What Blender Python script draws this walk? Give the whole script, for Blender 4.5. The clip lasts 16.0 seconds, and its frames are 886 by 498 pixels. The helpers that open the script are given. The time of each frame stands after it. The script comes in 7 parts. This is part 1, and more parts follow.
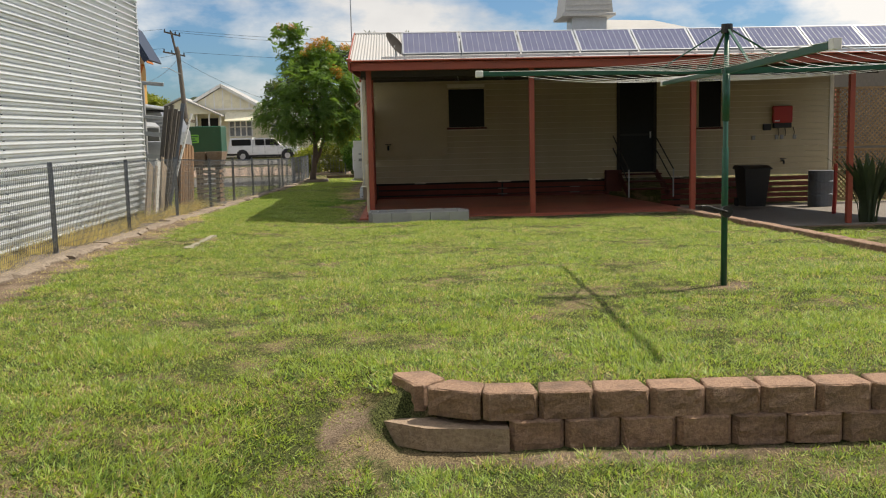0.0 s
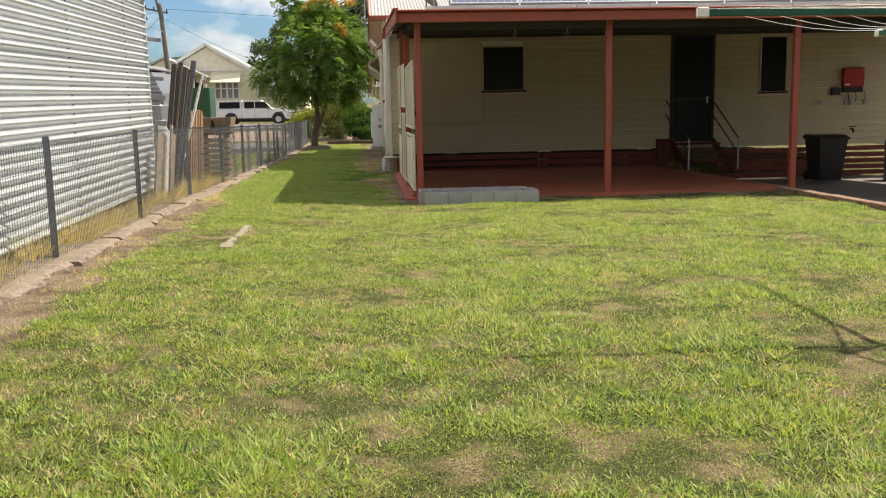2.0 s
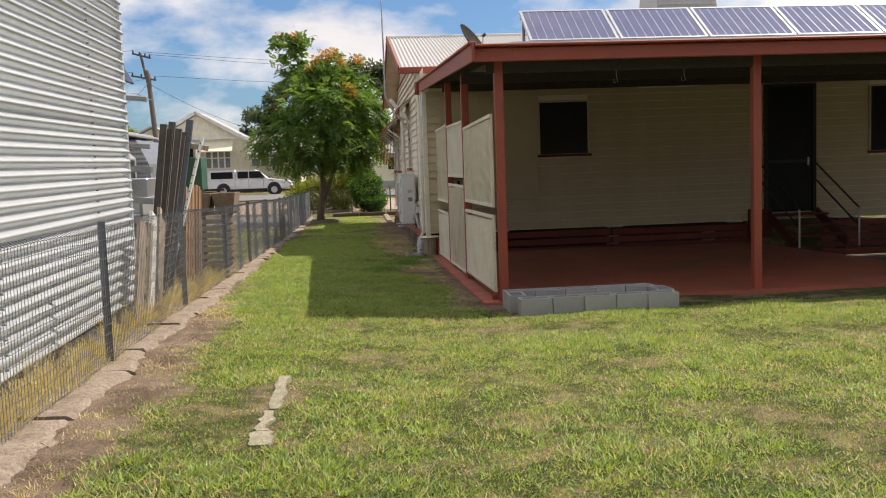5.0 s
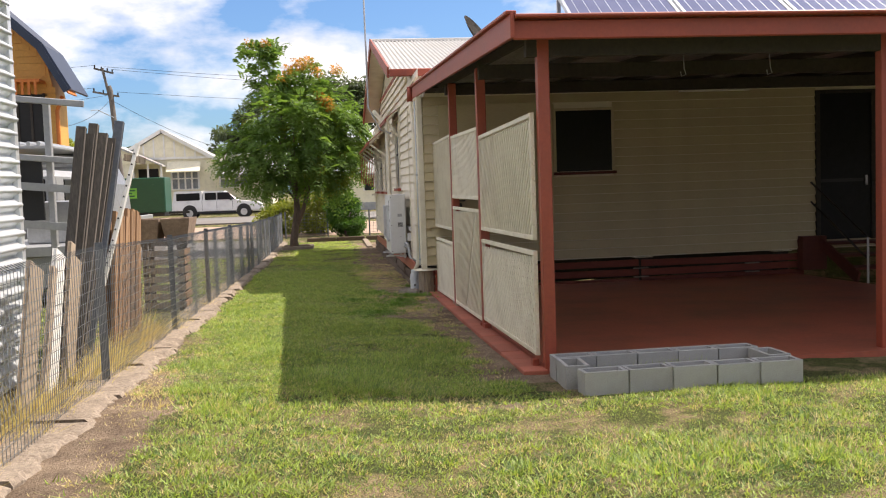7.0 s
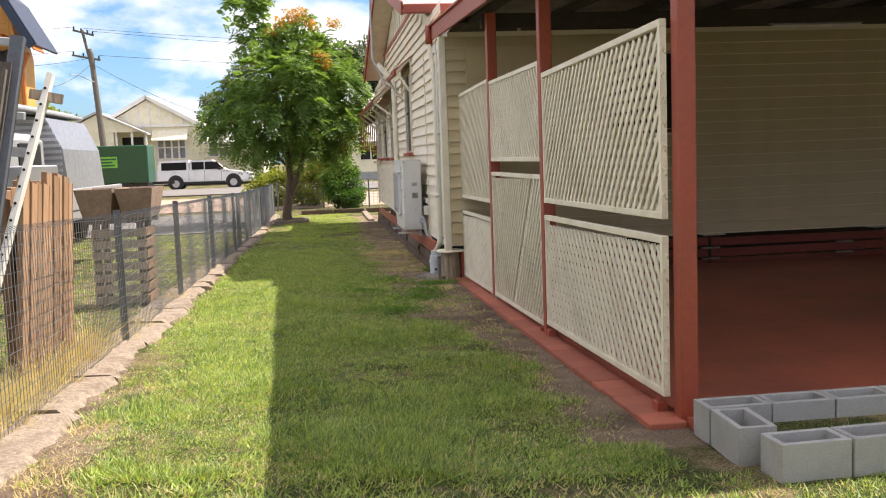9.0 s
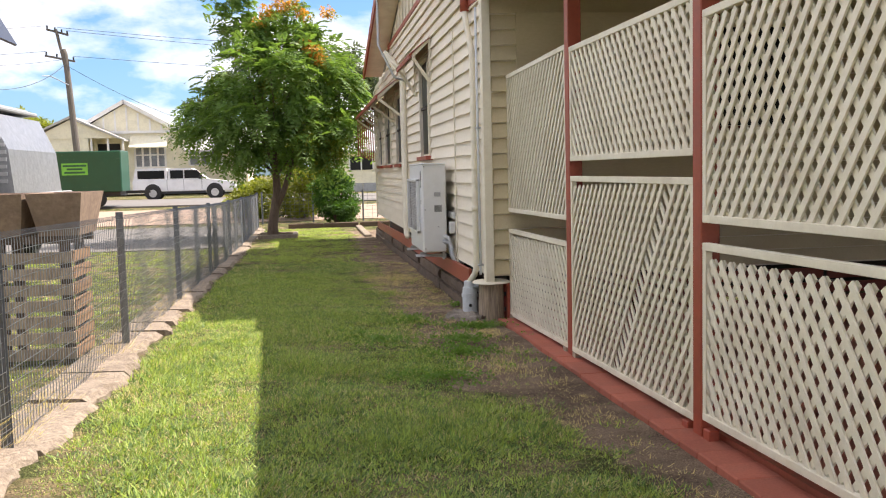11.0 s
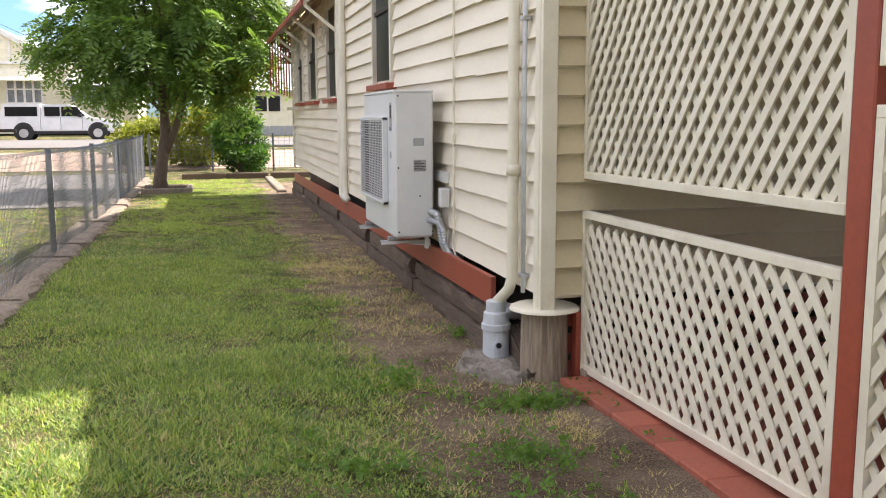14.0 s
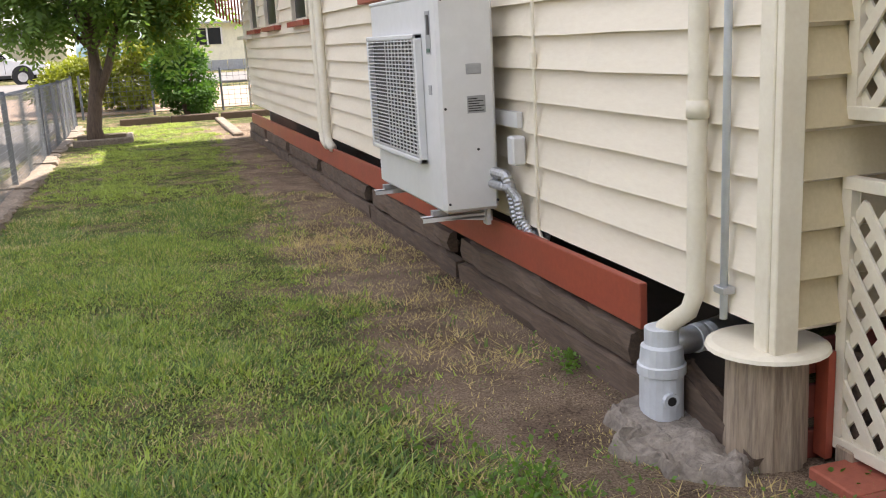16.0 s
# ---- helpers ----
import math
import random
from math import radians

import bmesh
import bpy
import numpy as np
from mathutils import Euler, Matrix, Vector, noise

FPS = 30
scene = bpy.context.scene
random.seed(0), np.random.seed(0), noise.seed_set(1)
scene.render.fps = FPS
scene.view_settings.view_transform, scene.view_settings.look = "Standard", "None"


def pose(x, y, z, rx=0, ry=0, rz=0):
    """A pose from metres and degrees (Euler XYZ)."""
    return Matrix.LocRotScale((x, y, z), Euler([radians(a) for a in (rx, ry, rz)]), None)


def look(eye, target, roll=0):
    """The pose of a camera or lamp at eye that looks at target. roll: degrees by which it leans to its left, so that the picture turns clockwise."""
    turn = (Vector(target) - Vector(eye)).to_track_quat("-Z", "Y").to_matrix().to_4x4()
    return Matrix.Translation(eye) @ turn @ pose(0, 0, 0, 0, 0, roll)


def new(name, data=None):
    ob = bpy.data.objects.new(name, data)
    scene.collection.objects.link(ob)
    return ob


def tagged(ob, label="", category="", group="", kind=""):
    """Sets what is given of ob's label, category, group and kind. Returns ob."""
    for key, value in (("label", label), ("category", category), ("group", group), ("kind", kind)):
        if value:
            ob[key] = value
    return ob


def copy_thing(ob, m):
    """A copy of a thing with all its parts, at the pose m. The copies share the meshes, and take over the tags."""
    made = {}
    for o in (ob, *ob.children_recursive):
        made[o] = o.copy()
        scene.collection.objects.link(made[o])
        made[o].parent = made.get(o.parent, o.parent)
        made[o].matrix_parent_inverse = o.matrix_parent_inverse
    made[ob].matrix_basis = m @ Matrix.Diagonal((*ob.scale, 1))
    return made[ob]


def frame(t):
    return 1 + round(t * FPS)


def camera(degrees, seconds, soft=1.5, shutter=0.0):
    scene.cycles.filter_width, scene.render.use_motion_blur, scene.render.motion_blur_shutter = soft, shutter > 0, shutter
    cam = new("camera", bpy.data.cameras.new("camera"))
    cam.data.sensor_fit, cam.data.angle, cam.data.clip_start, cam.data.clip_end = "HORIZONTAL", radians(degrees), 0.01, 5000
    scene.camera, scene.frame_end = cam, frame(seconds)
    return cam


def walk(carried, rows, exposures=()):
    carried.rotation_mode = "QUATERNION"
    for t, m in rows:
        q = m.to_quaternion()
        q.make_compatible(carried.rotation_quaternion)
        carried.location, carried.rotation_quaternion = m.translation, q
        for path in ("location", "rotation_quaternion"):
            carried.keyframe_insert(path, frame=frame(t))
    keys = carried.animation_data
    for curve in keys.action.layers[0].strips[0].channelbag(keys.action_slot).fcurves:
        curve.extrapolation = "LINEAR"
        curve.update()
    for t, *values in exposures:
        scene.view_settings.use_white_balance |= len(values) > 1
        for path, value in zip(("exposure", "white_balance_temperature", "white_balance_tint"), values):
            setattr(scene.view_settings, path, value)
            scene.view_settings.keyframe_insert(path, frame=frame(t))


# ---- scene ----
cam = camera(50.9, 16.0, 1.1)
PATH = [
    (0, (-0.201, 0.292, 1.403), (-0.096, 2.273, 1.167), -1.3),
    (0.5, (-0.524, 1.009, 1.461), (-0.392, 2.986, 1.203), -1.0),
    (1, (-0.857, 1.628, 1.507), (-0.703, 3.599, 1.217), -1.0),
    (1.5, (-1.091, 2.358, 1.493), (-0.933, 4.327, 1.193), -0.9),
    (2, (-1.419, 3.159, 1.475), (-1.271, 5.126, 1.16), -1.1),
    (2.5, (-1.683, 3.861, 1.524), (-1.547, 5.827, 1.2), -1.4),
    (3, (-1.875, 4.573, 1.56), (-1.751, 6.543, 1.254), -1.7),
    (3.5, (-2.129, 5.308, 1.65), (-1.998, 7.289, 1.424), -2.1),
    (4, (-2.211, 6.108, 1.676), (-2.077, 8.091, 1.475), -2.0),
    (4.2, (-2.244, 6.404, 1.642), (-2.104, 8.388, 1.445), -2.2),
    (6.3, (-2.385, 9.687, 1.498), (-2.147, 11.666, 1.353), -0.8),
    (6.5, (-2.401, 10.003, 1.502), (-2.158, 11.982, 1.361), -0.9),
    (7, (-2.5, 10.724, 1.517), (-2.262, 12.704, 1.383), -2.0),
    (7.5, (-2.522, 11.47, 1.544), (-2.281, 13.45, 1.408), -2.1),
    (8, (-2.588, 12.257, 1.504), (-2.347, 14.236, 1.362), -1.6),
    (8.5, (-2.618, 12.943, 1.514), (-2.371, 14.917, 1.325), -2.0),
    (8.7, (-2.618, 13.257, 1.474), (-2.371, 15.23, 1.28), -2.1),
    (10.8, (-2.809, 16.686, 1.301), (-2.524, 18.655, 1.093), -1.3),
    (11, (-2.807, 16.991, 1.294), (-2.521, 18.963, 1.125), -1.4),
    (11.5, (-2.8, 17.785, 1.274), (-2.507, 19.759, 1.154), -1.0),
    (12, (-2.809, 18.553, 1.268), (-2.467, 20.515, 1.084), -0.0),
    (12.5, (-2.683, 19.351, 1.247), (-2.226, 21.282, 1), 0.4),
    (13, (-2.74, 20.093, 1.2), (-2.284, 22.023, 0.937), -0.3),
    (13.5, (-2.749, 20.875, 1.225), (-2.279, 22.801, 0.956), -0.5),
    (14, (-2.741, 21.732, 1.194), (-2.258, 23.651, 0.909), -0.2),
    (14.5, (-2.75, 22.576, 1.211), (-2.231, 24.486, 0.922), 0.1),
    (15, (-2.704, 23.365, 1.2), (-2.167, 25.269, 0.905), -0.1),
    (15.5, (-2.768, 23.966, 1.19), (-2.206, 25.857, 0.861), -1.7),
    (16, (-2.782, 24.18, 1.151), (-2.211, 26.045, 0.709), -3.0),
]
walk(cam, [(t, look(eye, target, roll)) for t, eye, target, roll in PATH],
     [(0, 0.04, 6950, 10), (1, 0.2, 6950, 11), (2, 0.42, 7100, 13), (3, 0.40, 7100, 13), (3.6, 0.2, 6950, 15), (4.2, 0.15, 6850, 15), (7, 0.62, 6850, 17), (8.7, 0.9, 6850, 17), (11, 1.0, 6750, 17), (11.5, 0.85, 6750, 17), (12, 1.05, 6700, 17), (12.5, 1.34, 6650, 17), (13, 1.4, 6650, 17), (13.5, 1.38, 6650, 17), (14.5, 1.26, 6500, 17), (16, 1.38, 6600, 17)])

# ---- light ----
SUN_FROM = Vector((1.9, 0.62, 2.9)).normalized()
sun = new("sun", bpy.data.lights.new("sun", "SUN"))
sun.data.energy, sun.data.angle, sun.data.color = 5.0, radians(0.55), (1.0, 0.94, 0.83)
sun.matrix_world = look((40, 20, 60), Vector((40, 20, 60)) - SUN_FROM)

world = bpy.data.worlds.new("sky")
scene.world = world
world.use_nodes = True
wn, wl = world.node_tree.nodes, world.node_tree.links
wn.clear()
sky = wn.new("ShaderNodeTexSky")
sky.sky_type, sky.sun_disc = "NISHITA", False
sky.sun_elevation = math.asin(SUN_FROM.z)
sky.sun_rotation = math.atan2(SUN_FROM.x, SUN_FROM.y)
w_out, w_bg = wn.new("ShaderNodeOutputWorld"), wn.new("ShaderNodeBackground")
w_bg.inputs["Strength"].default_value = 0.085
w_co, w_map = wn.new("ShaderNodeTexCoord"), wn.new("ShaderNodeMapping")
w_map.inputs["Scale"].default_value = (1.0, 1.0, 2.2)
w_map.inputs["Location"].default_value = (0.35, 0.0, 0.12)
w_n = wn.new("ShaderNodeTexNoise")
w_n.inputs["Scale"].default_value, w_n.inputs["Detail"].default_value, w_n.inputs["Roughness"].default_value = 2.6, 9, 0.56
w_ramp = wn.new("ShaderNodeValToRGB")
w_ramp.color_ramp.elements[0].position, w_ramp.color_ramp.elements[1].position = 0.43, 0.53
w_n2 = wn.new("ShaderNodeTexNoise")
w_n2.inputs["Scale"].default_value, w_n2.inputs["Detail"].default_value = 4.0, 6
w_shade = wn.new("ShaderNodeValToRGB")
w_shade.color_ramp.elements[0].position, w_shade.color_ramp.elements[1].position = 0.30, 0.62
w_shade.color_ramp.elements[0].color = (7.0, 7.2, 7.6, 1)
w_shade.color_ramp.elements[1].color = (11.0, 11.0, 11.0, 1)
w_mix = wn.new("ShaderNodeMix")
w_mix.data_type = "RGBA"
wl.new(w_co.outputs["Generated"], w_map.inputs["Vector"])
wl.new(w_map.outputs["Vector"], w_n.inputs["Vector"])
wl.new(w_map.outputs["Vector"], w_n2.inputs["Vector"])
wl.new(w_n.outputs["Fac"], w_ramp.inputs["Fac"])
wl.new(w_n2.outputs["Fac"], w_shade.inputs["Fac"])
wl.new(w_ramp.outputs["Color"], w_mix.inputs["Factor"])
w_tint = wn.new("ShaderNodeMix")
w_tint.data_type, w_tint.blend_type = "RGBA", "MULTIPLY"
w_tint.inputs["Factor"].default_value = 1.0
w_tint.inputs["B"].default_value = (0.62, 0.92, 1.25, 1)
wl.new(sky.outputs["Color"], w_tint.inputs["A"])
wl.new(w_tint.outputs["Result"], w_mix.inputs["A"])
wl.new(w_shade.outputs["Color"], w_mix.inputs["B"])
wl.new(w_mix.outputs["Result"], w_bg.inputs["Color"])
wl.new(w_bg.outputs["Background"], w_out.inputs["Surface"])


# ---- materials ----
def mat(name, a, b=None, rough=0.7, metal=0.0, fine=40.0, coarse=2.5, bump=0.15, dirt=None, dirt_amt=0.35,
        stretch=(1, 1, 1), vary=0.0, spec=0.5, relief=0.004, island=False):
    """A surface of two colours in fine grain, with broad stains of a third."""
    m = bpy.data.materials.new(name)
    m.use_nodes = True
    n, l = m.node_tree.nodes, m.node_tree.links
    bs = n["Principled BSDF"]
    bs.inputs["Roughness"].default_value, bs.inputs["Metallic"].default_value = rough, metal
    bs.inputs["Specular IOR Level"].default_value = spec
    b = b or tuple(c * 0.8 for c in a)
    co, mp = n.new("ShaderNodeTexCoord"), n.new("ShaderNodeMapping")
    mp.inputs["Scale"].default_value = stretch
    l.new(co.outputs["Object"], mp.inputs["Vector"])
    src = mp.outputs["Vector"]
    n1, n2 = n.new("ShaderNodeTexNoise"), n.new("ShaderNodeTexNoise")
    n1.inputs["Scale"].default_value, n1.inputs["Detail"].default_value, n1.inputs["Roughness"].default_value = fine, 4, 0.65
    n2.inputs["Scale"].default_value, n2.inputs["Detail"].default_value, n2.inputs["Roughness"].default_value = coarse, 6, 0.6
    for k in (n1, n2):
        l.new(src, k.inputs["Vector"])
    r1, r2 = n.new("ShaderNodeMapRange"), n.new("ShaderNodeMapRange")
    r1.inputs["From Min"].default_value, r1.inputs["From Max"].default_value = 0.32, 0.68
    r2.inputs["From Min"].default_value, r2.inputs["From Max"].default_value = 0.45, 0.72
    r2.inputs["To Max"].default_value = dirt_amt
    l.new(n1.outputs["Fac"], r1.inputs["Value"])
    l.new(n2.outputs["Fac"], r2.inputs["Value"])
    x1, x2 = n.new("ShaderNodeMix"), n.new("ShaderNodeMix")
    x1.data_type = x2.data_type = "RGBA"
    x1.inputs["A"].default_value, x1.inputs["B"].default_value = (*a, 1), (*b, 1)
    x2.inputs["B"].default_value = (*(dirt or tuple(c * 0.55 for c in a)), 1)
    l.new(r1.outputs["Result"], x1.inputs["Factor"])
    l.new(x1.outputs["Result"], x2.inputs["A"])
    l.new(r2.outputs["Result"], x2.inputs["Factor"])
    last = x2.outputs["Result"]
    if vary:
        hs = n.new("ShaderNodeHueSaturation")
        rr = n.new("ShaderNodeMapRange")
        rr.inputs["To Min"].default_value, rr.inputs["To Max"].default_value = 1 - vary, 1 + vary
        rnd = n.new("ShaderNodeNewGeometry").outputs["Random Per Island"] if island else n.new("ShaderNodeObjectInfo").outputs["Random"]
        l.new(rnd, rr.inputs["Value"])
        l.new(rr.outputs["Result"], hs.inputs["Value"])
        l.new(last, hs.inputs["Color"])
        last = hs.outputs["Color"]
    l.new(last, bs.inputs["Base Color"])
    if bump:
        bp = n.new("ShaderNodeBump")
        bp.inputs["Strength"].default_value, bp.inputs["Distance"].default_value = bump, relief
        l.new(n1.outputs["Fac"], bp.inputs["Height"])
        l.new(bp.outputs["Normal"], bs.inputs["Normal"])
    return m


M = {}
M["cream"] = mat("cream_paint", (0.83, 0.765, 0.63), (0.79, 0.72, 0.585), 0.55, fine=60, coarse=1.6, bump=0.12, dirt=(0.50, 0.43, 0.30), dirt_amt=0.35, stretch=(1, 0.25, 1), vary=0.03)
# Cream paint mixed darker and yellower to carry the verandah's shade.
M["shaded_cream"] = mat("shaded_cream_paint", (0.60, 0.515, 0.33), (0.54, 0.46, 0.29), 0.6, fine=60, coarse=1.6, bump=0.12, dirt=(0.40, 0.32, 0.18), dirt_amt=0.35, stretch=(0.25, 1, 1), vary=0.03)
M["grey_concrete"] = mat("broken_grey_concrete", (0.34, 0.30, 0.255), (0.19, 0.165, 0.14), 0.95, fine=30, coarse=6, bump=0.9, dirt=(0.17, 0.15, 0.13), dirt_amt=0.6, relief=0.02)
M["cream_trim"] = mat("cream_trim_paint", (0.81, 0.765, 0.63), (0.77, 0.72, 0.58), 0.5, fine=50, coarse=3, bump=0.1, dirt=(0.45, 0.38, 0.27), dirt_amt=0.4)
M["red"] = mat("red_oxide_paint", (0.36, 0.075, 0.04), (0.30, 0.062, 0.035), 0.5, fine=30, coarse=2, bump=0.15, dirt=(0.20, 0.06, 0.04), dirt_amt=0.5)
M["red_slab"] = mat("red_painted_concrete", (0.43, 0.12, 0.072), (0.34, 0.092, 0.058), 0.45, fine=25, coarse=0.9, bump=0.15, dirt=(0.14, 0.06, 0.045), dirt_amt=0.7)
M["red_brick"] = mat("red_paver", (0.40, 0.115, 0.07), (0.32, 0.09, 0.055), 0.8, fine=60, coarse=4, bump=0.3, dirt=(0.22, 0.10, 0.07), vary=0.15)
M["dark_red"] = mat("dark_red_board", (0.13, 0.028, 0.018), (0.10, 0.025, 0.018), 0.7, fine=20, coarse=2, stretch=(0.2, 1, 1))
M["slat_red"] = mat("dark_red_slat_paint", (0.21, 0.046, 0.03), (0.15, 0.036, 0.025), 0.7, fine=20, coarse=2, stretch=(0.2, 1, 1), vary=0.2)
M["dark"] = mat("dark_glass", (0.012, 0.013, 0.015), (0.008, 0.009, 0.01), 0.3, fine=10, bump=0, spec=0.25)
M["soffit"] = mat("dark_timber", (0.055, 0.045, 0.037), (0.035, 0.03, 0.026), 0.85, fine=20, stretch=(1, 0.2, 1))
M["zinc"] = mat("galvanised_steel", (0.52, 0.54, 0.56), (0.44, 0.46, 0.48), 0.42, 0.75, fine=25, coarse=1.5, bump=0.06, dirt=(0.34, 0.33, 0.32), dirt_amt=0.4)
M["underside_zinc"] = mat("aged_dark_underside_zinc", (0.27, 0.26, 0.25), (0.18, 0.17, 0.16), 0.6, 0.3, fine=12, coarse=1.5, bump=0.1, dirt=(0.06, 0.05, 0.04), dirt_amt=0.6)
M["white_iron"] = mat("pale_corrugated_iron", (0.71, 0.74, 0.76), (0.64, 0.67, 0.69), 0.38, 0.6, fine=8, coarse=0.7, bump=0.04, dirt=(0.50, 0.49, 0.47), dirt_amt=0.3)
M["roof_iron"] = mat("pale_roof_iron", (0.47, 0.465, 0.45), (0.40, 0.395, 0.38), 0.5, 0.15, fine=10, coarse=0.8, bump=0.04, dirt=(0.45, 0.40, 0.34))
M["concrete"] = mat("worn_concrete", (0.38, 0.31, 0.24), (0.19, 0.15, 0.115), 0.92, fine=38, coarse=4, bump=0.9, dirt=(0.13, 0.10, 0.075), dirt_amt=0.75, relief=0.02)
M["block"] = mat("grey_concrete_block", (0.42, 0.42, 0.41), (0.32, 0.32, 0.31), 0.92, fine=110, coarse=6, bump=0.5, dirt=(0.24, 0.23, 0.21), vary=0.08)
M["retain"] = mat("brown_split_block", (0.40, 0.255, 0.17), (0.22, 0.135, 0.092), 0.93, fine=55, coarse=7, bump=0.9, dirt=(0.10, 0.07, 0.055), dirt_amt=0.6, vary=0.14, relief=0.02)
M["strip_concrete"] = mat("sunk_concrete", (0.42, 0.38, 0.29), (0.22, 0.20, 0.14), 0.93, fine=40, coarse=9, bump=0.8, dirt=(0.12, 0.13, 0.06), dirt_amt=0.7, relief=0.02)
M["retain_pale"] = mat("pale_split_block", (0.44, 0.33, 0.24), (0.28, 0.20, 0.14), 0.93, fine=40, coarse=7, bump=0.9, dirt=(0.16, 0.12, 0.09), relief=0.02)
M["green"] = mat("green_enamel", (0.012, 0.095, 0.055), (0.010, 0.075, 0.042), 0.35, fine=30, bump=0.05)
M["wire"] = mat("galvanised_wire", (0.22, 0.24, 0.265), (0.15, 0.165, 0.185), 0.45, 0.4, fine=40, bump=0)
M["post"] = mat("weathered_steel_post", (0.17, 0.19, 0.22), (0.125, 0.14, 0.165), 0.5, 0.5, fine=30, coarse=4, bump=0.1, dirt=(0.12, 0.10, 0.085))
M["ac"] = mat("white_enamel", (0.70, 0.71, 0.71), (0.66, 0.67, 0.67), 0.35, fine=15, coarse=1.5, bump=0.03, dirt=(0.55, 0.54, 0.51), dirt_amt=0.3)
M["pvc"] = mat("grey_pipe", (0.62, 0.66, 0.70), (0.56, 0.60, 0.64), 0.4, fine=20, bump=0.03, dirt=(0.36, 0.34, 0.31))
M["grey_wood"] = mat("weathered_timber", (0.46, 0.37, 0.275), (0.25, 0.195, 0.145), 0.9, fine=12, coarse=3, bump=0.6, stretch=(6, 6, 0.5), dirt=(0.12, 0.095, 0.075), vary=0.15, relief=0.008)
M["sleeper"] = mat("old_sleeper_timber", (0.15, 0.105, 0.075), (0.085, 0.062, 0.047), 0.92, fine=12, coarse=3, bump=0.6, stretch=(6, 0.5, 6), vary=0.15, relief=0.008)
M["dark_timber"] = mat("dark_grey_timber", (0.16, 0.14, 0.12), (0.09, 0.08, 0.07), 0.9, fine=12, coarse=3, bump=0.6, stretch=(6, 6, 0.5), vary=0.2)
M["brown_wood"] = mat("brown_timber", (0.36, 0.22, 0.12), (0.24, 0.14, 0.08), 0.85, fine=10, coarse=3, bump=0.4, stretch=(6, 6, 0.5), dirt=(0.14, 0.09, 0.06), vary=0.2)
# Tan set dark enough that the lattice reads as backlit.
M["backlit_tan"] = mat("backlit_tan_timber", (0.40, 0.27, 0.14), (0.28, 0.18, 0.09), 0.85, fine=20, coarse=3, bump=0.3, dirt=(0.14, 0.10, 0.06))
M["tub_brown"] = mat("brown_stained_concrete", (0.33, 0.24, 0.18), (0.22, 0.155, 0.115), 0.85, fine=20, coarse=3, bump=0.4, dirt=(0.13, 0.09, 0.07), dirt_amt=0.6)
# Base lifted to lavender to stand for the sky reflected in the glass.
M["solar"] = mat("solar_cells", (0.15, 0.155, 0.235), (0.125, 0.13, 0.21), 0.15, fine=3, bump=0)
M["alu"] = mat("aluminium", (0.62, 0.63, 0.65), (0.55, 0.56, 0.58), 0.35, 0.8, fine=20, bump=0.02)
M["black"] = mat("black_plastic", (0.02, 0.02, 0.021), (0.014, 0.014, 0.015), 0.5, fine=40, bump=0.05)
M["orange"] = mat("orange_boards", (0.66, 0.36, 0.08), (0.58, 0.31, 0.07), 0.6, fine=20, bump=0.1)
M["orange_deep"] = mat("deep_orange_paint", (0.56, 0.16, 0.02), (0.50, 0.14, 0.02), 0.5, fine=20, bump=0.05)
M["navy"] = mat("navy_paint", (0.02, 0.035, 0.075), (0.016, 0.03, 0.06), 0.5, bump=0)
M["car_white"] = mat("white_car_paint", (0.78, 0.78, 0.77), (0.75, 0.75, 0.74), 0.22, fine=4, bump=0)
M["tyre"] = mat("rubber", (0.02, 0.02, 0.02), (0.03, 0.029, 0.028), 0.85, fine=30)
M["asphalt"] = mat("worn_pale_asphalt", (0.20, 0.19, 0.18), (0.14, 0.133, 0.127), 0.9, fine=30, coarse=0.3, dirt=(0.15, 0.12, 0.10), dirt_amt=0.6)
M["red_dirt"] = mat("pink_gravel", (0.42, 0.31, 0.24), (0.33, 0.235, 0.18), 0.95, fine=14, coarse=0.5, dirt=(0.25, 0.20, 0.13), dirt_amt=0.5)
M["gravel"] = mat("grey_gravel", (0.30, 0.27, 0.24), (0.17, 0.15, 0.135), 0.95, fine=70, coarse=2, bump=0.8, dirt=(0.20, 0.15, 0.11), relief=0.012)
M["bark"] = mat("bark", (0.20, 0.145, 0.11), (0.12, 0.085, 0.065), 0.95, fine=14, coarse=3, bump=0.8, stretch=(3, 3, 0.6), relief=0.02)
M["cream_far"] = mat("cream_boards_far", (0.83, 0.78, 0.60), (0.79, 0.74, 0.56), 0.6, fine=10, bump=0.05)
M["curtain_glass"] = mat("curtained_glass", (0.30, 0.34, 0.38), (0.12, 0.14, 0.17), 0.2, fine=1.5, bump=0)
M["white"] = mat("white_paint", (0.80, 0.79, 0.76), (0.76, 0.75, 0.72), 0.5, fine=30, bump=0.05)
M["grey_panel"] = mat("grey_tray_paint", (0.40, 0.41, 0.42), (0.34, 0.35, 0.36), 0.45, 0.3, fine=10, bump=0.05)
M["red_plastic"] = mat("red_plastic", (0.45, 0.03, 0.02), (0.40, 0.03, 0.02), 0.4, bump=0)


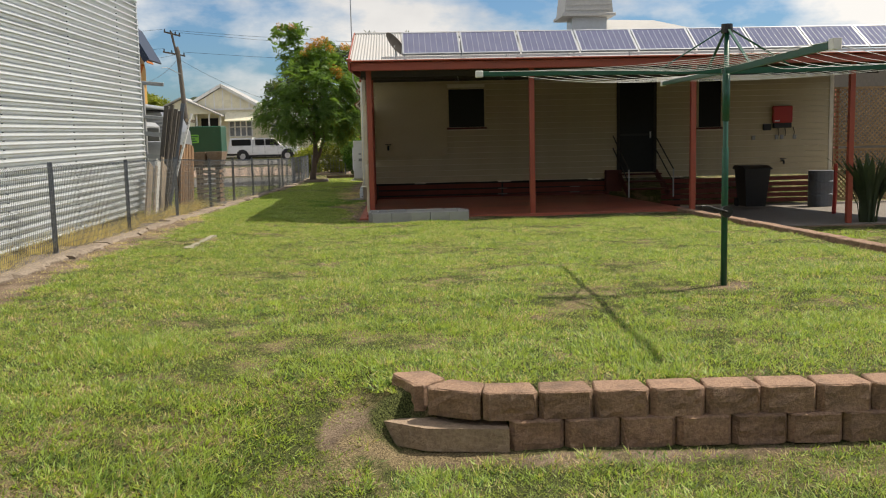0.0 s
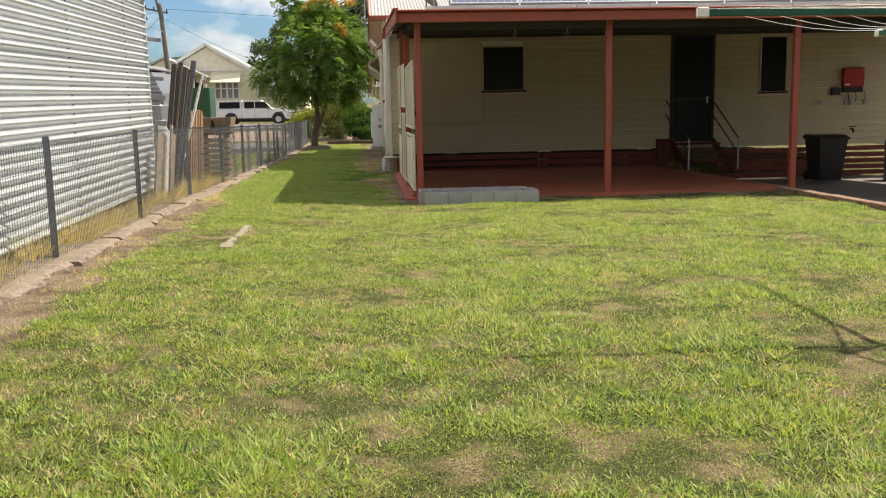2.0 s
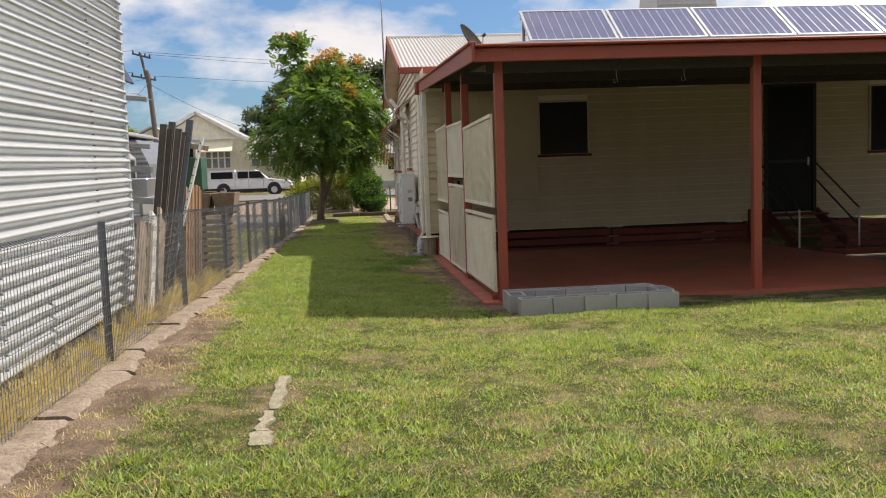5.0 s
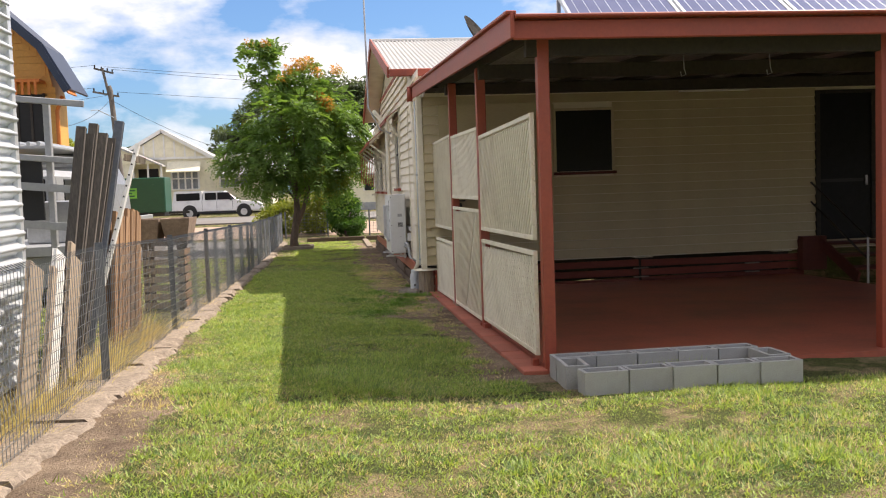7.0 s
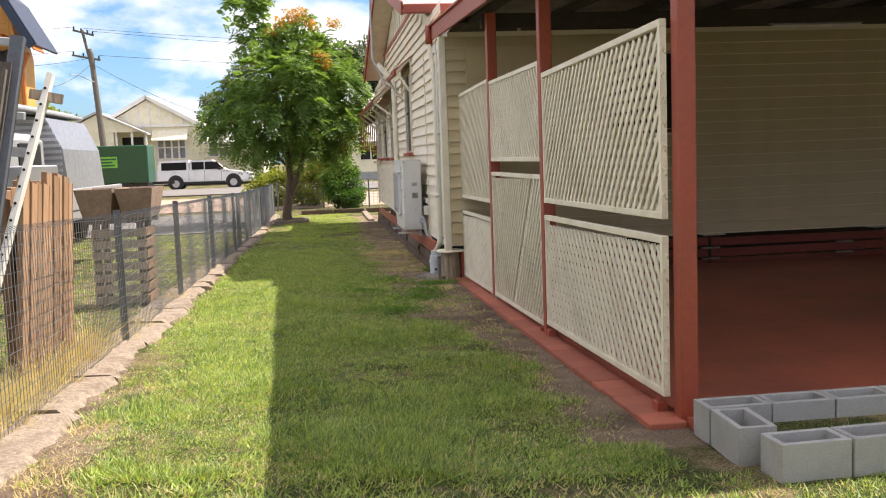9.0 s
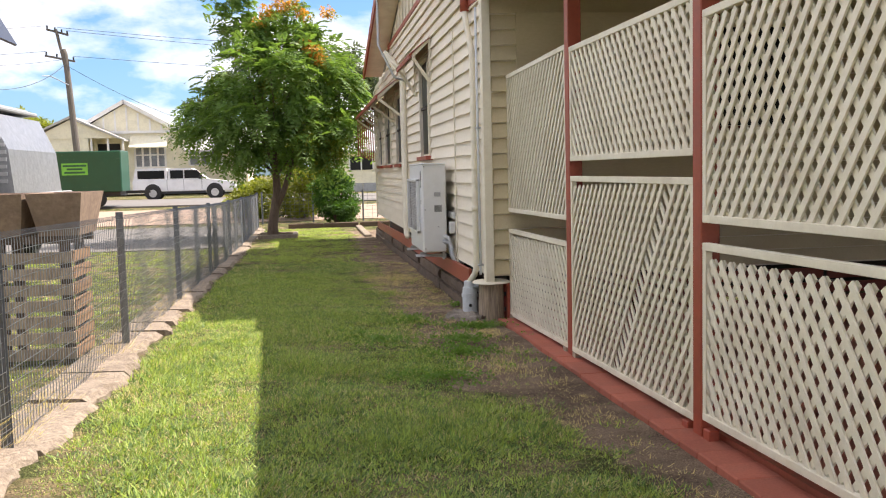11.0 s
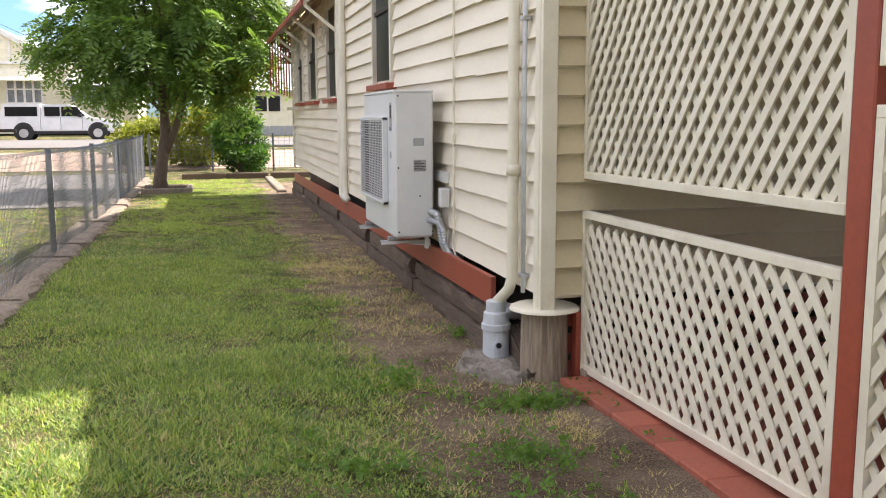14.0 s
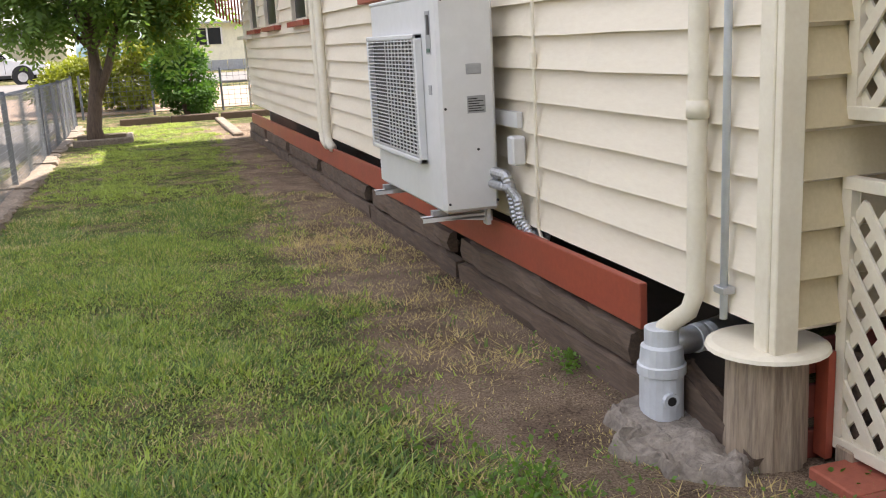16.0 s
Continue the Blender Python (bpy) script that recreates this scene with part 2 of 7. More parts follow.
def leaf_mat(name, a, b, rough=0.55, vary=0.35):
    m = mat(name, a, b, rough, fine=6, coarse=0.9, bump=0, dirt=b, dirt_amt=0.6, vary=vary, island=True)
    n, l = m.node_tree.nodes, m.node_tree.links
    bs, out = n["Principled BSDF"], n["Material Output"]
    tr, mx = n.new("ShaderNodeBsdfTranslucent"), n.new("ShaderNodeMixShader")
    tr.inputs["Color"].default_value = (a[0] * 1.6, a[1] * 1.6, a[2] * 0.9, 1)
    mx.inputs["Fac"].default_value = 0.4
    l.new(bs.outputs["BSDF"], mx.inputs[1])
    l.new(tr.outputs["BSDF"], mx.inputs[2])
    l.new(mx.outputs["Shader"], out.inputs["Surface"])
    return m


M["grass"] = leaf_mat("grass_blades", (0.33, 0.415, 0.10), (0.19, 0.275, 0.068), vary=0.8)
M["grass_dark"] = leaf_mat("deep_green_blades", (0.14, 0.23, 0.066), (0.075, 0.145, 0.042), vary=0.7)
M["dry"] = leaf_mat("dry_grass", (0.60, 0.51, 0.29), (0.45, 0.36, 0.20), vary=0.3)
M["leaf"] = leaf_mat("tree_leaves", (0.15, 0.25, 0.055), (0.085, 0.16, 0.036))
M["leaf_y"] = leaf_mat("yellow_green_leaves", (0.22, 0.25, 0.03), (0.14, 0.17, 0.03))
M["leaf_o"] = leaf_mat("orange_seed_pods", (0.55, 0.25, 0.05), (0.40, 0.28, 0.05))
M["leaf_b"] = leaf_mat("shrub_leaves", (0.06, 0.14, 0.02), (0.035, 0.09, 0.015))
M["clover"] = leaf_mat("clover_leaves", (0.15, 0.27, 0.05), (0.09, 0.19, 0.035))
M["straw"] = leaf_mat("fallen_straw", (0.42, 0.33, 0.235), (0.22, 0.165, 0.115), vary=0.5)
M["leaf_g"] = leaf_mat("grey_green_leaves", (0.09, 0.12, 0.065), (0.06, 0.085, 0.05))


def soil_material():
    """Lawn soil: green thatch, straw and bare brown earth in broad patches."""
    m = bpy.data.materials.new("lawn_soil")
    m.use_nodes = True
    n, l = m.node_tree.nodes, m.node_tree.links
    bs = n["Principled BSDF"]
    bs.inputs["Roughness"].default_value = 0.95
    bs.inputs["Specular IOR Level"].default_value = 0.1
    co = n.new("ShaderNodeTexCoord")

    def nz(scale, detail=5):
        k = n.new("ShaderNodeTexNoise")
        k.inputs["Scale"].default_value, k.inputs["Detail"].default_value, k.inputs["Roughness"].default_value = scale, detail, 0.65
        l.new(co.outputs["Object"], k.inputs["Vector"])
        return k.outputs["Fac"]

    def blend(fac, lo, hi, a, b):
        r, x = n.new("ShaderNodeMapRange"), n.new("ShaderNodeMix")
        r.inputs["From Min"].default_value, r.inputs["From Max"].default_value = lo, hi
        x.data_type = "RGBA"
        l.new(fac, r.inputs["Value"])
        l.new(r.outputs["Result"], x.inputs["Factor"])
        for s, c in (("A", a), ("B", b)):
            if isinstance(c, tuple):
                x.inputs[s].default_value = (*c, 1)
            else:
                l.new(c, x.inputs[s])
        return x.outputs["Result"]

    green = blend(nz(110, 8), 0.42, 0.60, (0.022, 0.028, 0.011), (0.17, 0.19, 0.065))
    straw = blend(nz(90, 8), 0.42, 0.60, (0.40, 0.31, 0.18), (0.09, 0.068, 0.042))
    earth = blend(nz(2.2, 6), 0.40, 0.62, blend(nz(80, 9), 0.40, 0.62, (0.075, 0.052, 0.038), (0.27, 0.20, 0.145)), blend(nz(120, 9), 0.40, 0.60, (0.16, 0.115, 0.08), (0.47, 0.365, 0.265)))
    lawn = blend(nz(2.6, 9), 0.47, 0.60, green, straw)
    at = n.new("ShaderNodeAttribute")
    at.attribute_name = "bare"
    mix = n.new("ShaderNodeMath")
    mix.operation = "ADD"
    nn = n.new("ShaderNodeMath")
    nn.operation = "MULTIPLY_ADD"
    l.new(nz(5, 8), nn.inputs[0])
    nn.inputs[1].default_value, nn.inputs[2].default_value = 0.9, -0.45
    l.new(at.outputs["Fac"], mix.inputs[0])
    l.new(nn.outputs[0], mix.inputs[1])
    full = blend(mix.outputs[0], 0.42, 0.62, lawn, earth)
    l.new(full, bs.inputs["Base Color"])
    bp = n.new("ShaderNodeBump")
    bp.inputs["Strength"].default_value, bp.inputs["Distance"].default_value = 1.0, 0.03
    l.new(nz(75, 8), bp.inputs["Height"])
    l.new(bp.outputs["Normal"], bs.inputs["Normal"])
    return m


M["soil"] = soil_material()

# ---- building helpers ----
BASE = {}


def thing(name, base, label, category, group="", kind=""):
    ob = new(name)
    ob.location = base
    ob.empty_display_size = 0.1
    BASE[ob] = Vector(base)
    return tagged(ob, label, category, group, kind)


def part(name, bm, material, parent=None, label="", smooth=False, base=None):
    """Links a bmesh, drawn in world places, as one mesh under a thing."""
    me = bpy.data.meshes.new(name)
    off = BASE[parent] if parent else Vector(base or (0, 0, 0))
    bmesh.ops.translate(bm, verts=bm.verts, vec=-off)
    bmesh.ops.recalc_face_normals(bm, faces=bm.faces)
    bm.to_mesh(me)
    bm.free()
    me.materials.append(M[material] if isinstance(material, str) else material)
    if smooth:
        for p in me.polygons:
            p.use_smooth = True
    ob = new(name, me)
    BASE[ob] = off
    if parent:
        ob.parent = parent
    else:
        ob.location = off
    if label:
        ob["label"] = label
    return ob


def bx(bm, x0, y0, z0, x1, y1, z1, bevel=0.0, m=None):
    r = bmesh.ops.create_cube(bm, size=1.0)
    vs = r["verts"]
    for v in vs:
        v.co = Vector(((x0 + x1) / 2 + v.co.x * (x1 - x0), (y0 + y1) / 2 + v.co.y * (y1 - y0), (z0 + z1) / 2 + v.co.z * (z1 - z0)))
    if m is not None:
        for v in vs:
            v.co = m @ v.co
    if bevel:
        es = list({e for v in vs for e in v.link_edges})
        bmesh.ops.bevel(bm, geom=es, offset=bevel, segments=1, affect="EDGES")
    return bm


def box(x0, y0, z0, x1, y1, z1, bevel=0.0):
    return bx(bmesh.new(), x0, y0, z0, x1, y1, z1, bevel)


def bar(bm, p, q, w, h, bevel=0.0, up=(0, 0, 1)):
    """A bar of section w x h from p to q."""
    p, q = Vector(p), Vector(q)
    d = (q - p)
    ln = d.length
    d.normalize()
    s = d.cross(Vector(up))
    if s.length < 1e-4:
        s = d.cross(Vector((0, 1, 0)))
    s.normalize()
    u = s.cross(d)
    m = Matrix((s, d, u)).transposed().to_4x4()
    m.translation = p
    return bx(bm, -w / 2, 0, -h / 2, w / 2, ln, h / 2, bevel, m)


def tube(bm, pts, r, seg=12, caps=True):
    """A round pipe through points; r may be one radius or one for each."""
    pts = [Vector(p) for p in pts]
    rs = r if isinstance(r, (list, tuple)) else [r] * len(pts)
    rings = []
    side = None
    for i, p in enumerate(pts):
        d = (pts[min(i + 1, len(pts) - 1)] - pts[max(i - 1, 0)]).normalized()
        if side is None:
            side = d.orthogonal().normalized()
        side = (side - d * side.dot(d)).normalized()
        o = d.cross(side)
        rings.append([bm.verts.new(p + rs[i] * (math.cos(a) * side + math.sin(a) * o)) for a in (2 * math.pi * k / seg for k in range(seg))])
    for a, b in zip(rings, rings[1:]):
        for k in range(seg):
            bm.faces.new((a[k], a[(k + 1) % seg], b[(k + 1) % seg], b[k]))
    if caps:
        bm.faces.new(rings[0][::-1])
        bm.faces.new(rings[-1])
    return bm


def prism(bm, pts, axis, a, b):
    """A flat outline in two axes, drawn out along the third from a to b."""
    def at(u, v, w):
        return {"x": (w, u, v), "y": (u, w, v), "z": (u, v, w)}[axis]
    lo = [bm.verts.new(at(u, v, a)) for u, v in pts]
    hi = [bm.verts.new(at(u, v, b)) for u, v in pts]
    bm.faces.new(lo)
    bm.faces.new(hi[::-1])
    for k in range(len(pts)):
        j = (k + 1) % len(pts)
        bm.faces.new((lo[k], hi[k], hi[j], lo[j]))
    return bm


def corrugated(p, u, v, pitch=0.076, depth=0.017, steps=6, thick=0.0):
    """A sheet from corner p along u (the ridges' way) and v (across them)."""
    p, u, v = Vector(p), Vector(u), Vector(v)
    n = u.cross(v).normalized()
    k = max(2, int(v.length / pitch * steps))
    bm = bmesh.new()
    prev = None
    for i in range(k + 1):
        f = i / k
        c = p + v * f + n * (depth / 2 * math.sin(2 * math.pi * f * v.length / pitch))
        row = (bm.verts.new(c), bm.verts.new(c + u))
        if prev:
            bm.faces.new((prev[0], row[0], row[1], prev[1]))
        prev = row
    return bm


def lerp_table(table, y):
    if y <= table[0][0]:
        return table[0][1]
    for (a, u), (b, v) in zip(table, table[1:]):
        if y <= b:
            f = (y - a) / (b - a)
            return u + (v - u) * f
    return table[-1][1]


FALL = 0.0079        # the yard falls away towards its back
HOUSE_SIDE = [(-12, 0.05 - 30.6 * FALL), (5.4, 0.05 - 13.2 * FALL), (9, 0.05 - 9.6 * FALL), (18.8, -0.17), (21.3, -0.22), (25, -0.28), (27, -0.32), (33, -0.36), (42, -0.44), (60, -0.45)]
FENCE_SIDE = [(-12, 0.10 - 30.6 * FALL), (6, 0.10 - 12.6 * FALL), (12, 0.10 - 6.6 * FALL), (15.2, 0.04 - 3.4 * FALL), (18.6, -0.01), (22, -0.11), (25, -0.16), (28.6, -0.23), (32.4, -0.31), (36.3, -0.37), (44, -0.44), (60, -0.45)]


def smooth01(f):
    f = max(0.0, min(1.0, f))
    return f * f * (3 - 2 * f)


def gz(x, y):
    """The ground's height."""
    f = smooth01((-0.9 - x) / 3.1)
    z = lerp_table(HOUSE_SIDE, y) * (1 - f) + lerp_table(FENCE_SIDE, y) * f
    if x > 5.9 and 6 < y < 30:
        return -0.52 - 0.22 * smooth01((y - 18.5) / 8)
    low = smooth01((6.6 - y) / 2.6) * (1 - smooth01((-0.6 - x) / 2.2))
    if x > -0.35 and y > 5.42:
        low = 0
    elif x > -0.35:
        low = 1
    return z - 0.26 * low


def ground_z(x, y):
    """The ground's height with the yard's small hollows."""
    z = gz(x, y)
    if -5 < x < 6 and 0 < y < 45:
        z += 0.025 * (noise.noise(Vector((x * 0.9, y * 0.9, 0))) + 0.5 * noise.noise(Vector((x * 2.7, y * 2.7, 3))))
    return z


# ---- ground ----
def bare_at(x, y):
    """How bare of grass the yard is: along the house, by the kerb, and worn patches."""
    b = 0.0
    ox = x
    x = x + 0.30 * noise.noise(Vector((x * 0.8, y * 0.9, 9))) + 0.24 * noise.noise(Vector((x * 2.6, y * 2.6, 2))) + 0.14 * noise.noise(Vector((x * 6, y * 6, 5)))
    if y > 18.4:
        wide = 0.35 + 0.75 * smooth01((y - 21) / 4) - 0.2 * smooth01((y - 33) / 5)
        b = max(b, 1 - smooth01((-0.85 - wide * 0.55 - x) / (wide * 0.9)) if ox < -0.5 else 0)
    b = max(b, (1 - smooth01((x + 3.98) / 0.55)) * (1 - 0.6 * smooth01((y - 18) / 3)))
    for px, py, rx, ry, k in ((-1.35, 17.6, 0.9, 0.35, 0.5), (-3.0, 13.9, 0.28, 0.75, 0.5), (-0.42, 5.3, 0.22, 0.3, 0.75), (2.9, 8.7, 0.25, 0.25, 0.8),
                          (-2.6, 17.0, 0.4, 0.4, 0.4), (-1.6, 14.3, 0.25, 1.2, 0.45), (1.2, 5.05, 1.5, 0.12, 0.7), (-0.2, 19, 0.1, 0.4, 0.5)):
        d = math.hypot((x - px) / rx, (y - py) / ry)
        b = max(b, k * (1 - smooth01(d - 0.5)))
    return b


def build_ground():
    xs = [-400, -200, -100, -60, -30, -20, -15, -12, -10, -8, -6.5, -5.5, -4.9] + [-4.6 + 0.2 * k for k in range(53)] + [5.95, 6.5, 8, 10, 13, 17, 25, 40, 80, 200, 400]
    ys = [-300, -100, -40, -15, -8, -4, -2, -1, 0] + [0.3 + 0.15 * k for k in range(50)] + [8 + 0.25 * k for k in range(150)] + [46, 48, 52, 56, 60, 66, 72, 80, 90, 110, 150, 250, 450, 900]
    bm = bmesh.new()
    lay = bm.verts.layers.float.new("bare")
    rows = []
    for y in ys:
        row = []
        for x in xs:
            z = ground_z(x, y)
            if y > 46:
                z = lerp_table([(47, -0.45), (51, -0.32), (58, 0.0), (62, 0.1), (2000, 0.1)], y)
            v = bm.verts.new((x, y, z))
            v[lay] = bare_at(x, y) if -5 < x < 6 and 0 < y < 45 else 0.0
            row.append(v)
        rows.append(row)
    for a, b in zip(rows, rows[1:]):
        for k in range(len(xs) - 1):
            bm.faces.new((a[k], a[k + 1], b[k + 1], b[k]))
    ob = part("ground", bm, "soil", smooth=True)
    tagged(ob, "mown patchy green lawn with bare brown earth", "ground", kind="structure")


build_ground()


def flat_strip(name, mat_name, x0, y0, x1, y1, z, label, category, thick=0.05):
    tagged(part(name, box(x0, y0, z - thick, x1, y1, z), mat_name), label, category, kind="structure")




bm = bmesh.new()
prism(bm, [(18.55, -0.9), (18.55, -0.50), (27.0, -0.71), (27.0, -0.9)], "x", 5.8, 16.5)
tagged(part("gravel_yard", bm, "gravel"), "grey gravel floor beside the red slab", "gravel", kind="structure")
flat_strip("neighbour_drive", "asphalt", -30, 39.0, -4.75, 48.5, -0.37, "grey driveway next door", "driveway", 0.08)


# ---- verandah slab ----
def build_slab():
    bm = bmesh.new()
    prism(bm, [(18.62, -0.9), (18.62, -0.12), (26.65, -0.27), (26.65, -0.9)], "x", -0.62, 5.8)
    ob = part("verandah_slab", bm, "red_slab")
    tagged(ob, "red painted concrete verandah floor, scuffed", "floor", kind="structure")


build_slab()


# ---- weatherboards ----
def board_mesh(length, paint, step=0.1595, thick=0.036):
    """One weatherboard along +y from the origin, its face to -x, top edge tucked in."""
    bm = bmesh.new()
    rnd = random.Random(int(length * 1000))
    gap = 0.012 if paint == "shaded_cream" else 0.005
    n = max(2, min(16, int(length / 0.45)))
    rows = []
    for i in range(n + 1):
        y, w = length * i / n, rnd.uniform(-0.0035, 0.0035)
        rows.append([bm.verts.new(c) for c in ((-thick - 0.004, y, w), (-thick - 0.002, y, w + 0.006), (-0.003, y, step - gap), (0.004, y, step - gap), (0.004, y, 0.012), (-thick + 0.016, y, 0.012 + w), (-thick + 0.014, y, w))])
    for p, q in zip(rows, rows[1:]):
        for i in range(7):
            bm.faces.new((p[i], p[(i + 1) % 7], q[(i + 1) % 7], q[i]))
    bm.faces.new(rows[0]), bm.faces.new(rows[-1][::-1])
    me = bpy.data.meshes.new("weatherboard")
    bmesh.ops.recalc_face_normals(bm, faces=bm.faces)
    bm.to_mesh(me)
    bm.free()
    me.materials.append(M[paint])
    return me


BOARD = {}


def lay_board(wall, x, y, z, length, turn=0, paint="cream"):
    key = (round(length, 2), paint)
    if key not in BOARD:
        BOARD[key] = board_mesh(length, paint)
    ob = new("weatherboard", BOARD[key])
    ob.parent = wall
    ob.matrix_basis = Matrix.Translation(-BASE[wall]) @ pose(x, y, z, 0, 0, turn)
    return ob


HX, HY = -0.92, 26.61        # the house's corner
STEP = 0.1595
BOTTOM = 0.16
side_wall = part("wall_west", box(HX, HY, BOTTOM, HX + 0.10, 41.7, 3.0), "cream", base=(HX, HY, BOTTOM))
tagged(side_wall, "cream weatherboard side wall of the house", "wall", kind="structure")
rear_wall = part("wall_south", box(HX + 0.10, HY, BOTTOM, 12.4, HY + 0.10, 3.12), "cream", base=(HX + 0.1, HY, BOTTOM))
tagged(rear_wall, "cream weatherboard back wall, darkened for verandah shade", "wall", kind="structure")
far_wall = part("wall_north", box(HX + 0.1, 41.6, BOTTOM, 12.4, 41.7, 3.9), "cream")
tagged(far_wall, "cream weatherboard street wall", "wall", kind="structure")
east_wall = part("wall_east", box(12.4, HY, BOTTOM, 12.5, 41.7, 3.9), "cream")
tagged(east_wall, "cream weatherboard east wall", "wall", kind="structure")

# openings: (y0, y1, z0, z1) in the side wall, (x0, x1, z0, z1) in the rear wall
SIDE_HOLES = [(30.85, 31.9, 1.51, 3.0), (34.8, 35.9, 1.43, 2.78), (37.2, 38.5, 1.43, 2.78), (39.45, 40.5, 1.43, 2.78)]
REAR_HOLES = [(1.44, 2.44, 1.70, 2.75), (6.24, 7.3, 0.30, 2.98), (8.55, 9.2, 1.55, 2.90)]


def spans(a, b, z, holes):
    """The stretches of a board from a to b at height z, cut by the holes."""
    cuts = sorted((h[0] - 0.02, h[1] + 0.02) for h in holes if h[2] - 0.1 < z < h[3])
    out, at = [], a
    for u, v in cuts:
        if u > at:
            out.append((at, u))
        at = max(at, v)
    if b > at:
        out.append((at, b))
    return out


RIDGE_Y, RIDGE_Z, EAVE_Z = 33.4, 5.05, 3.6
for k in range(26):
    z = BOTTOM + 0.022 + k * STEP
    a, b = HY, 41.7
    if z > 3.4:
        f = (z + 0.17 - 3.4) / (RIDGE_Z - 3.4)
        a, b = 27.8 + f * (RIDGE_Y - 27.8), 39.0 - f * (39.0 - RIDGE_Y)
        if z > 3.95:
            break
    for u, v in spans(a, b, z, SIDE_HOLES):
        joint = 28.6 + (0.9 if k % 3 == 1 else -0.7 if k % 3 == 2 else 0)
        pieces = [(u, v)]
        if u < joint < v and v - u > 2:
            pieces = [(u, joint - 0.002), (joint + 0.002, v)]
        for p, q in pieces:
            lay_board(side_wall, HX + (0.003 if p > u else 0), p, z + (0.004 if p > u else 0), q - p)
# back boards take the darker cream, so the shade is in the paint
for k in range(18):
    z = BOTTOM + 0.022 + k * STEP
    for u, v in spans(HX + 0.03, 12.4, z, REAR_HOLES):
        lay_board(rear_wall, v, HY, z, v - u, 90, "shaded_cream")
bm = bmesh.new()
prism(bm, [(27.6, 3.0), (27.6, 3.4), (RIDGE_Y, RIDGE_Z - 0.08), (39.2, 3.4), (39.2, 3.0)], "x", HX + 0.004, HX + 0.1)
part("gable_wall", bm, "cream_trim", side_wall)
# battens in the gable
for k in range(13):
    y = 30.2 + k * 0.53
    top = RIDGE_Z - 0.12 - abs(y - RIDGE_Y) * (RIDGE_Z - 3.4) / 5.8
    part("gable_batten", box(HX - 0.022, y - 0.03, 3.98, HX + 0.01, y + 0.03, top), "cream_trim", side_wall)
part("gable_rail", box(HX - 0.04, 29.4, 3.92, HX + 0.01, 37.4, 4.0), "red", side_wall, "red painted rail")
# corner stops
part("corner_stop", box(HX - 0.045, HY - 0.045, BOTTOM - 0.06, HX + 0.045, HY - 0.012, 3.05, 0.004), "cream_trim", side_wall)
part("corner_stop", box(HX - 0.05, HY - 0.012, BOTTOM - 0.06, HX - 0.02, HY + 0.06, 3.05, 0.004), "cream_trim", side_wall)
part("corner_stop", box(HX - 0.05, 41.64, BOTTOM - 0.06, HX - 0.02, 41.75, 3.4, 0.004), "cream_trim", side_wall)


# ---- windows and doors ----
def side_window(i, y0, y1, z0, z1, label):
    w = thing("window_%d" % i, (HX, (y0 + y1) / 2, z0), label, "window", kind="structure")
    part("pane", box(HX - 0.005, y0 + 0.04, z0 + 0.04, HX - 0.001, y1 - 0.04, z1 - 0.04), "dark", w, "dark glass")
    bm = bmesh.new()
    for a in (y0, y1 - 0.05):
        bx(bm, HX - 0.055, a, z0, HX + 0.01, a + 0.05, z1, 0.004)
    bx(bm, HX - 0.055, y0, z1 - 0.05, HX + 0.01, y1, z1, 0.004)
    part("window_frame", bm, "cream_trim", w)
    part("sash", box(HX - 0.03, y0 + 0.05, (z0 + z1) / 2 - 0.02, HX - 0.004, y1 - 0.05, (z0 + z1) / 2 + 0.02), "soffit", w)
    part("window_sill", box(HX - 0.11, y0 - 0.06, z0 - 0.06, HX + 0.01, y1 + 0.06, z0, 0.006), "red", w, "red painted sill")
    return w


side_window(1, *SIDE_HOLES[0], "tall dark window with red sill and security mesh")
for i in (1, 2, 3):
    side_window(i + 1, *SIDE_HOLES[i], "dark sash window with red sill under the hood")


def rear_window(i, x0, x1, z0, z1):
    w = thing("window_%d" % i, ((x0 + x1) / 2, HY, z0), "dark screened back window with red sill", "window", kind="structure")
    part("pane", box(x0, HY - 0.006, z0, x1, HY - 0.002, z1), "dark", w, "dark fly screen")
    bm = bmesh.new()
    for a in (x0 - 0.045, x1):
        bx(bm, a, HY - 0.055, z0 - 0.02, a + 0.045, HY, z1 + 0.04, 0.004)
    bx(bm, x0, HY - 0.055, z1, x1, HY, z1 + 0.04, 0.004)
    part("window_frame", bm, "shaded_cream", w)
    part("window_sill", box(x0 - 0.06, HY - 0.10, z0 - 0.06, x1 + 0.06, HY, z0 - 0.01, 0.005), "dark_red", w, "dark red sill")


rear_window(5, *REAR_HOLES[0])
rear_window(6, *REAR_HOLES[2])
door = thing("door_1", (6.77, HY, 0.3), "dark screen door above the back steps", "door", kind="structure")
part("leaf", box(6.28, HY - 0.03, 0.32, 7.26, HY - 0.004, 2.94), "dark", door)
bm = bmesh.new()
bx(bm, 6.2, HY - 0.06, 0.3, 6.28, HY, 3.0, 0.004), bx(bm, 7.26, HY - 0.06, 0.3, 7.34, HY, 3.0, 0.004), bx(bm, 6.28, HY - 0.06, 2.94, 7.26, HY, 3.0, 0.004)
part("door_frame", bm, "soffit", door)
part("screen_bar", box(6.3, HY - 0.045, 1.35, 7.24, HY - 0.031, 1.41), "black", door)
part("handle", box(7.14, HY - 0.07, 1.28, 7.18, HY - 0.031, 1.46, 0.005), "alu", door, "metal handle")

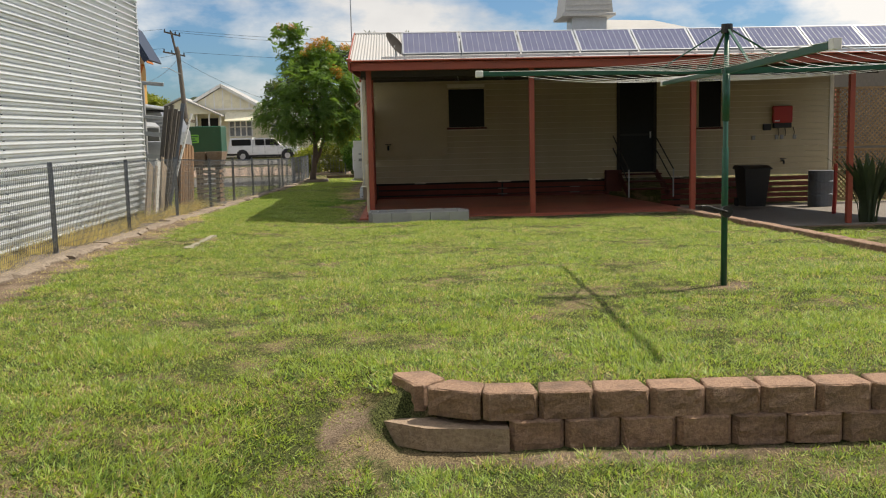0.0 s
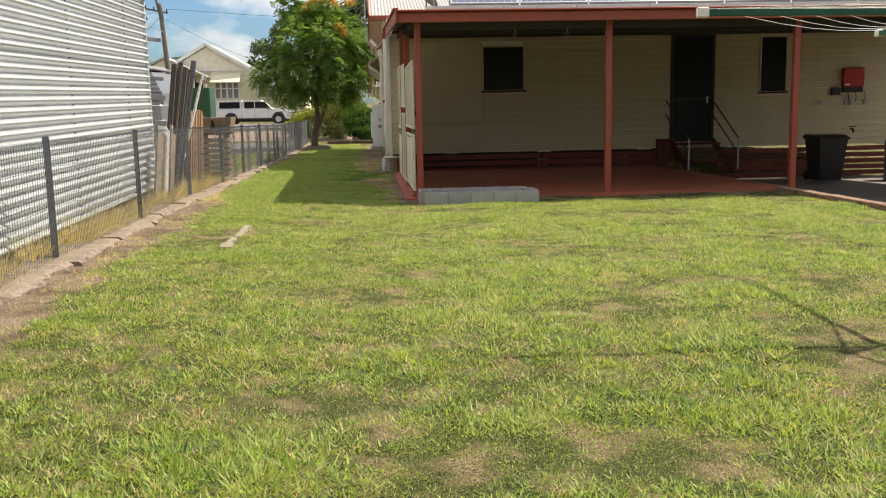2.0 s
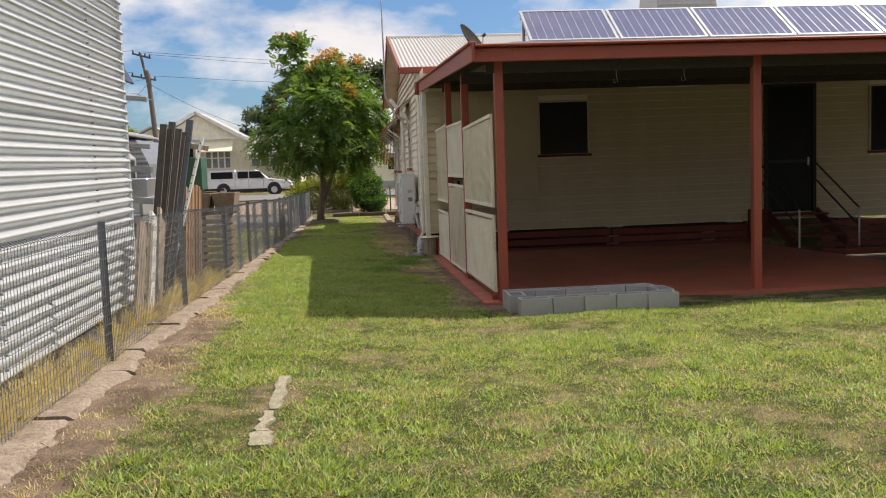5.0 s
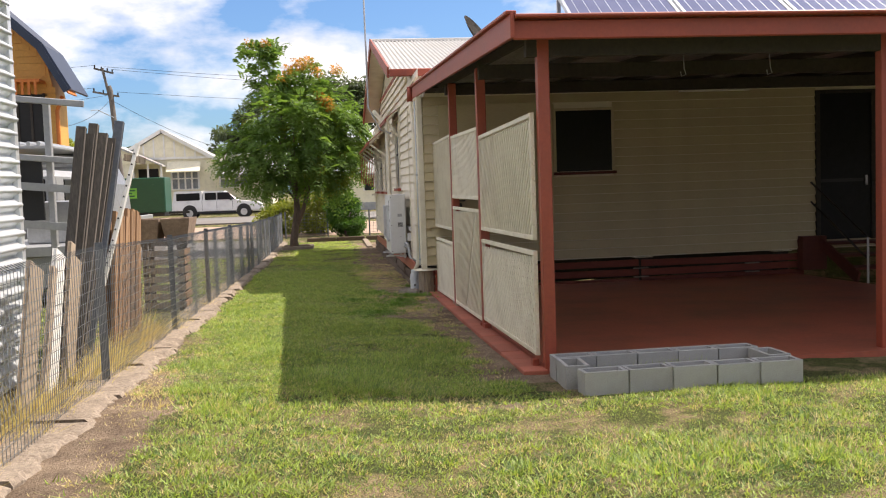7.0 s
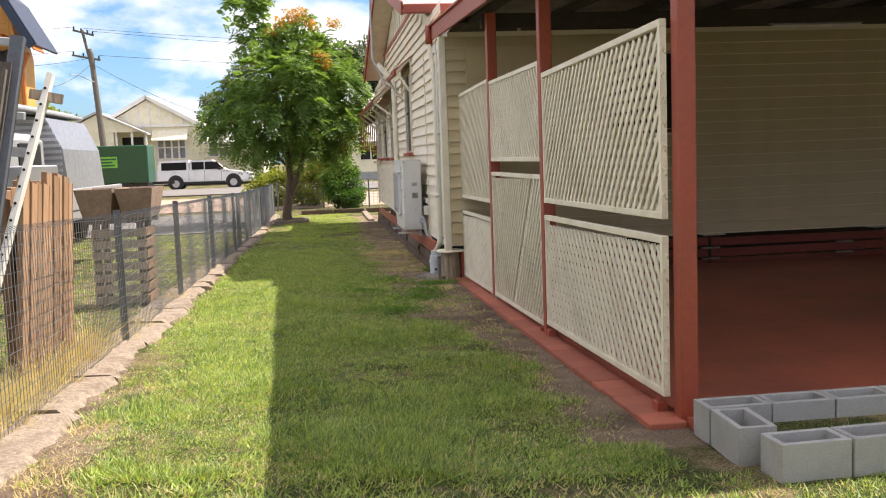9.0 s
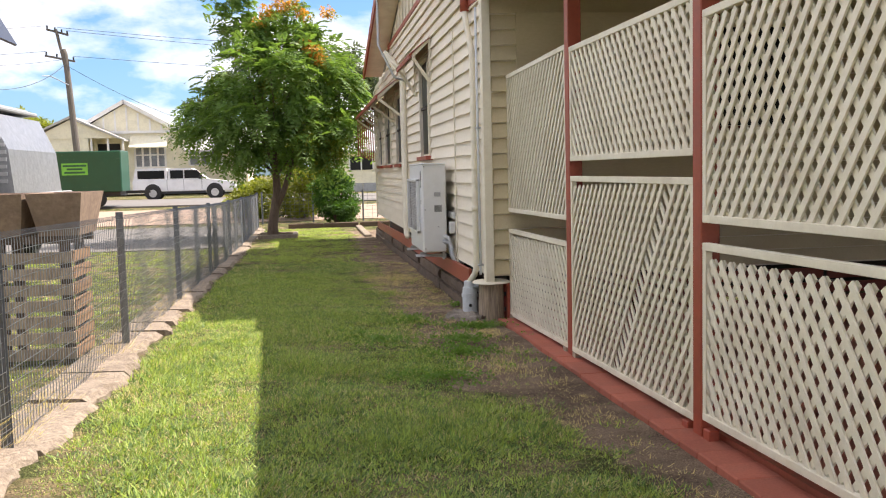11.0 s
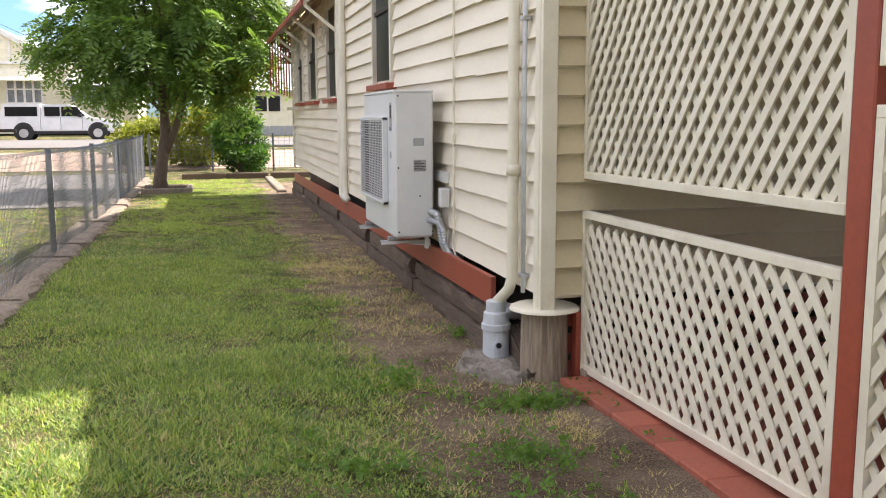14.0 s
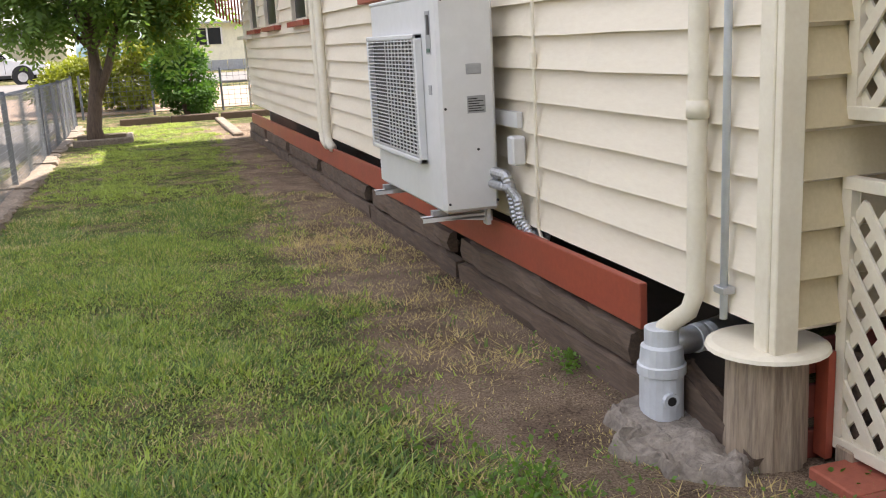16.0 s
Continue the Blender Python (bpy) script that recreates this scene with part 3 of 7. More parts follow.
# ---- under the floor ----
under = thing("subfloor", (5, HY, -0.3), "dark red boards and stumps closing the space under the house", "subfloor", kind="structure")
random.seed(17)
for x0, x1 in ((-0.85, 2.9), (2.95, 6.0), (7.5, 9.4), (9.45, 12.4)):
    rows = 3 if x1 < 6.5 else 5
    for k in range(rows):
        z = 0.035 - k * 0.155 + random.uniform(-0.01, 0.01)
        bm = bmesh.new()
        bar(bm, (x0, HY + 0.05, z + random.uniform(-0.012, 0.012)), (x1, HY + 0.05, z + random.uniform(-0.012, 0.012)), 0.025, 0.118, 0.004)
        part("board", bm, "slat_red", under)
for x in (0.6, 3.0, 5.6, 8.0, 10.4, 12.2):
    part("stump", box(x - 0.09, HY + 0.09, -0.85, x + 0.09, HY + 0.27, 0.15, 0.01), "soffit", under)
    part("stump_cap", box(x - 0.16, HY + 0.02, 0.135, x + 0.16, HY + 0.33, 0.147), "cream_trim", under, "pale tin ant cap")
# Dark sheet added behind the slats to stop daylight showing through.
part("inner_skirt", box(-0.6, HY + 1.2, -0.6, 6.3, HY + 1.25, 0.15), "soffit", under)
for x in (2.93, 5.0):
    for k in range(2):
        part("packer", box(x - 0.13, HY - 0.02, -0.055 - k * 0.155, x + 0.13, HY + 0.036, -0.035 - k * 0.155), "grey_concrete", under, "pale packing strip")

# ---- verandah roof ----
VY0, VY1, VX0, VX1 = 18.42, 27.5, -0.93, 12.9


def vz(y):
    return 2.86 + (y - VY0) * 0.042


sheet = corrugated((VX0, VY0 - 0.04, vz(VY0) + 0.02), (0, VY1 - VY0, (VY1 - VY0) * 0.042), (VX1 - VX0, 0, 0), steps=4)
verandah = part("verandah_roof", sheet, "roof_iron", smooth=True)
# Second, darker sheet under the iron, added to dim the verandah below.
part("underside", corrugated((VX0 + 0.02, VY0, vz(VY0) + 0.008), (0, VY1 - VY0 - 0.1, (VY1 - VY0 - 0.1) * 0.042), (VX1 - VX0 - 0.04, 0, 0), steps=4), "underside_zinc", verandah, "dark aged underside sheet, added to dim the verandah", smooth=True)
tagged(verandah, "low corrugated iron verandah roof on red posts", "roof", kind="structure")
bm = bmesh.new()
bar(bm, (VX0, VY0, vz(VY0) - 0.07), (VX1, VY0, vz(VY0) - 0.07), 0.05, 0.16, 0.01)
part("gutter", bm, "red", verandah, "red painted gutter")
bm = bmesh.new()
bar(bm, (VX0, VY0 - 0.06, vz(VY0) + 0.03), (VX1, VY0 - 0.06, vz(VY0) + 0.03), 0.12, 0.03, 0.008)
part("gutter_lip", bm, "red", verandah)
bm = bmesh.new()
bar(bm, (VX0 - 0.02, VY0 - 0.10, vz(VY0) - 0.05), (VX0 - 0.02, VY1 - 0.1, vz(VY1) - 0.05), 0.035, 0.2, 0.006)
part("barge_board", bm, "red", verandah, "red painted barge board")
bm = bmesh.new()
bar(bm, (VX0 - 0.03, VY0 - 0.10, vz(VY0) + 0.06), (VX0 - 0.03, VY1 - 0.1, vz(VY1) + 0.06), 0.09, 0.03, 0.006)
part("barge_cap", bm, "red", verandah)
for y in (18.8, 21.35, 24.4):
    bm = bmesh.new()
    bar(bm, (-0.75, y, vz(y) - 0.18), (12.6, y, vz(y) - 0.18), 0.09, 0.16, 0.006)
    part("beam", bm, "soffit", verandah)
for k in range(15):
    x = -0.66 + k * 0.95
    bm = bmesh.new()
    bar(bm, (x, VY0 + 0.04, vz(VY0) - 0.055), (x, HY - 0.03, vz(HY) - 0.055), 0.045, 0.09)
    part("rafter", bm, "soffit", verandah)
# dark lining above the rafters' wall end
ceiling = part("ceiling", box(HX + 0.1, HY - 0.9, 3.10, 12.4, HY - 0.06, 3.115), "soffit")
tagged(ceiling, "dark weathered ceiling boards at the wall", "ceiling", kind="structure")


def verandah_post(x, y, w=0.105, base_z=None):
    z0 = gz(x, y) - 0.05 if base_z is None else base_z
    p = part("verandah_post", box(x - w / 2, y - w / 2, z0, x + w / 2, y + w / 2, vz(y) - 0.10, 0.006), "red", base=(x, y, z0))
    tagged(p, "red painted square timber verandah post", "post", "verandah posts", "structure")


for x in (-0.6, 2.6, 5.85, 9.1):
    verandah_post(x, 18.8, base_z=-0.55 if x > 9 else None)
for y in (21.79, 24.31):
    verandah_post(-0.66, y, 0.11)

# ---- main roof ----
main_roof = part("main_roof", corrugated((HX - 0.42, 27.55, 3.62), (0, RIDGE_Y - 27.55, RIDGE_Z - 3.62), (6.0, 0, 0), 0.09, 0.035, 6), "roof_iron", smooth=True)
tagged(main_roof, "pale corrugated iron gable roof", "roof", kind="structure")
part("far_slope", corrugated((HX - 0.42, 39.3, 3.62), (0, RIDGE_Y - 39.3, RIDGE_Z - 3.62), (6.0, 0, 0), steps=4), "roof_iron", main_roof, smooth=True)
part("ridge_cap", tube(bmesh.new(), [(HX - 0.45, RIDGE_Y, RIDGE_Z), (5.1, RIDGE_Y, RIDGE_Z)], 0.06, 8), "roof_iron", main_roof)
for y0, y1 in ((27.5, RIDGE_Y), (39.35, RIDGE_Y)):
    bm = bmesh.new()
    bar(bm, (HX - 0.44, y0, 3.58), (HX - 0.44, y1, RIDGE_Z - 0.04), 0.035, 0.2, 0.006)
    part("barge_board", bm, "red", main_roof, "red painted barge board")
    bm = bmesh.new()
    bar(bm, (HX - 0.22, y0, 3.54), (HX - 0.22, y1, RIDGE_Z - 0.08), 0.42, 0.02)
    part("soffit", bm, "cream_trim", main_roof, "cream painted soffit boards")
bm = bmesh.new()
bar(bm, (HX - 0.42, 27.5, 3.57), (5.0, 27.5, 3.57), 0.11, 0.13, 0.01)
part("gutter", bm, "red", main_roof, "red painted gutter")
part("eave_wall", box(HX, 27.62, 3.1, 12.4, 27.7, 3.6), "cream_trim", main_roof)
# the hipped part beyond, seen over the panels
bm = bmesh.new()
a = [bm.verts.new(c) for c in ((4.9, 28.0, 3.6), (13.0, 28.0, 3.6), (13.0, 41, 3.6), (4.9, 41, 3.6), (7.2, 34, 5.5), (9.5, 34.5, 5.5))]
for f in ((0, 1, 5, 4), (1, 2, 5), (2, 3, 4, 5), (3, 0, 4)):
    bm.faces.new([a[i] for i in f])
part("hip", bm, "roof_iron", main_roof)

# ---- shed ----
SX, SY0, SY1 = -4.78, -3.0, 17.95
shed = thing("shed", (SX - 3, 8, 0.1), "pale corrugated iron shed with horizontal sheets", "shed", kind="structure")
COVER, PITCH = 0.94, 0.1044
for k in range(7):
    z = 0.24 + k * COVER
    out = 0.012
    s = corrugated((SX + out, SY0, z - 0.03 - (SY1 - SY0) * FALL), (0, SY1 - SY0, (SY1 - SY0) * FALL), (-out, 0, COVER + 0.03), PITCH, 0.054, 10)
    part("iron_sheet", s, "white_iron", shed, smooth=True)
    part("iron_sheet", corrugated((SX, SY1 + out, z - 0.03), (-7, 0, 0), (0, -out, COVER + 0.03), PITCH, 0.054, 8), "white_iron", shed, smooth=True)
    bm = bmesh.new()
    for y in (5.0, 8.3, 11.6, 14.1, 16.6):
        for j in range(9):
            tube(bm, [(SX + 0.012, y, z + 0.04 + j * PITCH - (SY1 - y) * FALL), (SX + 0.036, y, z + 0.04 + j * PITCH - (SY1 - y) * FALL)], 0.008, 6)
    part("roofing_nails", bm, "post", shed)
part("footing", box(SX - 7, SY0, -0.5, SX - 0.06, SY1, 0.14), "concrete", shed)
part("far_wall", box(SX - 7, SY0, 0.1, SX - 6.9, SY1, 6.2), "white_iron", shed)
part("roof", box(SX - 7, SY0, 6.2, SX + 0.15, SY1 + 0.1, 6.3), "white_iron", shed)
part("corner_flashing", box(SX - 0.06, SY1 - 0.05, 0.1, SX + 0.02, SY1 + 0.02, 6.2), "white_iron", shed)

# ---- kerb and wire fence ----
FX = -4.38
random.seed(4)
kerb = thing("fence_kerb", (FX, 22, 0), "cracked weathered concrete strip under the fence", "kerb", kind="structure")
y = -1.0
while y < 47:
    ln = random.uniform(0.35, 1.5)
    ea, eb = random.uniform(-0.10, 0.05), random.uniform(-0.10, 0.05)
    tilt = random.uniform(-0.02, 0.012)
    bm = bmesh.new()
    n = max(4, int(ln / 0.09))
    low = []
    for i in range(n + 1):
        f = i / n
        yy = y + f * (ln - 0.03)
        edge = FX + 0.25 + ea + (eb - ea) * f + random.uniform(-0.035, 0.03)
        zt = lerp_table(FENCE_SIDE, yy) + 0.045 + random.uniform(-0.012, 0.012) + tilt
        low.append([bm.verts.new(c) for c in ((FX - 0.2, yy, zt - 0.2), (FX - 0.2, yy, zt + 0.01), (edge - random.uniform(0.02, 0.07), yy, zt), (edge, yy, zt - random.uniform(0.02, 0.05)), (edge + random.uniform(-0.02, 0.02), yy, zt - 0.2))])
    for p, q in zip(low, low[1:]):
        for i in range(4):
            bm.faces.new((p[i], p[i + 1], q[i + 1], q[i]))
    bm.faces.new(low[0]), bm.faces.new(low[-1][::-1])
    part("kerb_piece", bm, "concrete", kerb)
    y += ln

fence = thing("wire_fence", (FX, 22, 0), "welded wire mesh fence on grey steel posts", "fence", kind="structure")
POSTS = [2.0, 5.3, 8.7, 12.0, 15.28, 18.6, 22.0, 25.2, 28.6, 32.4, 36.3, 40.2, 44.0, 47.5]
for a in POSTS:
    z0 = lerp_table(FENCE_SIDE, a)
    bm = bmesh.new()
    bx(bm, FX - 0.03, a - 0.025, z0, FX + 0.03, a - 0.02, z0 + 1.17)
    bx(bm, FX - 0.003, a - 0.02, z0, FX + 0.003, a + 0.03, z0 + 1.17)
    bx(bm, FX - 0.018, a - 0.015, z0, FX + 0.018, a + 0.012, z0 + 1.16, 0.004)
    part("post", bm, "post", fence)


def wire_bay(y0, y1):
    v, f = [], []

    def stick(p, q, r=0.0026):
        p, q = Vector(p), Vector(q)
        d = (q - p).normalized()
        s = d.orthogonal().normalized()
        o = d.cross(s)
        i = len(v)
        for c in (p, q):
            for a in (0, 2.0944, 4.18879):
                v.append(c + r * (math.cos(a) * s + math.sin(a) * o))
        for a in range(3):
            b = (a + 1) % 3
            f.append((i + a, i + b, i + 3 + b, i + 3 + a))
    za, zb = lerp_table(FENCE_SIDE, y0) + 0.06, lerp_table(FENCE_SIDE, y1) + 0.06
    ln = y1 - y0
    for k in range(15):
        h = k * 0.075
        n = 6
        for i in range(n):
            def at(j):
                w = 0.012 * math.sin(j * 2.1 + k * 0.7 + y0)
                return (FX + 0.02 + w, y0 + ln * j / n, za + (zb - za) * j / n + h + 0.008 * math.sin(j * 1.7 + y0 + k * 0.2))
            stick(at(i), at(i + 1))
    n = int(ln / 0.055)
    for i in range(n):
        y = y0 + (i + 0.5) * ln / n
        zz = za + (zb - za) * (i + 0.5) / n
        w = 0.012 * math.sin(i / n * 12.6 + y0)
        stick((FX + 0.024 + w, y, zz - 0.02), (FX + 0.024 + w, y, zz + 1.05))
    # rolled top
    for i in range(n):
        y = y0 + (i + 0.5) * ln / n
        zz = za + (zb - za) * (i + 0.5) / n + 1.05
        stick((FX + 0.024, y, zz), (FX - 0.02, y, zz + 0.03))
    me = bpy.data.meshes.new("wire_mesh")
    me.from_pydata(v, [], f)
    me.materials.append(M["wire"])
    ob = new("wire_mesh", me)
    ob.parent = fence
    ob.matrix_basis = Matrix.Translation(-BASE[fence])


for a, b in zip(POSTS, POSTS[1:]):
    wire_bay(a, b)

# front street fence
street_fence = thing("street_fence", (0, 49.0, -0.45), "low wire mesh street fence with grey posts", "fence", kind="structure")
bm = bmesh.new()
for k in range(12):
    x = -4.3 + k * 1.7
    part("post", tube(bmesh.new(), [(x, 49, -0.5), (x, 49, 0.7)], 0.03, 8), "post", street_fence)
v = bmesh.new()
for k in range(9):
    bar(v, (-4.3, 49, -0.35 + k * 0.12), (14.4, 49, -0.35 + k * 0.12), 0.008, 0.008)
for k in range(120):
    x = -4.3 + k * 0.155
    bar(v, (x, 49, -0.4), (x, 49, 0.62), 0.008, 0.008)
part("wire_mesh", v, "wire", street_fence)

# ---- plain dark walls added to close the yard and block low sky light ----
for nm, b in (("wall_back", (-40, -12.2, -0.3, 30, -12.0, 5.2)), ("wall_boundary_east", (20.0, -12, -0.3, 20.2, 46, 4.2))):
    tagged(part(nm, box(*b), "dark_timber"), "plain dark timber wall added to block low sky light", "wall", kind="structure")


# ---- lattice screens ----
def clip_line(u0, v0, du, dv, w, h):
    """Where a line through (u0, v0) enters and leaves the rectangle w x h."""
    lo, hi = -1e9, 1e9
    for p, d, top in ((u0, du, w), (v0, dv, h)):
        a, b = (0 - p) / d, (top - p) / d
        lo, hi = max(lo, min(a, b)), min(hi, max(a, b))
    return (lo, hi) if hi - lo > 0.02 else None


def lattice_panel(y0, y1, z00, z01, z10, z11, gap=0.084, angle=52, front=1, gone=None):
    """A panel on the verandah's side from y0 to y1; bottoms and tops z00..z01 at y0 and z10..z11 at y1."""
    X = -0.69
    t = thing("lattice_panel", (X, (y0 + y1) / 2, min(z00, z10)), "cream painted diagonal timber lattice screen in a frame", "lattice", "verandah lattice screens", "structure")
    w = y1 - y0

    def zz(y, top):
        f = (y - y0) / w
        return (z01 + (z11 - z01) * f) if top else (z00 + (z10 - z00) * f)
    bm = bmesh.new()
    for s in (0, 1):
        o = 0.02 * (1 if s == 0 else -1)
        bar(bm, (X, y0, zz(y0, s) + o), (X, y1, zz(y1, s) + o), 0.042, 0.042, 0.003)
    for y in (y0 + 0.021, y1 - 0.021):
        bar(bm, (X, y, zz(y, 0) + 0.003), (X, y, zz(y, 1) - 0.003), 0.037, 0.037, 0.003, up=(0, 1, 0))
    part("frame", bm, "cream_trim", t)
    low, high = max(z00, z10), min(z01, z11)
    h = high - low - 0.044
    ca, sa = math.cos(radians(angle)), math.sin(radians(angle))
    rise = (z10 - z00) / w
    for layer, sgn in ((0.008, -front), (-0.008, front)):
        step = gap / sa
        n = int((w + h * ca / sa) / step) + 1
        for k in range(n):
            u = -h * ca / sa + k * step if sgn > 0 else k * step
            c = clip_line(u, 0, ca * sgn, sa, w, h)
            if not c:
                continue
            pa, pb = [(X + layer, y0 + u + ca * sgn * q, z00 + rise * (u + ca * sgn * q) + sa * q + 0.022) for q in c]
            if gone and layer < 0:
                f = (gone[0] - pa[1]) / (pb[1] - pa[1])
                if 0 < f < 1 and abs(pa[2] + f * (pb[2] - pa[2]) - gone[1]) < step * sa / ca / 2:
                    continue
            bm = bmesh.new()
            bar(bm, pa, pb, 0.036, 0.010, up=(1, 0, 0))
            part("slat", bm, "cream_trim", t)


lattice_panel(18.87, 21.73, 1.01, 2.14, 0.98, 2.10, front=-1)
lattice_panel(18.87, 21.73, -0.03, 0.91, -0.10, 0.87)
lattice_panel(21.85, 24.25, 1.34, 2.22, 1.34, 2.24)
lattice_panel(21.85, 24.25, -0.14, 1.22, -0.20, 1.22, front=-1, gone=(22.95, 0.28))
lattice_panel(24.37, 26.59, 0.86, 2.28, 0.84, 2.26, front=-1)
lattice_panel(24.37, 26.59, -0.20, 0.68, -0.26, 0.66)

for y in (19.0, 21.66, 21.95, 24.18, 24.45, 26.52):
    z = lerp_table(HOUSE_SIDE, y)
    ob = part("lattice_foot", box(-0.72, y - 0.04, z - 0.05, -0.66, y + 0.04, z + 0.09 if y < 21.7 else z + 0.07, 0.005), "grey_wood" if y > 24 else "red", base=(-0.69, y, z))
    tagged(ob, "short timber block under the lattice frame", "block", "lattice feet", "structure")

# brick edge along the screens
edge = thing("brick_edging", (-0.75, 22, -0.2), "row of red pavers along the verandah edge", "edging", kind="structure")
y = 18.7
while y < 26.5:
    z = lerp_table(HOUSE_SIDE, y) + 0.03
    part("paver", box(-0.86, y, z - 0.12, -0.635, y + 0.225, z + random.uniform(-0.004, 0.004), 0.006), "red_brick", edge)
    y += 0.23


# ---- concrete blocks ----
def hollow_block(m, L=0.356, W=0.20, H=0.20):
    bm = bmesh.new()
    t, c = 0.032, 0.015
    bx(bm, -L / 2, -W / 2, 0, L / 2, -W / 2 + t, H, 0.003)
    bx(bm, -L / 2, W / 2 - t, 0, L / 2, W / 2, H, 0.003)
    for x in (-L / 2, L / 2 - t):
        bx(bm, x, -W / 2 + t - 0.002, 0, x + t, W / 2 - t + 0.002, H - 0.002)
    bx(bm, -L / 2 + t - 0.002, -W / 2 + t - 0.002, 0, L / 2 - t + 0.002, W / 2 - t + 0.002, 0.02)
    ob = part("concrete_block", bm, "block", base=(0, 0, 0))
    ob.matrix_basis = m
    tagged(ob, "grey hollow concrete block edging a small garden bed", "block", "planter blocks")
    return ob


b0 = hollow_block(pose(-0.41, 17.81, -0.17, 0, 0, 2))
for i in range(1, 5):
    copy_thing(b0, pose(-0.41 + i * 0.362, 17.81 + 0.008 * (i % 2), -0.17 + 0.003 * (i % 3), 0, 0, 1 + 2 * (i % 2)))
copy_thing(b0, pose(-0.56, 18.16, -0.165, 0, 0, 88))
for i in range(5):
    copy_thing(b0, pose(-0.48 + i * 0.362, 18.46, -0.165, 0, 0, 1 - (i % 2)))
copy_thing(b0, pose(1.14, 18.14, -0.165, 0, 0, 92))
tagged(part("bed_soil", box(-0.47, 17.9, -0.3, 1.05, 18.37, -0.07), "soil"), "dry soil with weeds inside the block bed", "soil", kind="structure")


# ---- retaining wall ----
def retaining_wall():
    t = thing("retaining_wall", (1.5, 5.4, -0.21), "two-course curved wall of brown split-face blocks", "retaining wall", kind="structure")
    random.seed(11)

    def block(cx, cy, turn, z, h, w=0.305, d=0.22, taper=0.02):
        bm = bmesh.new()
        fw, back = w / 2, w / 2 - taper
        pts = [(-fw + 0.03, -d / 2), (fw - 0.03, -d / 2), (fw, -d / 2 + 0.035), (back, d / 2), (-back, d / 2), (-fw, -d / 2 + 0.035)]
        prism(bm, pts, "z", 0, h)
        top = [e for e in bm.edges if all(v.co.z > h - 1e-4 for v in e.verts)]
        bmesh.ops.bevel(bm, geom=top, offset=0.008, segments=1, affect="EDGES")
        fr = [f for f in bm.faces if f.normal.y < -0.9 or f.calc_center_median().y < -d / 2 + 0.003]
        bmesh.ops.subdivide_edges(bm, edges=list({e for f in fr for e in f.edges}), cuts=3, use_grid_fill=True)
        for v in bm.verts:
            if v.co.y < -d / 2 + 0.002:
                v.co.y += random.uniform(-0.012, 0.006)
        bmesh.ops.transform(bm, matrix=pose(cx, cy, z, 0, 0, turn), verts=bm.verts)
        part("stone_block", bm, "retain", t)
    drop = 13.2 * FALL
    zt = -0.045 - drop
    for k in range(16):
        block(0.42 + k * 0.310, 5.36 - 0.012 * k, -2, zt, 0.155)
    block(0.145, 5.44, -30, zt, 0.157, 0.33, 0.22, 0.055)
    block(-0.07, 5.68, -63, zt, 0.154, 0.36, 0.22, 0.075)
    for k in range(16):
        block(0.56 + k * 0.310, 5.33 - 0.012 * k, -2, -0.21 - drop, 0.165)
    bm = bmesh.new()
    prism(bm, [(-0.33, 5.72), (-0.30, 5.45), (-0.05, 5.27), (0.40, 5.20), (0.40, 5.42), (0.0, 5.5), (-0.1, 5.75)], "z", -0.21 - drop, -0.08 - drop)
    part("mortar_footing", bm, "retain_pale", t, "pale rough mortar footing")


retaining_wall()
bm = bmesh.new()
prism(bm, [(-0.2, 5.8), (0.1, 5.42), (6, 5.2), (6, 5.62), (-0.2, 5.9)], "z", -0.2 - 13.2 * FALL, 0.04 - 13.2 * FALL)
tagged(part("raised_bed", bm, "soil"), "earth behind the retaining wall", "soil", kind="structure")


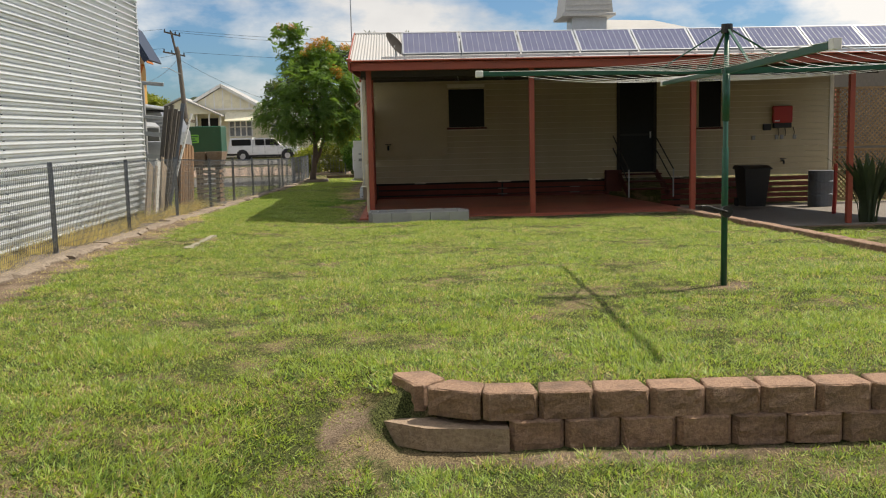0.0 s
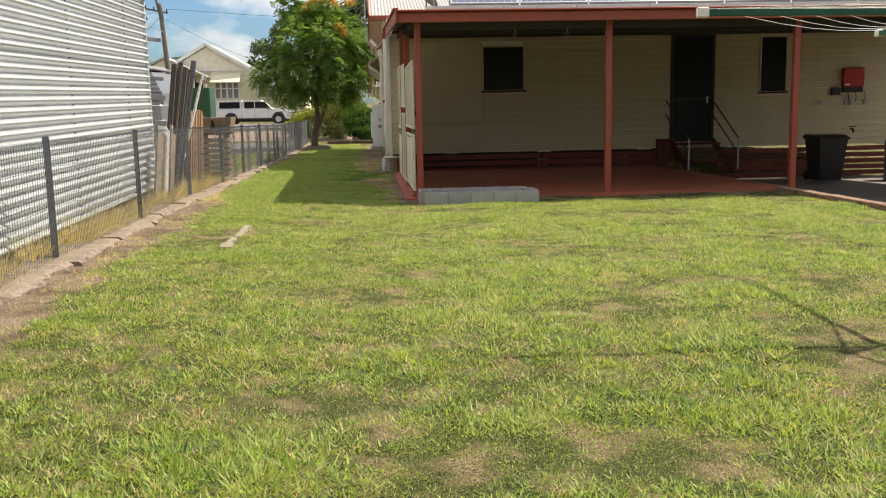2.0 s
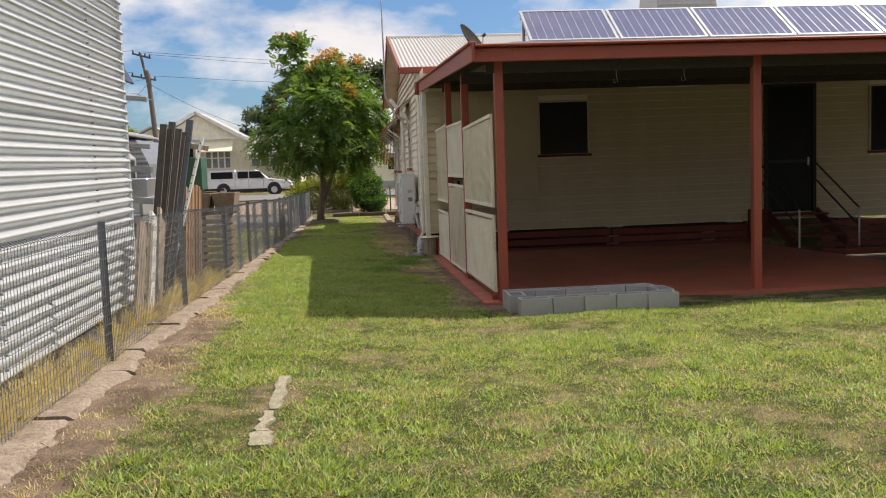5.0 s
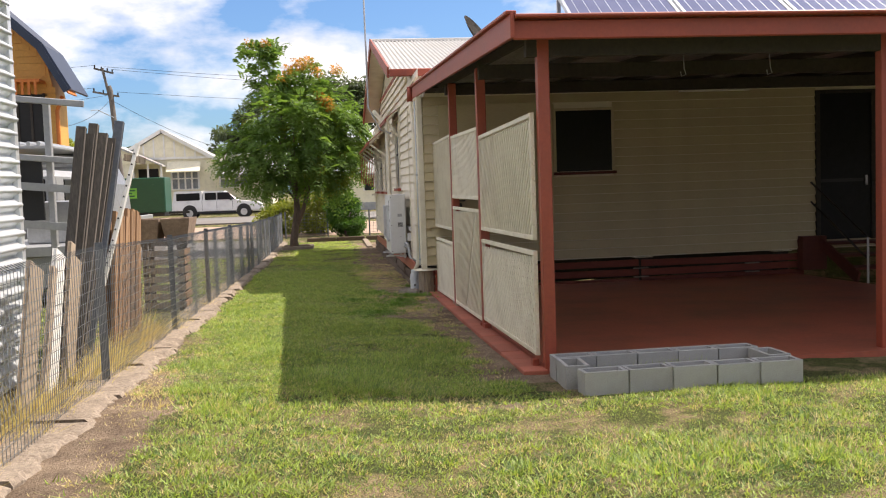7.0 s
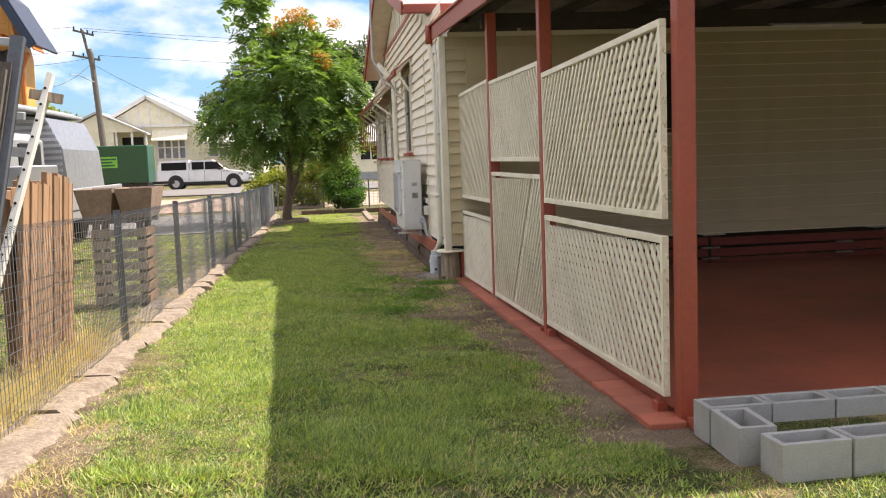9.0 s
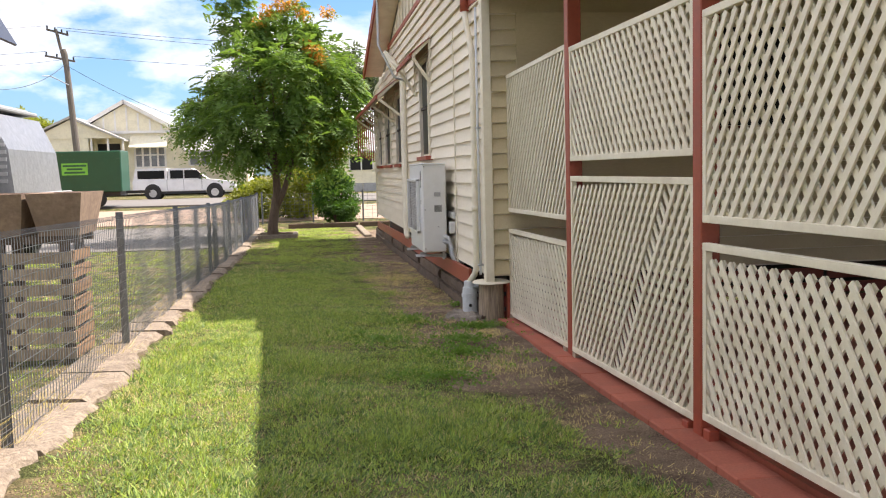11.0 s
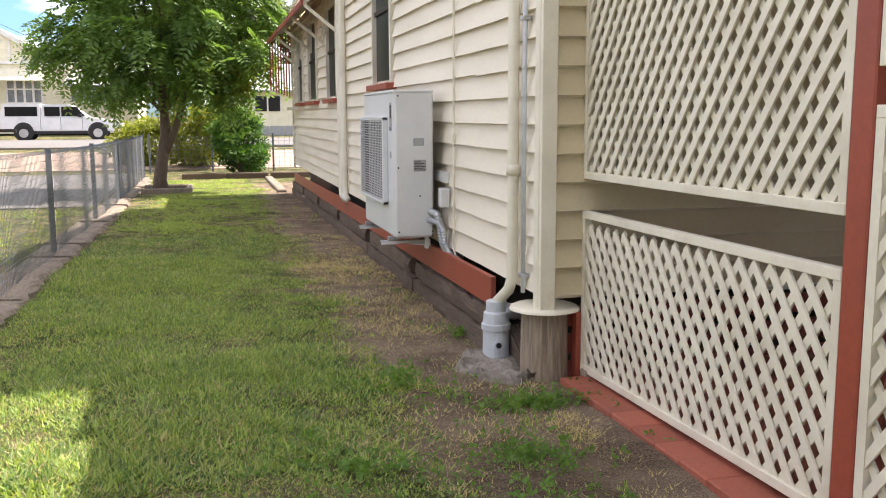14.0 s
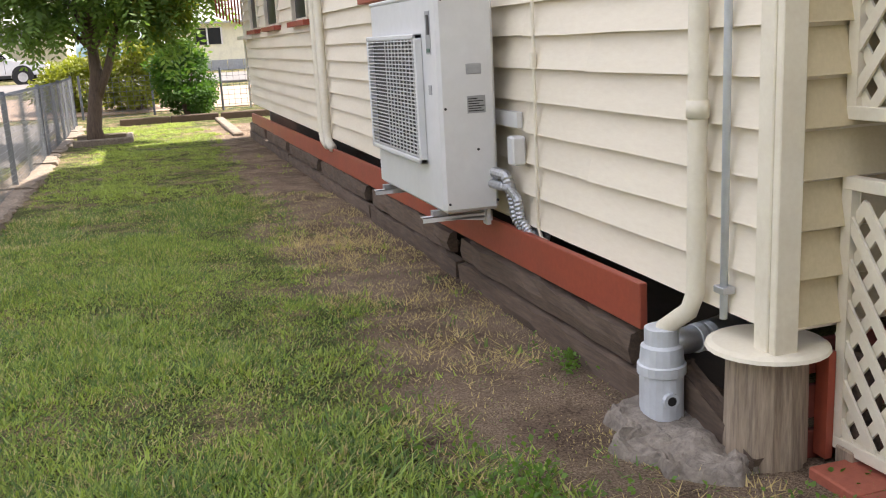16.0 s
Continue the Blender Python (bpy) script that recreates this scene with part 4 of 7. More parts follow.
# ---- clothes hoist ----
def clothes_hoist():
    X, Y, Z = 2.87, 8.75, 0.03 - 9.85 * FALL
    t = thing("clothes_hoist", (X, Y, Z), "dark green rotary clothes hoist with wire lines", "clothes line")
    part("mast", tube(bmesh.new(), [(X, Y, Z - 0.05), (X, Y, Z + 1.3), (X, Y, Z + 1.31), (X, Y, Z + 2.36)], [0.03, 0.03, 0.024, 0.024], 14), "green", t, smooth=True)
    part("sleeve", tube(bmesh.new(), [(X, Y, Z + 1.55), (X, Y, Z + 2.0)], 0.034, 14), "green", t, smooth=True)
    part("cap", tube(bmesh.new(), [(X, Y, Z + 2.34), (X, Y, Z + 2.42)], [0.055, 0.05], 14), "black", t)
    part("winder_box", tube(bmesh.new(), [(X, Y - 0.02, Z + 0.72), (X, Y - 0.07, Z + 0.72)], 0.055, 12), "black", t)
    part("crank_handle", tube(bmesh.new(), [(X, Y - 0.08, Z + 0.72), (X - 0.2, Y - 0.09, Z + 0.78), (X - 0.27, Y - 0.14, Z + 0.78)], 0.009, 8), "black", t)
    part("concrete_base", tube(bmesh.new(), [(X, Y, Z - 0.05), (X, Y, Z + 0.015)], [0.17, 0.15], 14), "concrete", t)
    zc = Z + 2.0
    R = 2.25
    tips = []
    for a in (178, 268, 358, 88):
        c, s = math.cos(radians(a)), math.sin(radians(a))
        tip = Vector((X + R * c, Y + R * s, zc + 0.02))
        tips.append(tip)
        bm = bmesh.new()
        bar(bm, (X + 0.05 * c, Y + 0.05 * s, zc), tip, 0.035, 0.045, 0.004)
        arm = part("arm", bm, "green", t)
        bm = bmesh.new()
        bar(bm, tip - Vector((0.03 * c, 0.03 * s, 0)), tip + Vector((0.04 * c, 0.04 * s, 0)), 0.05, 0.06, 0.006)
        part("end_cap", bm, "white", arm, "pale end cap")
        bm = bmesh.new()
        bar(bm, (X + 0.04 * c, Y + 0.04 * s, Z + 2.37), (X + 0.62 * c, Y + 0.62 * s, zc + 0.02), 0.022, 0.012)
        part("stay", bm, "green", t)
    for j in range(7):
        f = 0.34 + j * 0.105
        for i in range(4):
            p, q = [Vector((X, Y, zc + 0.03)).lerp(tips[k % 4] + Vector((0, 0, 0.02)), f) for k in (i, i + 1)]
            pts = [p.lerp(q, u / 6) - Vector((0, 0, 0.05 * math.sin(math.pi * u / 6))) for u in range(7)]
            part("line", tube(bmesh.new(), pts, 0.0022, 5), "white", t)


clothes_hoist()


# ---- air conditioner ----
def air_conditioner():
    x0, x1, y0, y1, z0, z1 = -1.345, -1.035, 28.8, 30.2, 0.24, 1.375
    t = thing("air_conditioner", ((x0 + x1) / 2, (y0 + y1) / 2, z0), "white outdoor air conditioner on steel wall brackets", "air conditioner")
    part("casing", box(x0, y0, z0, x1, y1, z1, 0.018), "ac", t)
    part("lid", box(x0 - 0.006, y0 - 0.006, z1 - 0.012, x1, y1 + 0.006, z1 + 0.012, 0.008), "ac", t)
    part("fan_opening", box(x0 - 0.004, y0 + 0.27, z0 + 0.26, x0 + 0.002, y1 - 0.04, z0 + 0.92), "black", t, "dark fan opening")
    bm = bmesh.new()
    gy0, gy1, gz0, gz1 = y0 + 0.26, y1 - 0.02, z0 + 0.24, z0 + 0.94
    for a in (gy0, gy1 - 0.03):
        bx(bm, x0 - 0.045, a, gz0, x0, a + 0.03, gz1, 0.006)
    for a in (gz0, gz1 - 0.03):
        bx(bm, x0 - 0.045, gy0, a, x0, gy1, a + 0.03, 0.006)
    grille = part("fan_guard", bm, "ac", t)
    for k in range(30):
        z = gz0 + 0.04 + k * 0.0214
        part("guard_slat", box(x0 - 0.043, gy0 + 0.02, z, x0 - 0.037, gy1 - 0.02, z + 0.006), "ac", grille)
    for k in range(9):
        y = gy0 + 0.08 + k * 0.075
        part("guard_rib", box(x0 - 0.036, y, gz0 + 0.02, x0 - 0.03, y + 0.006, gz1 - 0.02), "ac", grille)
    part("badge", box(x0 - 0.003, y0 + 0.1, z0 + 0.83, x0 + 0.002, y0 + 0.18, z0 + 1.05), "grey_panel", t, "grey badge plate")
    part("logo_shape", box(x0 - 0.006, y0 + 0.11, z0 + 0.93, x0 - 0.0032, y0 + 0.15, z0 + 1.03), "black", t, "dark logo shape")
    part("green_label", box(x0 - 0.006, y0 + 0.11, z0 + 0.84, x0 - 0.0032, y0 + 0.17, z0 + 0.86), "green", t, "small green label")
    part("small_plate", box(x0 - 0.004, y0 + 0.12, z0 + 0.62, x0 + 0.002, y0 + 0.17, z0 + 0.67), "grey_panel", t, "small grey plate")
    part("handle_recess", box(x0 + 0.15, y0 - 0.004, z0 + 0.72, x0 + 0.235, y0 + 0.01, z0 + 0.775, 0.004), "grey_panel", t, "recessed handle")
    plate = part("rating_plate", box(x0 + 0.15, y0 - 0.003, z0 + 0.52, x0 + 0.25, y0 + 0.002, z0 + 0.61), "grey_panel", t, "grey rating label")
    for k in range(6):
        part("text_line", box(x0 + 0.156, y0 - 0.005, z0 + 0.53 + k * 0.0125, x0 + 0.156 + (0.085, 0.07, 0.088, 0.06, 0.08, 0.05)[k], y0 - 0.0032, z0 + 0.535 + k * 0.0125), "black", plate)
    for a, b in ((0.03, 0.05), (0.03, 0.55), (0.03, 1.1), (0.30, 0.05), (0.20, 0.33)):
        part("screw", tube(bmesh.new(), [(x0 + a, y0 - 0.006, z0 + b), (x0 + a, y0 + 0.004, z0 + b)], 0.007, 8), "black", t)
    for y in (y0 + 0.12, y1 - 0.2):
        bm = bmesh.new()
        bx(bm, x0 - 0.09, y, z0 - 0.035, x1 + 0.0, y + 0.045, z0 - 0.03)
        bx(bm, x0 - 0.09, y, z0 - 0.06, x1 + 0.0, y + 0.004, z0 - 0.03)
        prism(bm, [(x1 - 0.28, z0 - 0.05), (x1, z0 - 0.05), (x1, z0 - 0.085)], "y", y, y + 0.004)
        bx(bm, x1 - 0.045, y - 0.03, z0 - 0.1, x1 - 0.02, y + 0.03, z0 + 0.42)
        part("wall_bracket", bm, "ac", t)
        part("rubber_foot", box(x0 - 0.03, y, z0 - 0.03, x0 + 0.06, y + 0.05, z0), "grey_panel", t)
    part("bracket_rail", box(-0.985, y0 - 0.16, z0 + 0.44, -0.955, y1 - 0.1, z0 + 0.52), "ac", t)
    part("isolator_box", box(-1.03, y0 - 0.20, z0 + 0.25, -0.955, y0 - 0.12, z0 + 0.40, 0.01), "ac", t)
    for dx, r in ((0.0, 0.032), (0.06, 0.026)):
        pts = [(-1.06 - dx * 0.3, y0 + 0.02, z0 + 0.2 - dx), (-1.03, y0 - 0.09 - dx * 0.6, z0 + 0.19 - dx), (-1.01, y0 - 0.13 - dx, z0 + 0.08), (-1.0, y0 - 0.15 - dx, z0 - 0.03), (-0.97, y0 - 0.2 - dx, z0 - 0.1), (-0.86, y0 - 0.26, z0 - 0.13)]
        fine = []
        for a, b in zip(pts, pts[1:]):
            fine += [Vector(a).lerp(Vector(b), u / 10) for u in range(10)]
        part("flexible_hose", tube(bmesh.new(), fine, [r if i % 2 else r * 0.86 for i in range(len(fine))], 10), "zinc", t, "corrugated grey hose")


air_conditioner()

# ---- pipes on the wall ----
dp = thing("downpipe", (-1.09, 26.95, -0.3), "cream downpipe running into grey drain fittings", "downpipe", kind="structure")
DY = 26.97
part("pipe", tube(bmesh.new(), [(-1.0, 27.35, 3.06), (-1.0, 27.3, 2.95), (-0.995, DY + 0.02, 2.55), (-0.995, DY, 2.45), (-0.995, DY, 0.30), (-0.997, DY, 0.22), (-1.01, DY + 0.02, 0.15), (-1.045, DY + 0.13, 0.06), (-1.05, DY + 0.14, 0.0)], 0.034, 16), "cream_trim", dp, smooth=True)
part("upper_pipe", tube(bmesh.new(), [(-1.0, 27.35, 3.3), (-1.0, 27.35, 3.04)], 0.05, 14), "red", dp, "red upper pipe", smooth=True)
part("joint", tube(bmesh.new(), [(-0.995, DY, 0.84), (-0.995, DY, 0.90)], 0.040, 16), "cream_trim", dp, smooth=True)
DX, DYY = -1.05, DY + 0.14
part("drain_gully", tube(bmesh.new(), [(DX, DYY, -0.32), (DX, DYY, -0.12), (DX, DYY, -0.115), (DX, DYY, -0.08), (DX, DYY, -0.075), (DX, DYY, -0.01), (DX, DYY, 0.0), (DX, DYY, 0.06), (DX, DYY, 0.065)],
                         [0.083, 0.083, 0.092, 0.092, 0.084, 0.078, 0.065, 0.065, 0.055], 20), "pvc", dp, "grey plastic gully", smooth=False)
part("inspection_eye", tube(bmesh.new(), [(DX - 0.01, DYY - 0.065, -0.2), (DX - 0.012, DYY - 0.095, -0.2)], [0.032, 0.03], 12), "pvc", dp)
part("eye_hole", tube(bmesh.new(), [(DX - 0.012, DYY - 0.09, -0.2), (DX - 0.0122, DYY - 0.097, -0.2)], 0.018, 12), "black", dp)
part("side_pipe", tube(bmesh.new(), [(DX + 0.03, DYY, 0.0), (DX + 0.12, DYY + 0.03, -0.02), (DX + 0.45, DYY + 0.1, 0.0)], 0.052, 16), "zinc", dp, "grey side pipe", smooth=True)
for s in (0.16, 0.21):
    part("pipe_collar", tube(bmesh.new(), [(DX + s, DYY + 0.035, -0.02), (DX + s + 0.03, DYY + 0.042, -0.018)], 0.057, 16), "pvc", dp)
conduit = thing("conduit", (-1.06, 26.76, 0.1), "thin pale blue-grey conduit clipped to the wall", "conduit", kind="structure")
part("pipe", tube(bmesh.new(), [(-0.975, 26.83, 0.16), (-0.975, 26.83, 3.0)], 0.0135, 12), "pvc", conduit, smooth=True)
for z in (0.25, 1.72):
    part("clip", box(-0.995, 26.805, z, -0.945, 26.865, z + 0.025, 0.003), "zinc", conduit)
wirec = thing("cable_conduit", (-1.05, 28.2, 0.1), "thin cream cable pipe on the weatherboards", "conduit", kind="structure")
part("pipe", tube(bmesh.new(), [(-0.965, 28.45, 3.0), (-0.965, 28.45, 0.2), (-0.96, 28.42, 0.14), (-0.94, 28.38, 0.13)], 0.009, 8), "cream_trim", wirec)
part("joint", tube(bmesh.new(), [(-0.968, 28.45, 0.98), (-0.968, 28.45, 1.06)], 0.018, 8), "cream_trim", wirec)
dp2 = thing("downpipe", (-1.09, 33.5, 0.2), "pair of cream downpipes at the wall joint", "downpipe", kind="structure")
for y in (33.95, 34.22):
    part("pipe", tube(bmesh.new(), [(-1.32, y + 0.1, 3.45), (-1.02, y, 3.1), (-1.0, y, 3.0), (-1.0, y, 0.22), (-1.0, y - 0.05, 0.14), (-1.0, y - 0.25, 0.10)], 0.045, 12), "cream_trim", dp2, smooth=True)

# ---- base of the side wall ----
skirt = thing("base_boards", (-1.05, 34, 0), "red fascia plank over old timber sleepers", "base boards", kind="structure")
bm = bmesh.new()
bar(bm, (-1.0, 27.33, 0.075), (-0.96, 41.5, -0.10), 0.035, 0.19, 0.004)
part("red_plank", bm, "red", skirt, "red painted plank")
y = 27.2
while y < 41.3:
    z = lerp_table(HOUSE_SIDE, y)
    for k in range(2):
        y1 = min(y + 2.35, 41.5)
        n = 12
        bm = bmesh.new()
        rows = []
        for i in range(n + 1):
            yy = y + 0.2 * k + (y1 - y - 0.2 * k) * i / n
            zz = lerp_table(HOUSE_SIDE, yy) - 0.015 + k * 0.15
            xx = -1.012 + 0.02 * k
            j = [random.uniform(-0.012, 0.012) for _ in range(5)]
            rows.append([bm.verts.new(c) for c in ((xx - 0.028 + j[0], yy, zz), (xx - 0.032 + j[1], yy, zz + 0.06), (xx - 0.024 + j[2], yy, zz + 0.128 + j[3]), (xx + 0.03, yy, zz + 0.134 + j[4]), (xx + 0.03, yy, zz - 0.01))])
        for p, q in zip(rows, rows[1:]):
            for i in range(5):
                bm.faces.new((p[i], p[(i + 1) % 5], q[(i + 1) % 5], q[i]))
        bm.faces.new(rows[0]), bm.faces.new(rows[-1][::-1])
        part("sleeper", bm, "sleeper", skirt)
    y += 2.4
# Dark sheet standing in for the shade under the floor.
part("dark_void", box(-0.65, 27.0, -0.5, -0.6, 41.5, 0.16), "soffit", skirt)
stump = thing("corner_stump", (-0.93, 26.72, -0.35), "thick split grey timber stump with a cream tin cap", "stump", kind="structure")
bm = bmesh.new()
rs, n = [], 28
for z, s in ((-0.45, 1.04), (-0.2, 1.02), (0.0, 1.0), (0.085, 0.99)):
    rs.append([bm.verts.new((-0.885 + s * (0.135 - 0.010 * (k % 4 == 0)) * math.cos(2 * math.pi * k / n), 26.71 + s * (0.135 - 0.010 * (k % 4 == 0)) * math.sin(2 * math.pi * k / n), z)) for k in range(n)])
for a, b in zip(rs, rs[1:]):
    for k in range(n):
        bm.faces.new((a[k], a[(k + 1) % n], b[(k + 1) % n], b[k]))
bm.faces.new(rs[-1])
part("post", bm, "grey_wood", stump)
part("tin_cap", tube(bmesh.new(), [(-0.885, 26.71, 0.085), (-0.885, 26.71, 0.097), (-0.885, 26.71, 0.106)], [0.205, 0.20, 0.18], 24), "cream_trim", stump, "cream tin ant cap")
part("side_post", box(-0.67, 26.50, -0.45, -0.58, 26.62, 0.08, 0.008), "sleeper", stump)
part("red_block", box(-0.74, 26.58, -0.30, -0.712, 26.64, 0.08), "red", stump)
# lump of concrete under the gully
bm = bmesh.new()
bmesh.ops.create_icosphere(bm, subdivisions=5, radius=1.0)
for v in bm.verts:
    d = v.co.copy()
    a = math.atan2(d.y, d.x)
    k = 1 + 0.30 * noise.noise(Vector((math.cos(a) * 1.3, math.sin(a) * 1.3, 2.0))) + 0.16 * noise.noise(Vector((math.cos(a) * 4, math.sin(a) * 4, 5.0)))
    rim = max(-0.9, min(0.42, d.z)) + 0.16 * noise.noise(d * 2.2) + 0.10 * noise.noise(d * 6) + 0.05 * noise.noise(d * 15)
    v.co = Vector((-1.05 + d.x * 0.31 * k, 26.90 + d.y * 0.36 * k, -0.36 + rim * 0.22))
tagged(part("concrete_lump", bm, "grey_concrete", base=(-1.1, 26.95, -0.4)), "broken grey concrete footing under the drain", "concrete")


bm = bmesh.new()
bar(bm, (-0.93, 27.16, -0.17), (-0.97, 26.62, -0.33), 0.07, 0.12, 0.012, up=(0, 0.5, 1))
tagged(part("old_timber", bm, "sleeper", base=(-0.95, 26.9, -0.35)), "short rotten timber beside the drain footing", "timber")


# ---- on the verandah ----
steps = thing("back_steps", (6.77, 26.0, -0.3), "dark red timber steps up to the back door", "steps", kind="structure")
for k in range(3):
    z = -0.27 + 0.19 * (k + 1)
    part("tread", box(6.2, 25.30 + 0.36 * k, z - 0.04, 7.34, 25.70 + 0.36 * k, z, 0.005), "dark_red", steps)
for x in (6.2, 7.30):
    bm = bmesh.new()
    bar(bm, (x + 0.02, 25.25, -0.25), (x + 0.02, 26.5, 0.30), 0.04, 0.2)
    part("stringer", bm, "dark_red", steps)
part("landing_block", box(5.85, 26.40, -0.2, 6.3, 26.6, 0.40), "dark_red", steps)
for x, lo in ((6.08, 24.75), (7.28, 24.75)):
    rail = thing("handrail", (x, lo, -0.27), "dark steel handrail with a pale bottom post", "handrail", "step handrails", "structure")
    part("post", tube(bmesh.new(), [(x, lo, -0.28), (x, lo, 0.46)], 0.019, 10), "zinc", rail, "pale steel post")
    for dz in (0.0, -0.35):
        part("rail", tube(bmesh.new(), [(x, lo, 0.46 + dz), (x, 26.52, 1.36 + dz)], 0.017, 10), "soffit", rail)

inv = thing("inverter", (10.9, HY, 1.45), "red and black solar inverter on the back wall", "inverter")
part("case", box(10.68, HY - 0.16, 1.62, 11.24, HY - 0.03, 2.1, 0.02), "red_plastic", inv)
part("base", box(10.70, HY - 0.15, 1.48, 11.22, HY - 0.03, 1.62, 0.015), "black", inv)
part("label_plate", box(10.72, HY - 0.163, 1.66, 10.86, HY - 0.159, 1.70), "white", inv)
part("switch_box", box(10.42, HY - 0.12, 1.42, 10.64, HY - 0.03, 1.60, 0.008), "black", inv)
for x in (10.85, 11.05, 11.3):
    part("cable", tube(bmesh.new(), [(x, HY - 0.06, 1.5), (x + 0.03, HY - 0.08, 1.36), (x + 0.02, HY - 0.05, 1.25)], 0.01, 6), "black", inv)
for x, w in ((10.1, 0.1), (10.78, 0.09), (10.93, 0.09), (11.3, 0.1)):
    part("outlet", box(x, HY - 0.07, 1.16, x + w, HY - 0.03, 1.28, 0.006), "grey_panel", inv)

bin_ = thing("wheelie_bin", (10.0, 25.6, -0.2), "dark wheelie bin with a hinged lid", "bin")
bm = bmesh.new()
lo = [(9.72, 25.32), (10.24, 25.32), (10.24, 25.9), (9.72, 25.9)]
hi = [(9.64, 25.22), (10.32, 25.22), (10.32, 25.98), (9.64, 25.98)]
a, b = [bm.verts.new((x, y, -0.17)) for x, y in lo], [bm.verts.new((x, y, 0.80)) for x, y in hi]
bm.faces.new(a), bm.faces.new(b)
for k in range(4):
    bm.faces.new((a[k], a[(k + 1) % 4], b[(k + 1) % 4], b[k]))
part("body", bm, "black", bin_)
bm = bmesh.new()
prism(bm, [(25.16, 0.80), (25.16, 0.83), (25.4, 0.90), (25.9, 0.91), (26.04, 0.86), (26.04, 0.80)], "x", 9.61, 10.35)
part("lid", bm, "black", bin_)
for x in (9.68, 10.28):
    part("wheel", tube(bmesh.new(), [(x - 0.03, 25.92, -0.08), (x + 0.03, 25.92, -0.08)], 0.11, 14), "tyre", bin_)

bin_.location += Vector((-0.62, -1.0, -0.40))

drum = thing("steel_drum", (12.0, 26.0, -0.2), "weathered grey steel drum", "drum")
prof = [(-0.2, 0.34), (-0.19, 0.355), (0.1, 0.35), (0.11, 0.365), (0.13, 0.365), (0.14, 0.35), (0.45, 0.35), (0.46, 0.365), (0.48, 0.365), (0.49, 0.35), (0.74, 0.355), (0.755, 0.36)]
part("body", tube(bmesh.new(), [(12.0, 26.0, z) for z, r in prof], [r for z, r in prof], 22), "post", drum)
drum.location += Vector((-0.55, -1.0, -0.45))
for x, z in ((11.0, 0.55), (-0.28, 1.2)):
    tap = thing("wall_tap", (x, HY - 0.1, z), "small dark garden tap on the wall", "tap")
    part("body", tube(bmesh.new(), [(x, HY - 0.02, z), (x, HY - 0.14, z), (x, HY - 0.16, z - 0.02), (x, HY - 0.17, z - 0.10)], 0.028, 8), "black", tap)
    part("handle", box(x - 0.09, HY - 0.13, z + 0.05, x + 0.09, HY - 0.10, z + 0.07, 0.005), "black", tap)
board = thing("wall_plank", (0.3, HY, 1.0), "cream cover panel fixed on the back wall", "panel", kind="structure")
part("panel", box(-0.6, HY - 0.05, 0.92, 1.38, HY - 0.037, 2.9), "shaded_cream", board)
light = thing("fluorescent_light", (3.6, 24.9, 2.8), "pale twin fluorescent batten under the roof", "light fitting")
part("batten", box(3.0, 24.86, 2.90, 4.2, 24.96, 2.95, 0.005), "grey_panel", light)
for y in (24.87, 24.93):
    part("tube", tube(bmesh.new(), [(3.03, y, 2.88), (4.17, y, 2.88)], 0.014, 8), "white", light)
for x in (1.24, 2.19):
    hk = part("wire_hook", tube(bmesh.new(), [(x, 20.2, 2.90), (x + 0.01, 20.2, 2.66), (x + 0.03, 20.2, 2.6), (x - 0.02, 20.2, 2.58), (x - 0.03, 20.2, 2.63)], 0.005, 5), "zinc", base=(x, 20.2, 2.6))
    tagged(hk, "thin wire hook hanging from a beam", "hook")

# lattice fence running on from the back wall
east = thing("lattice_screen", (12.5, 26.58, -0.7), "diagonal lattice screen beside the back wall, darkened to tan as backlit", "lattice", kind="structure")
for z0, h in ((-0.6, 1.42), (0.95, 1.62)):
    w = 4.6
    bm = bmesh.new()
    for z in (z0, z0 + h):
        bar(bm, (12.5, 26.58, z), (12.5 + w, 26.58, z), 0.05, 0.06)
    part("frame", bm, "backlit_tan", east)
    bm = bmesh.new()
    for sgn in (1, -1):
        for k in range(int((w + h) / 0.14) + 1):
            u = -h + k * 0.14 if sgn > 0 else k * 0.14
            c = clip_line(u, 0, 0.7071 * sgn, 0.7071, w, h)
            if c:
                p, q = [(12.5 + u + 0.7071 * sgn * e, 26.58 + 0.006 * sgn, z0 + 0.7071 * e) for e in c]
                bar(bm, p, q, 0.035, 0.008, up=(0, 1, 0))
    part("lattice", bm, "backlit_tan", east)
for x in (12.62, 14.9, 17.1):
    part("post", box(x - 0.05, 26.61, -0.75, x + 0.05, 26.71, 2.6), "red", east)
part("corner_board", box(12.36, HY - 0.05, 0.14, 12.46, HY - 0.005, 3.1, 0.004), "cream_trim", rear_wall)

# garden edging on the east side
eb = thing("brick_edging", (5.6, 14, 0), "row of brown edging blocks beside the gravel", "edging", kind="structure")
for i in range(27):
    y = 10.6 + i * 0.30
    x = 5.66 if y < 14 else 5.66 - 0.08 * (y - 14) / 4.5
    z = gz(x, y)
    part("edging_block", box(x - 0.09, y, z - 0.1, x + 0.09, y + 0.29, z + 0.07 + random.uniform(-0.006, 0.006), 0.01), "retain", eb)
for i in range(22):
    x = 6.0 + i * 0.30
    part("edging_block", box(x, 18.38, -0.75, x + 0.29, 18.56, -0.52 + random.uniform(-0.006, 0.006), 0.01), "retain", eb)


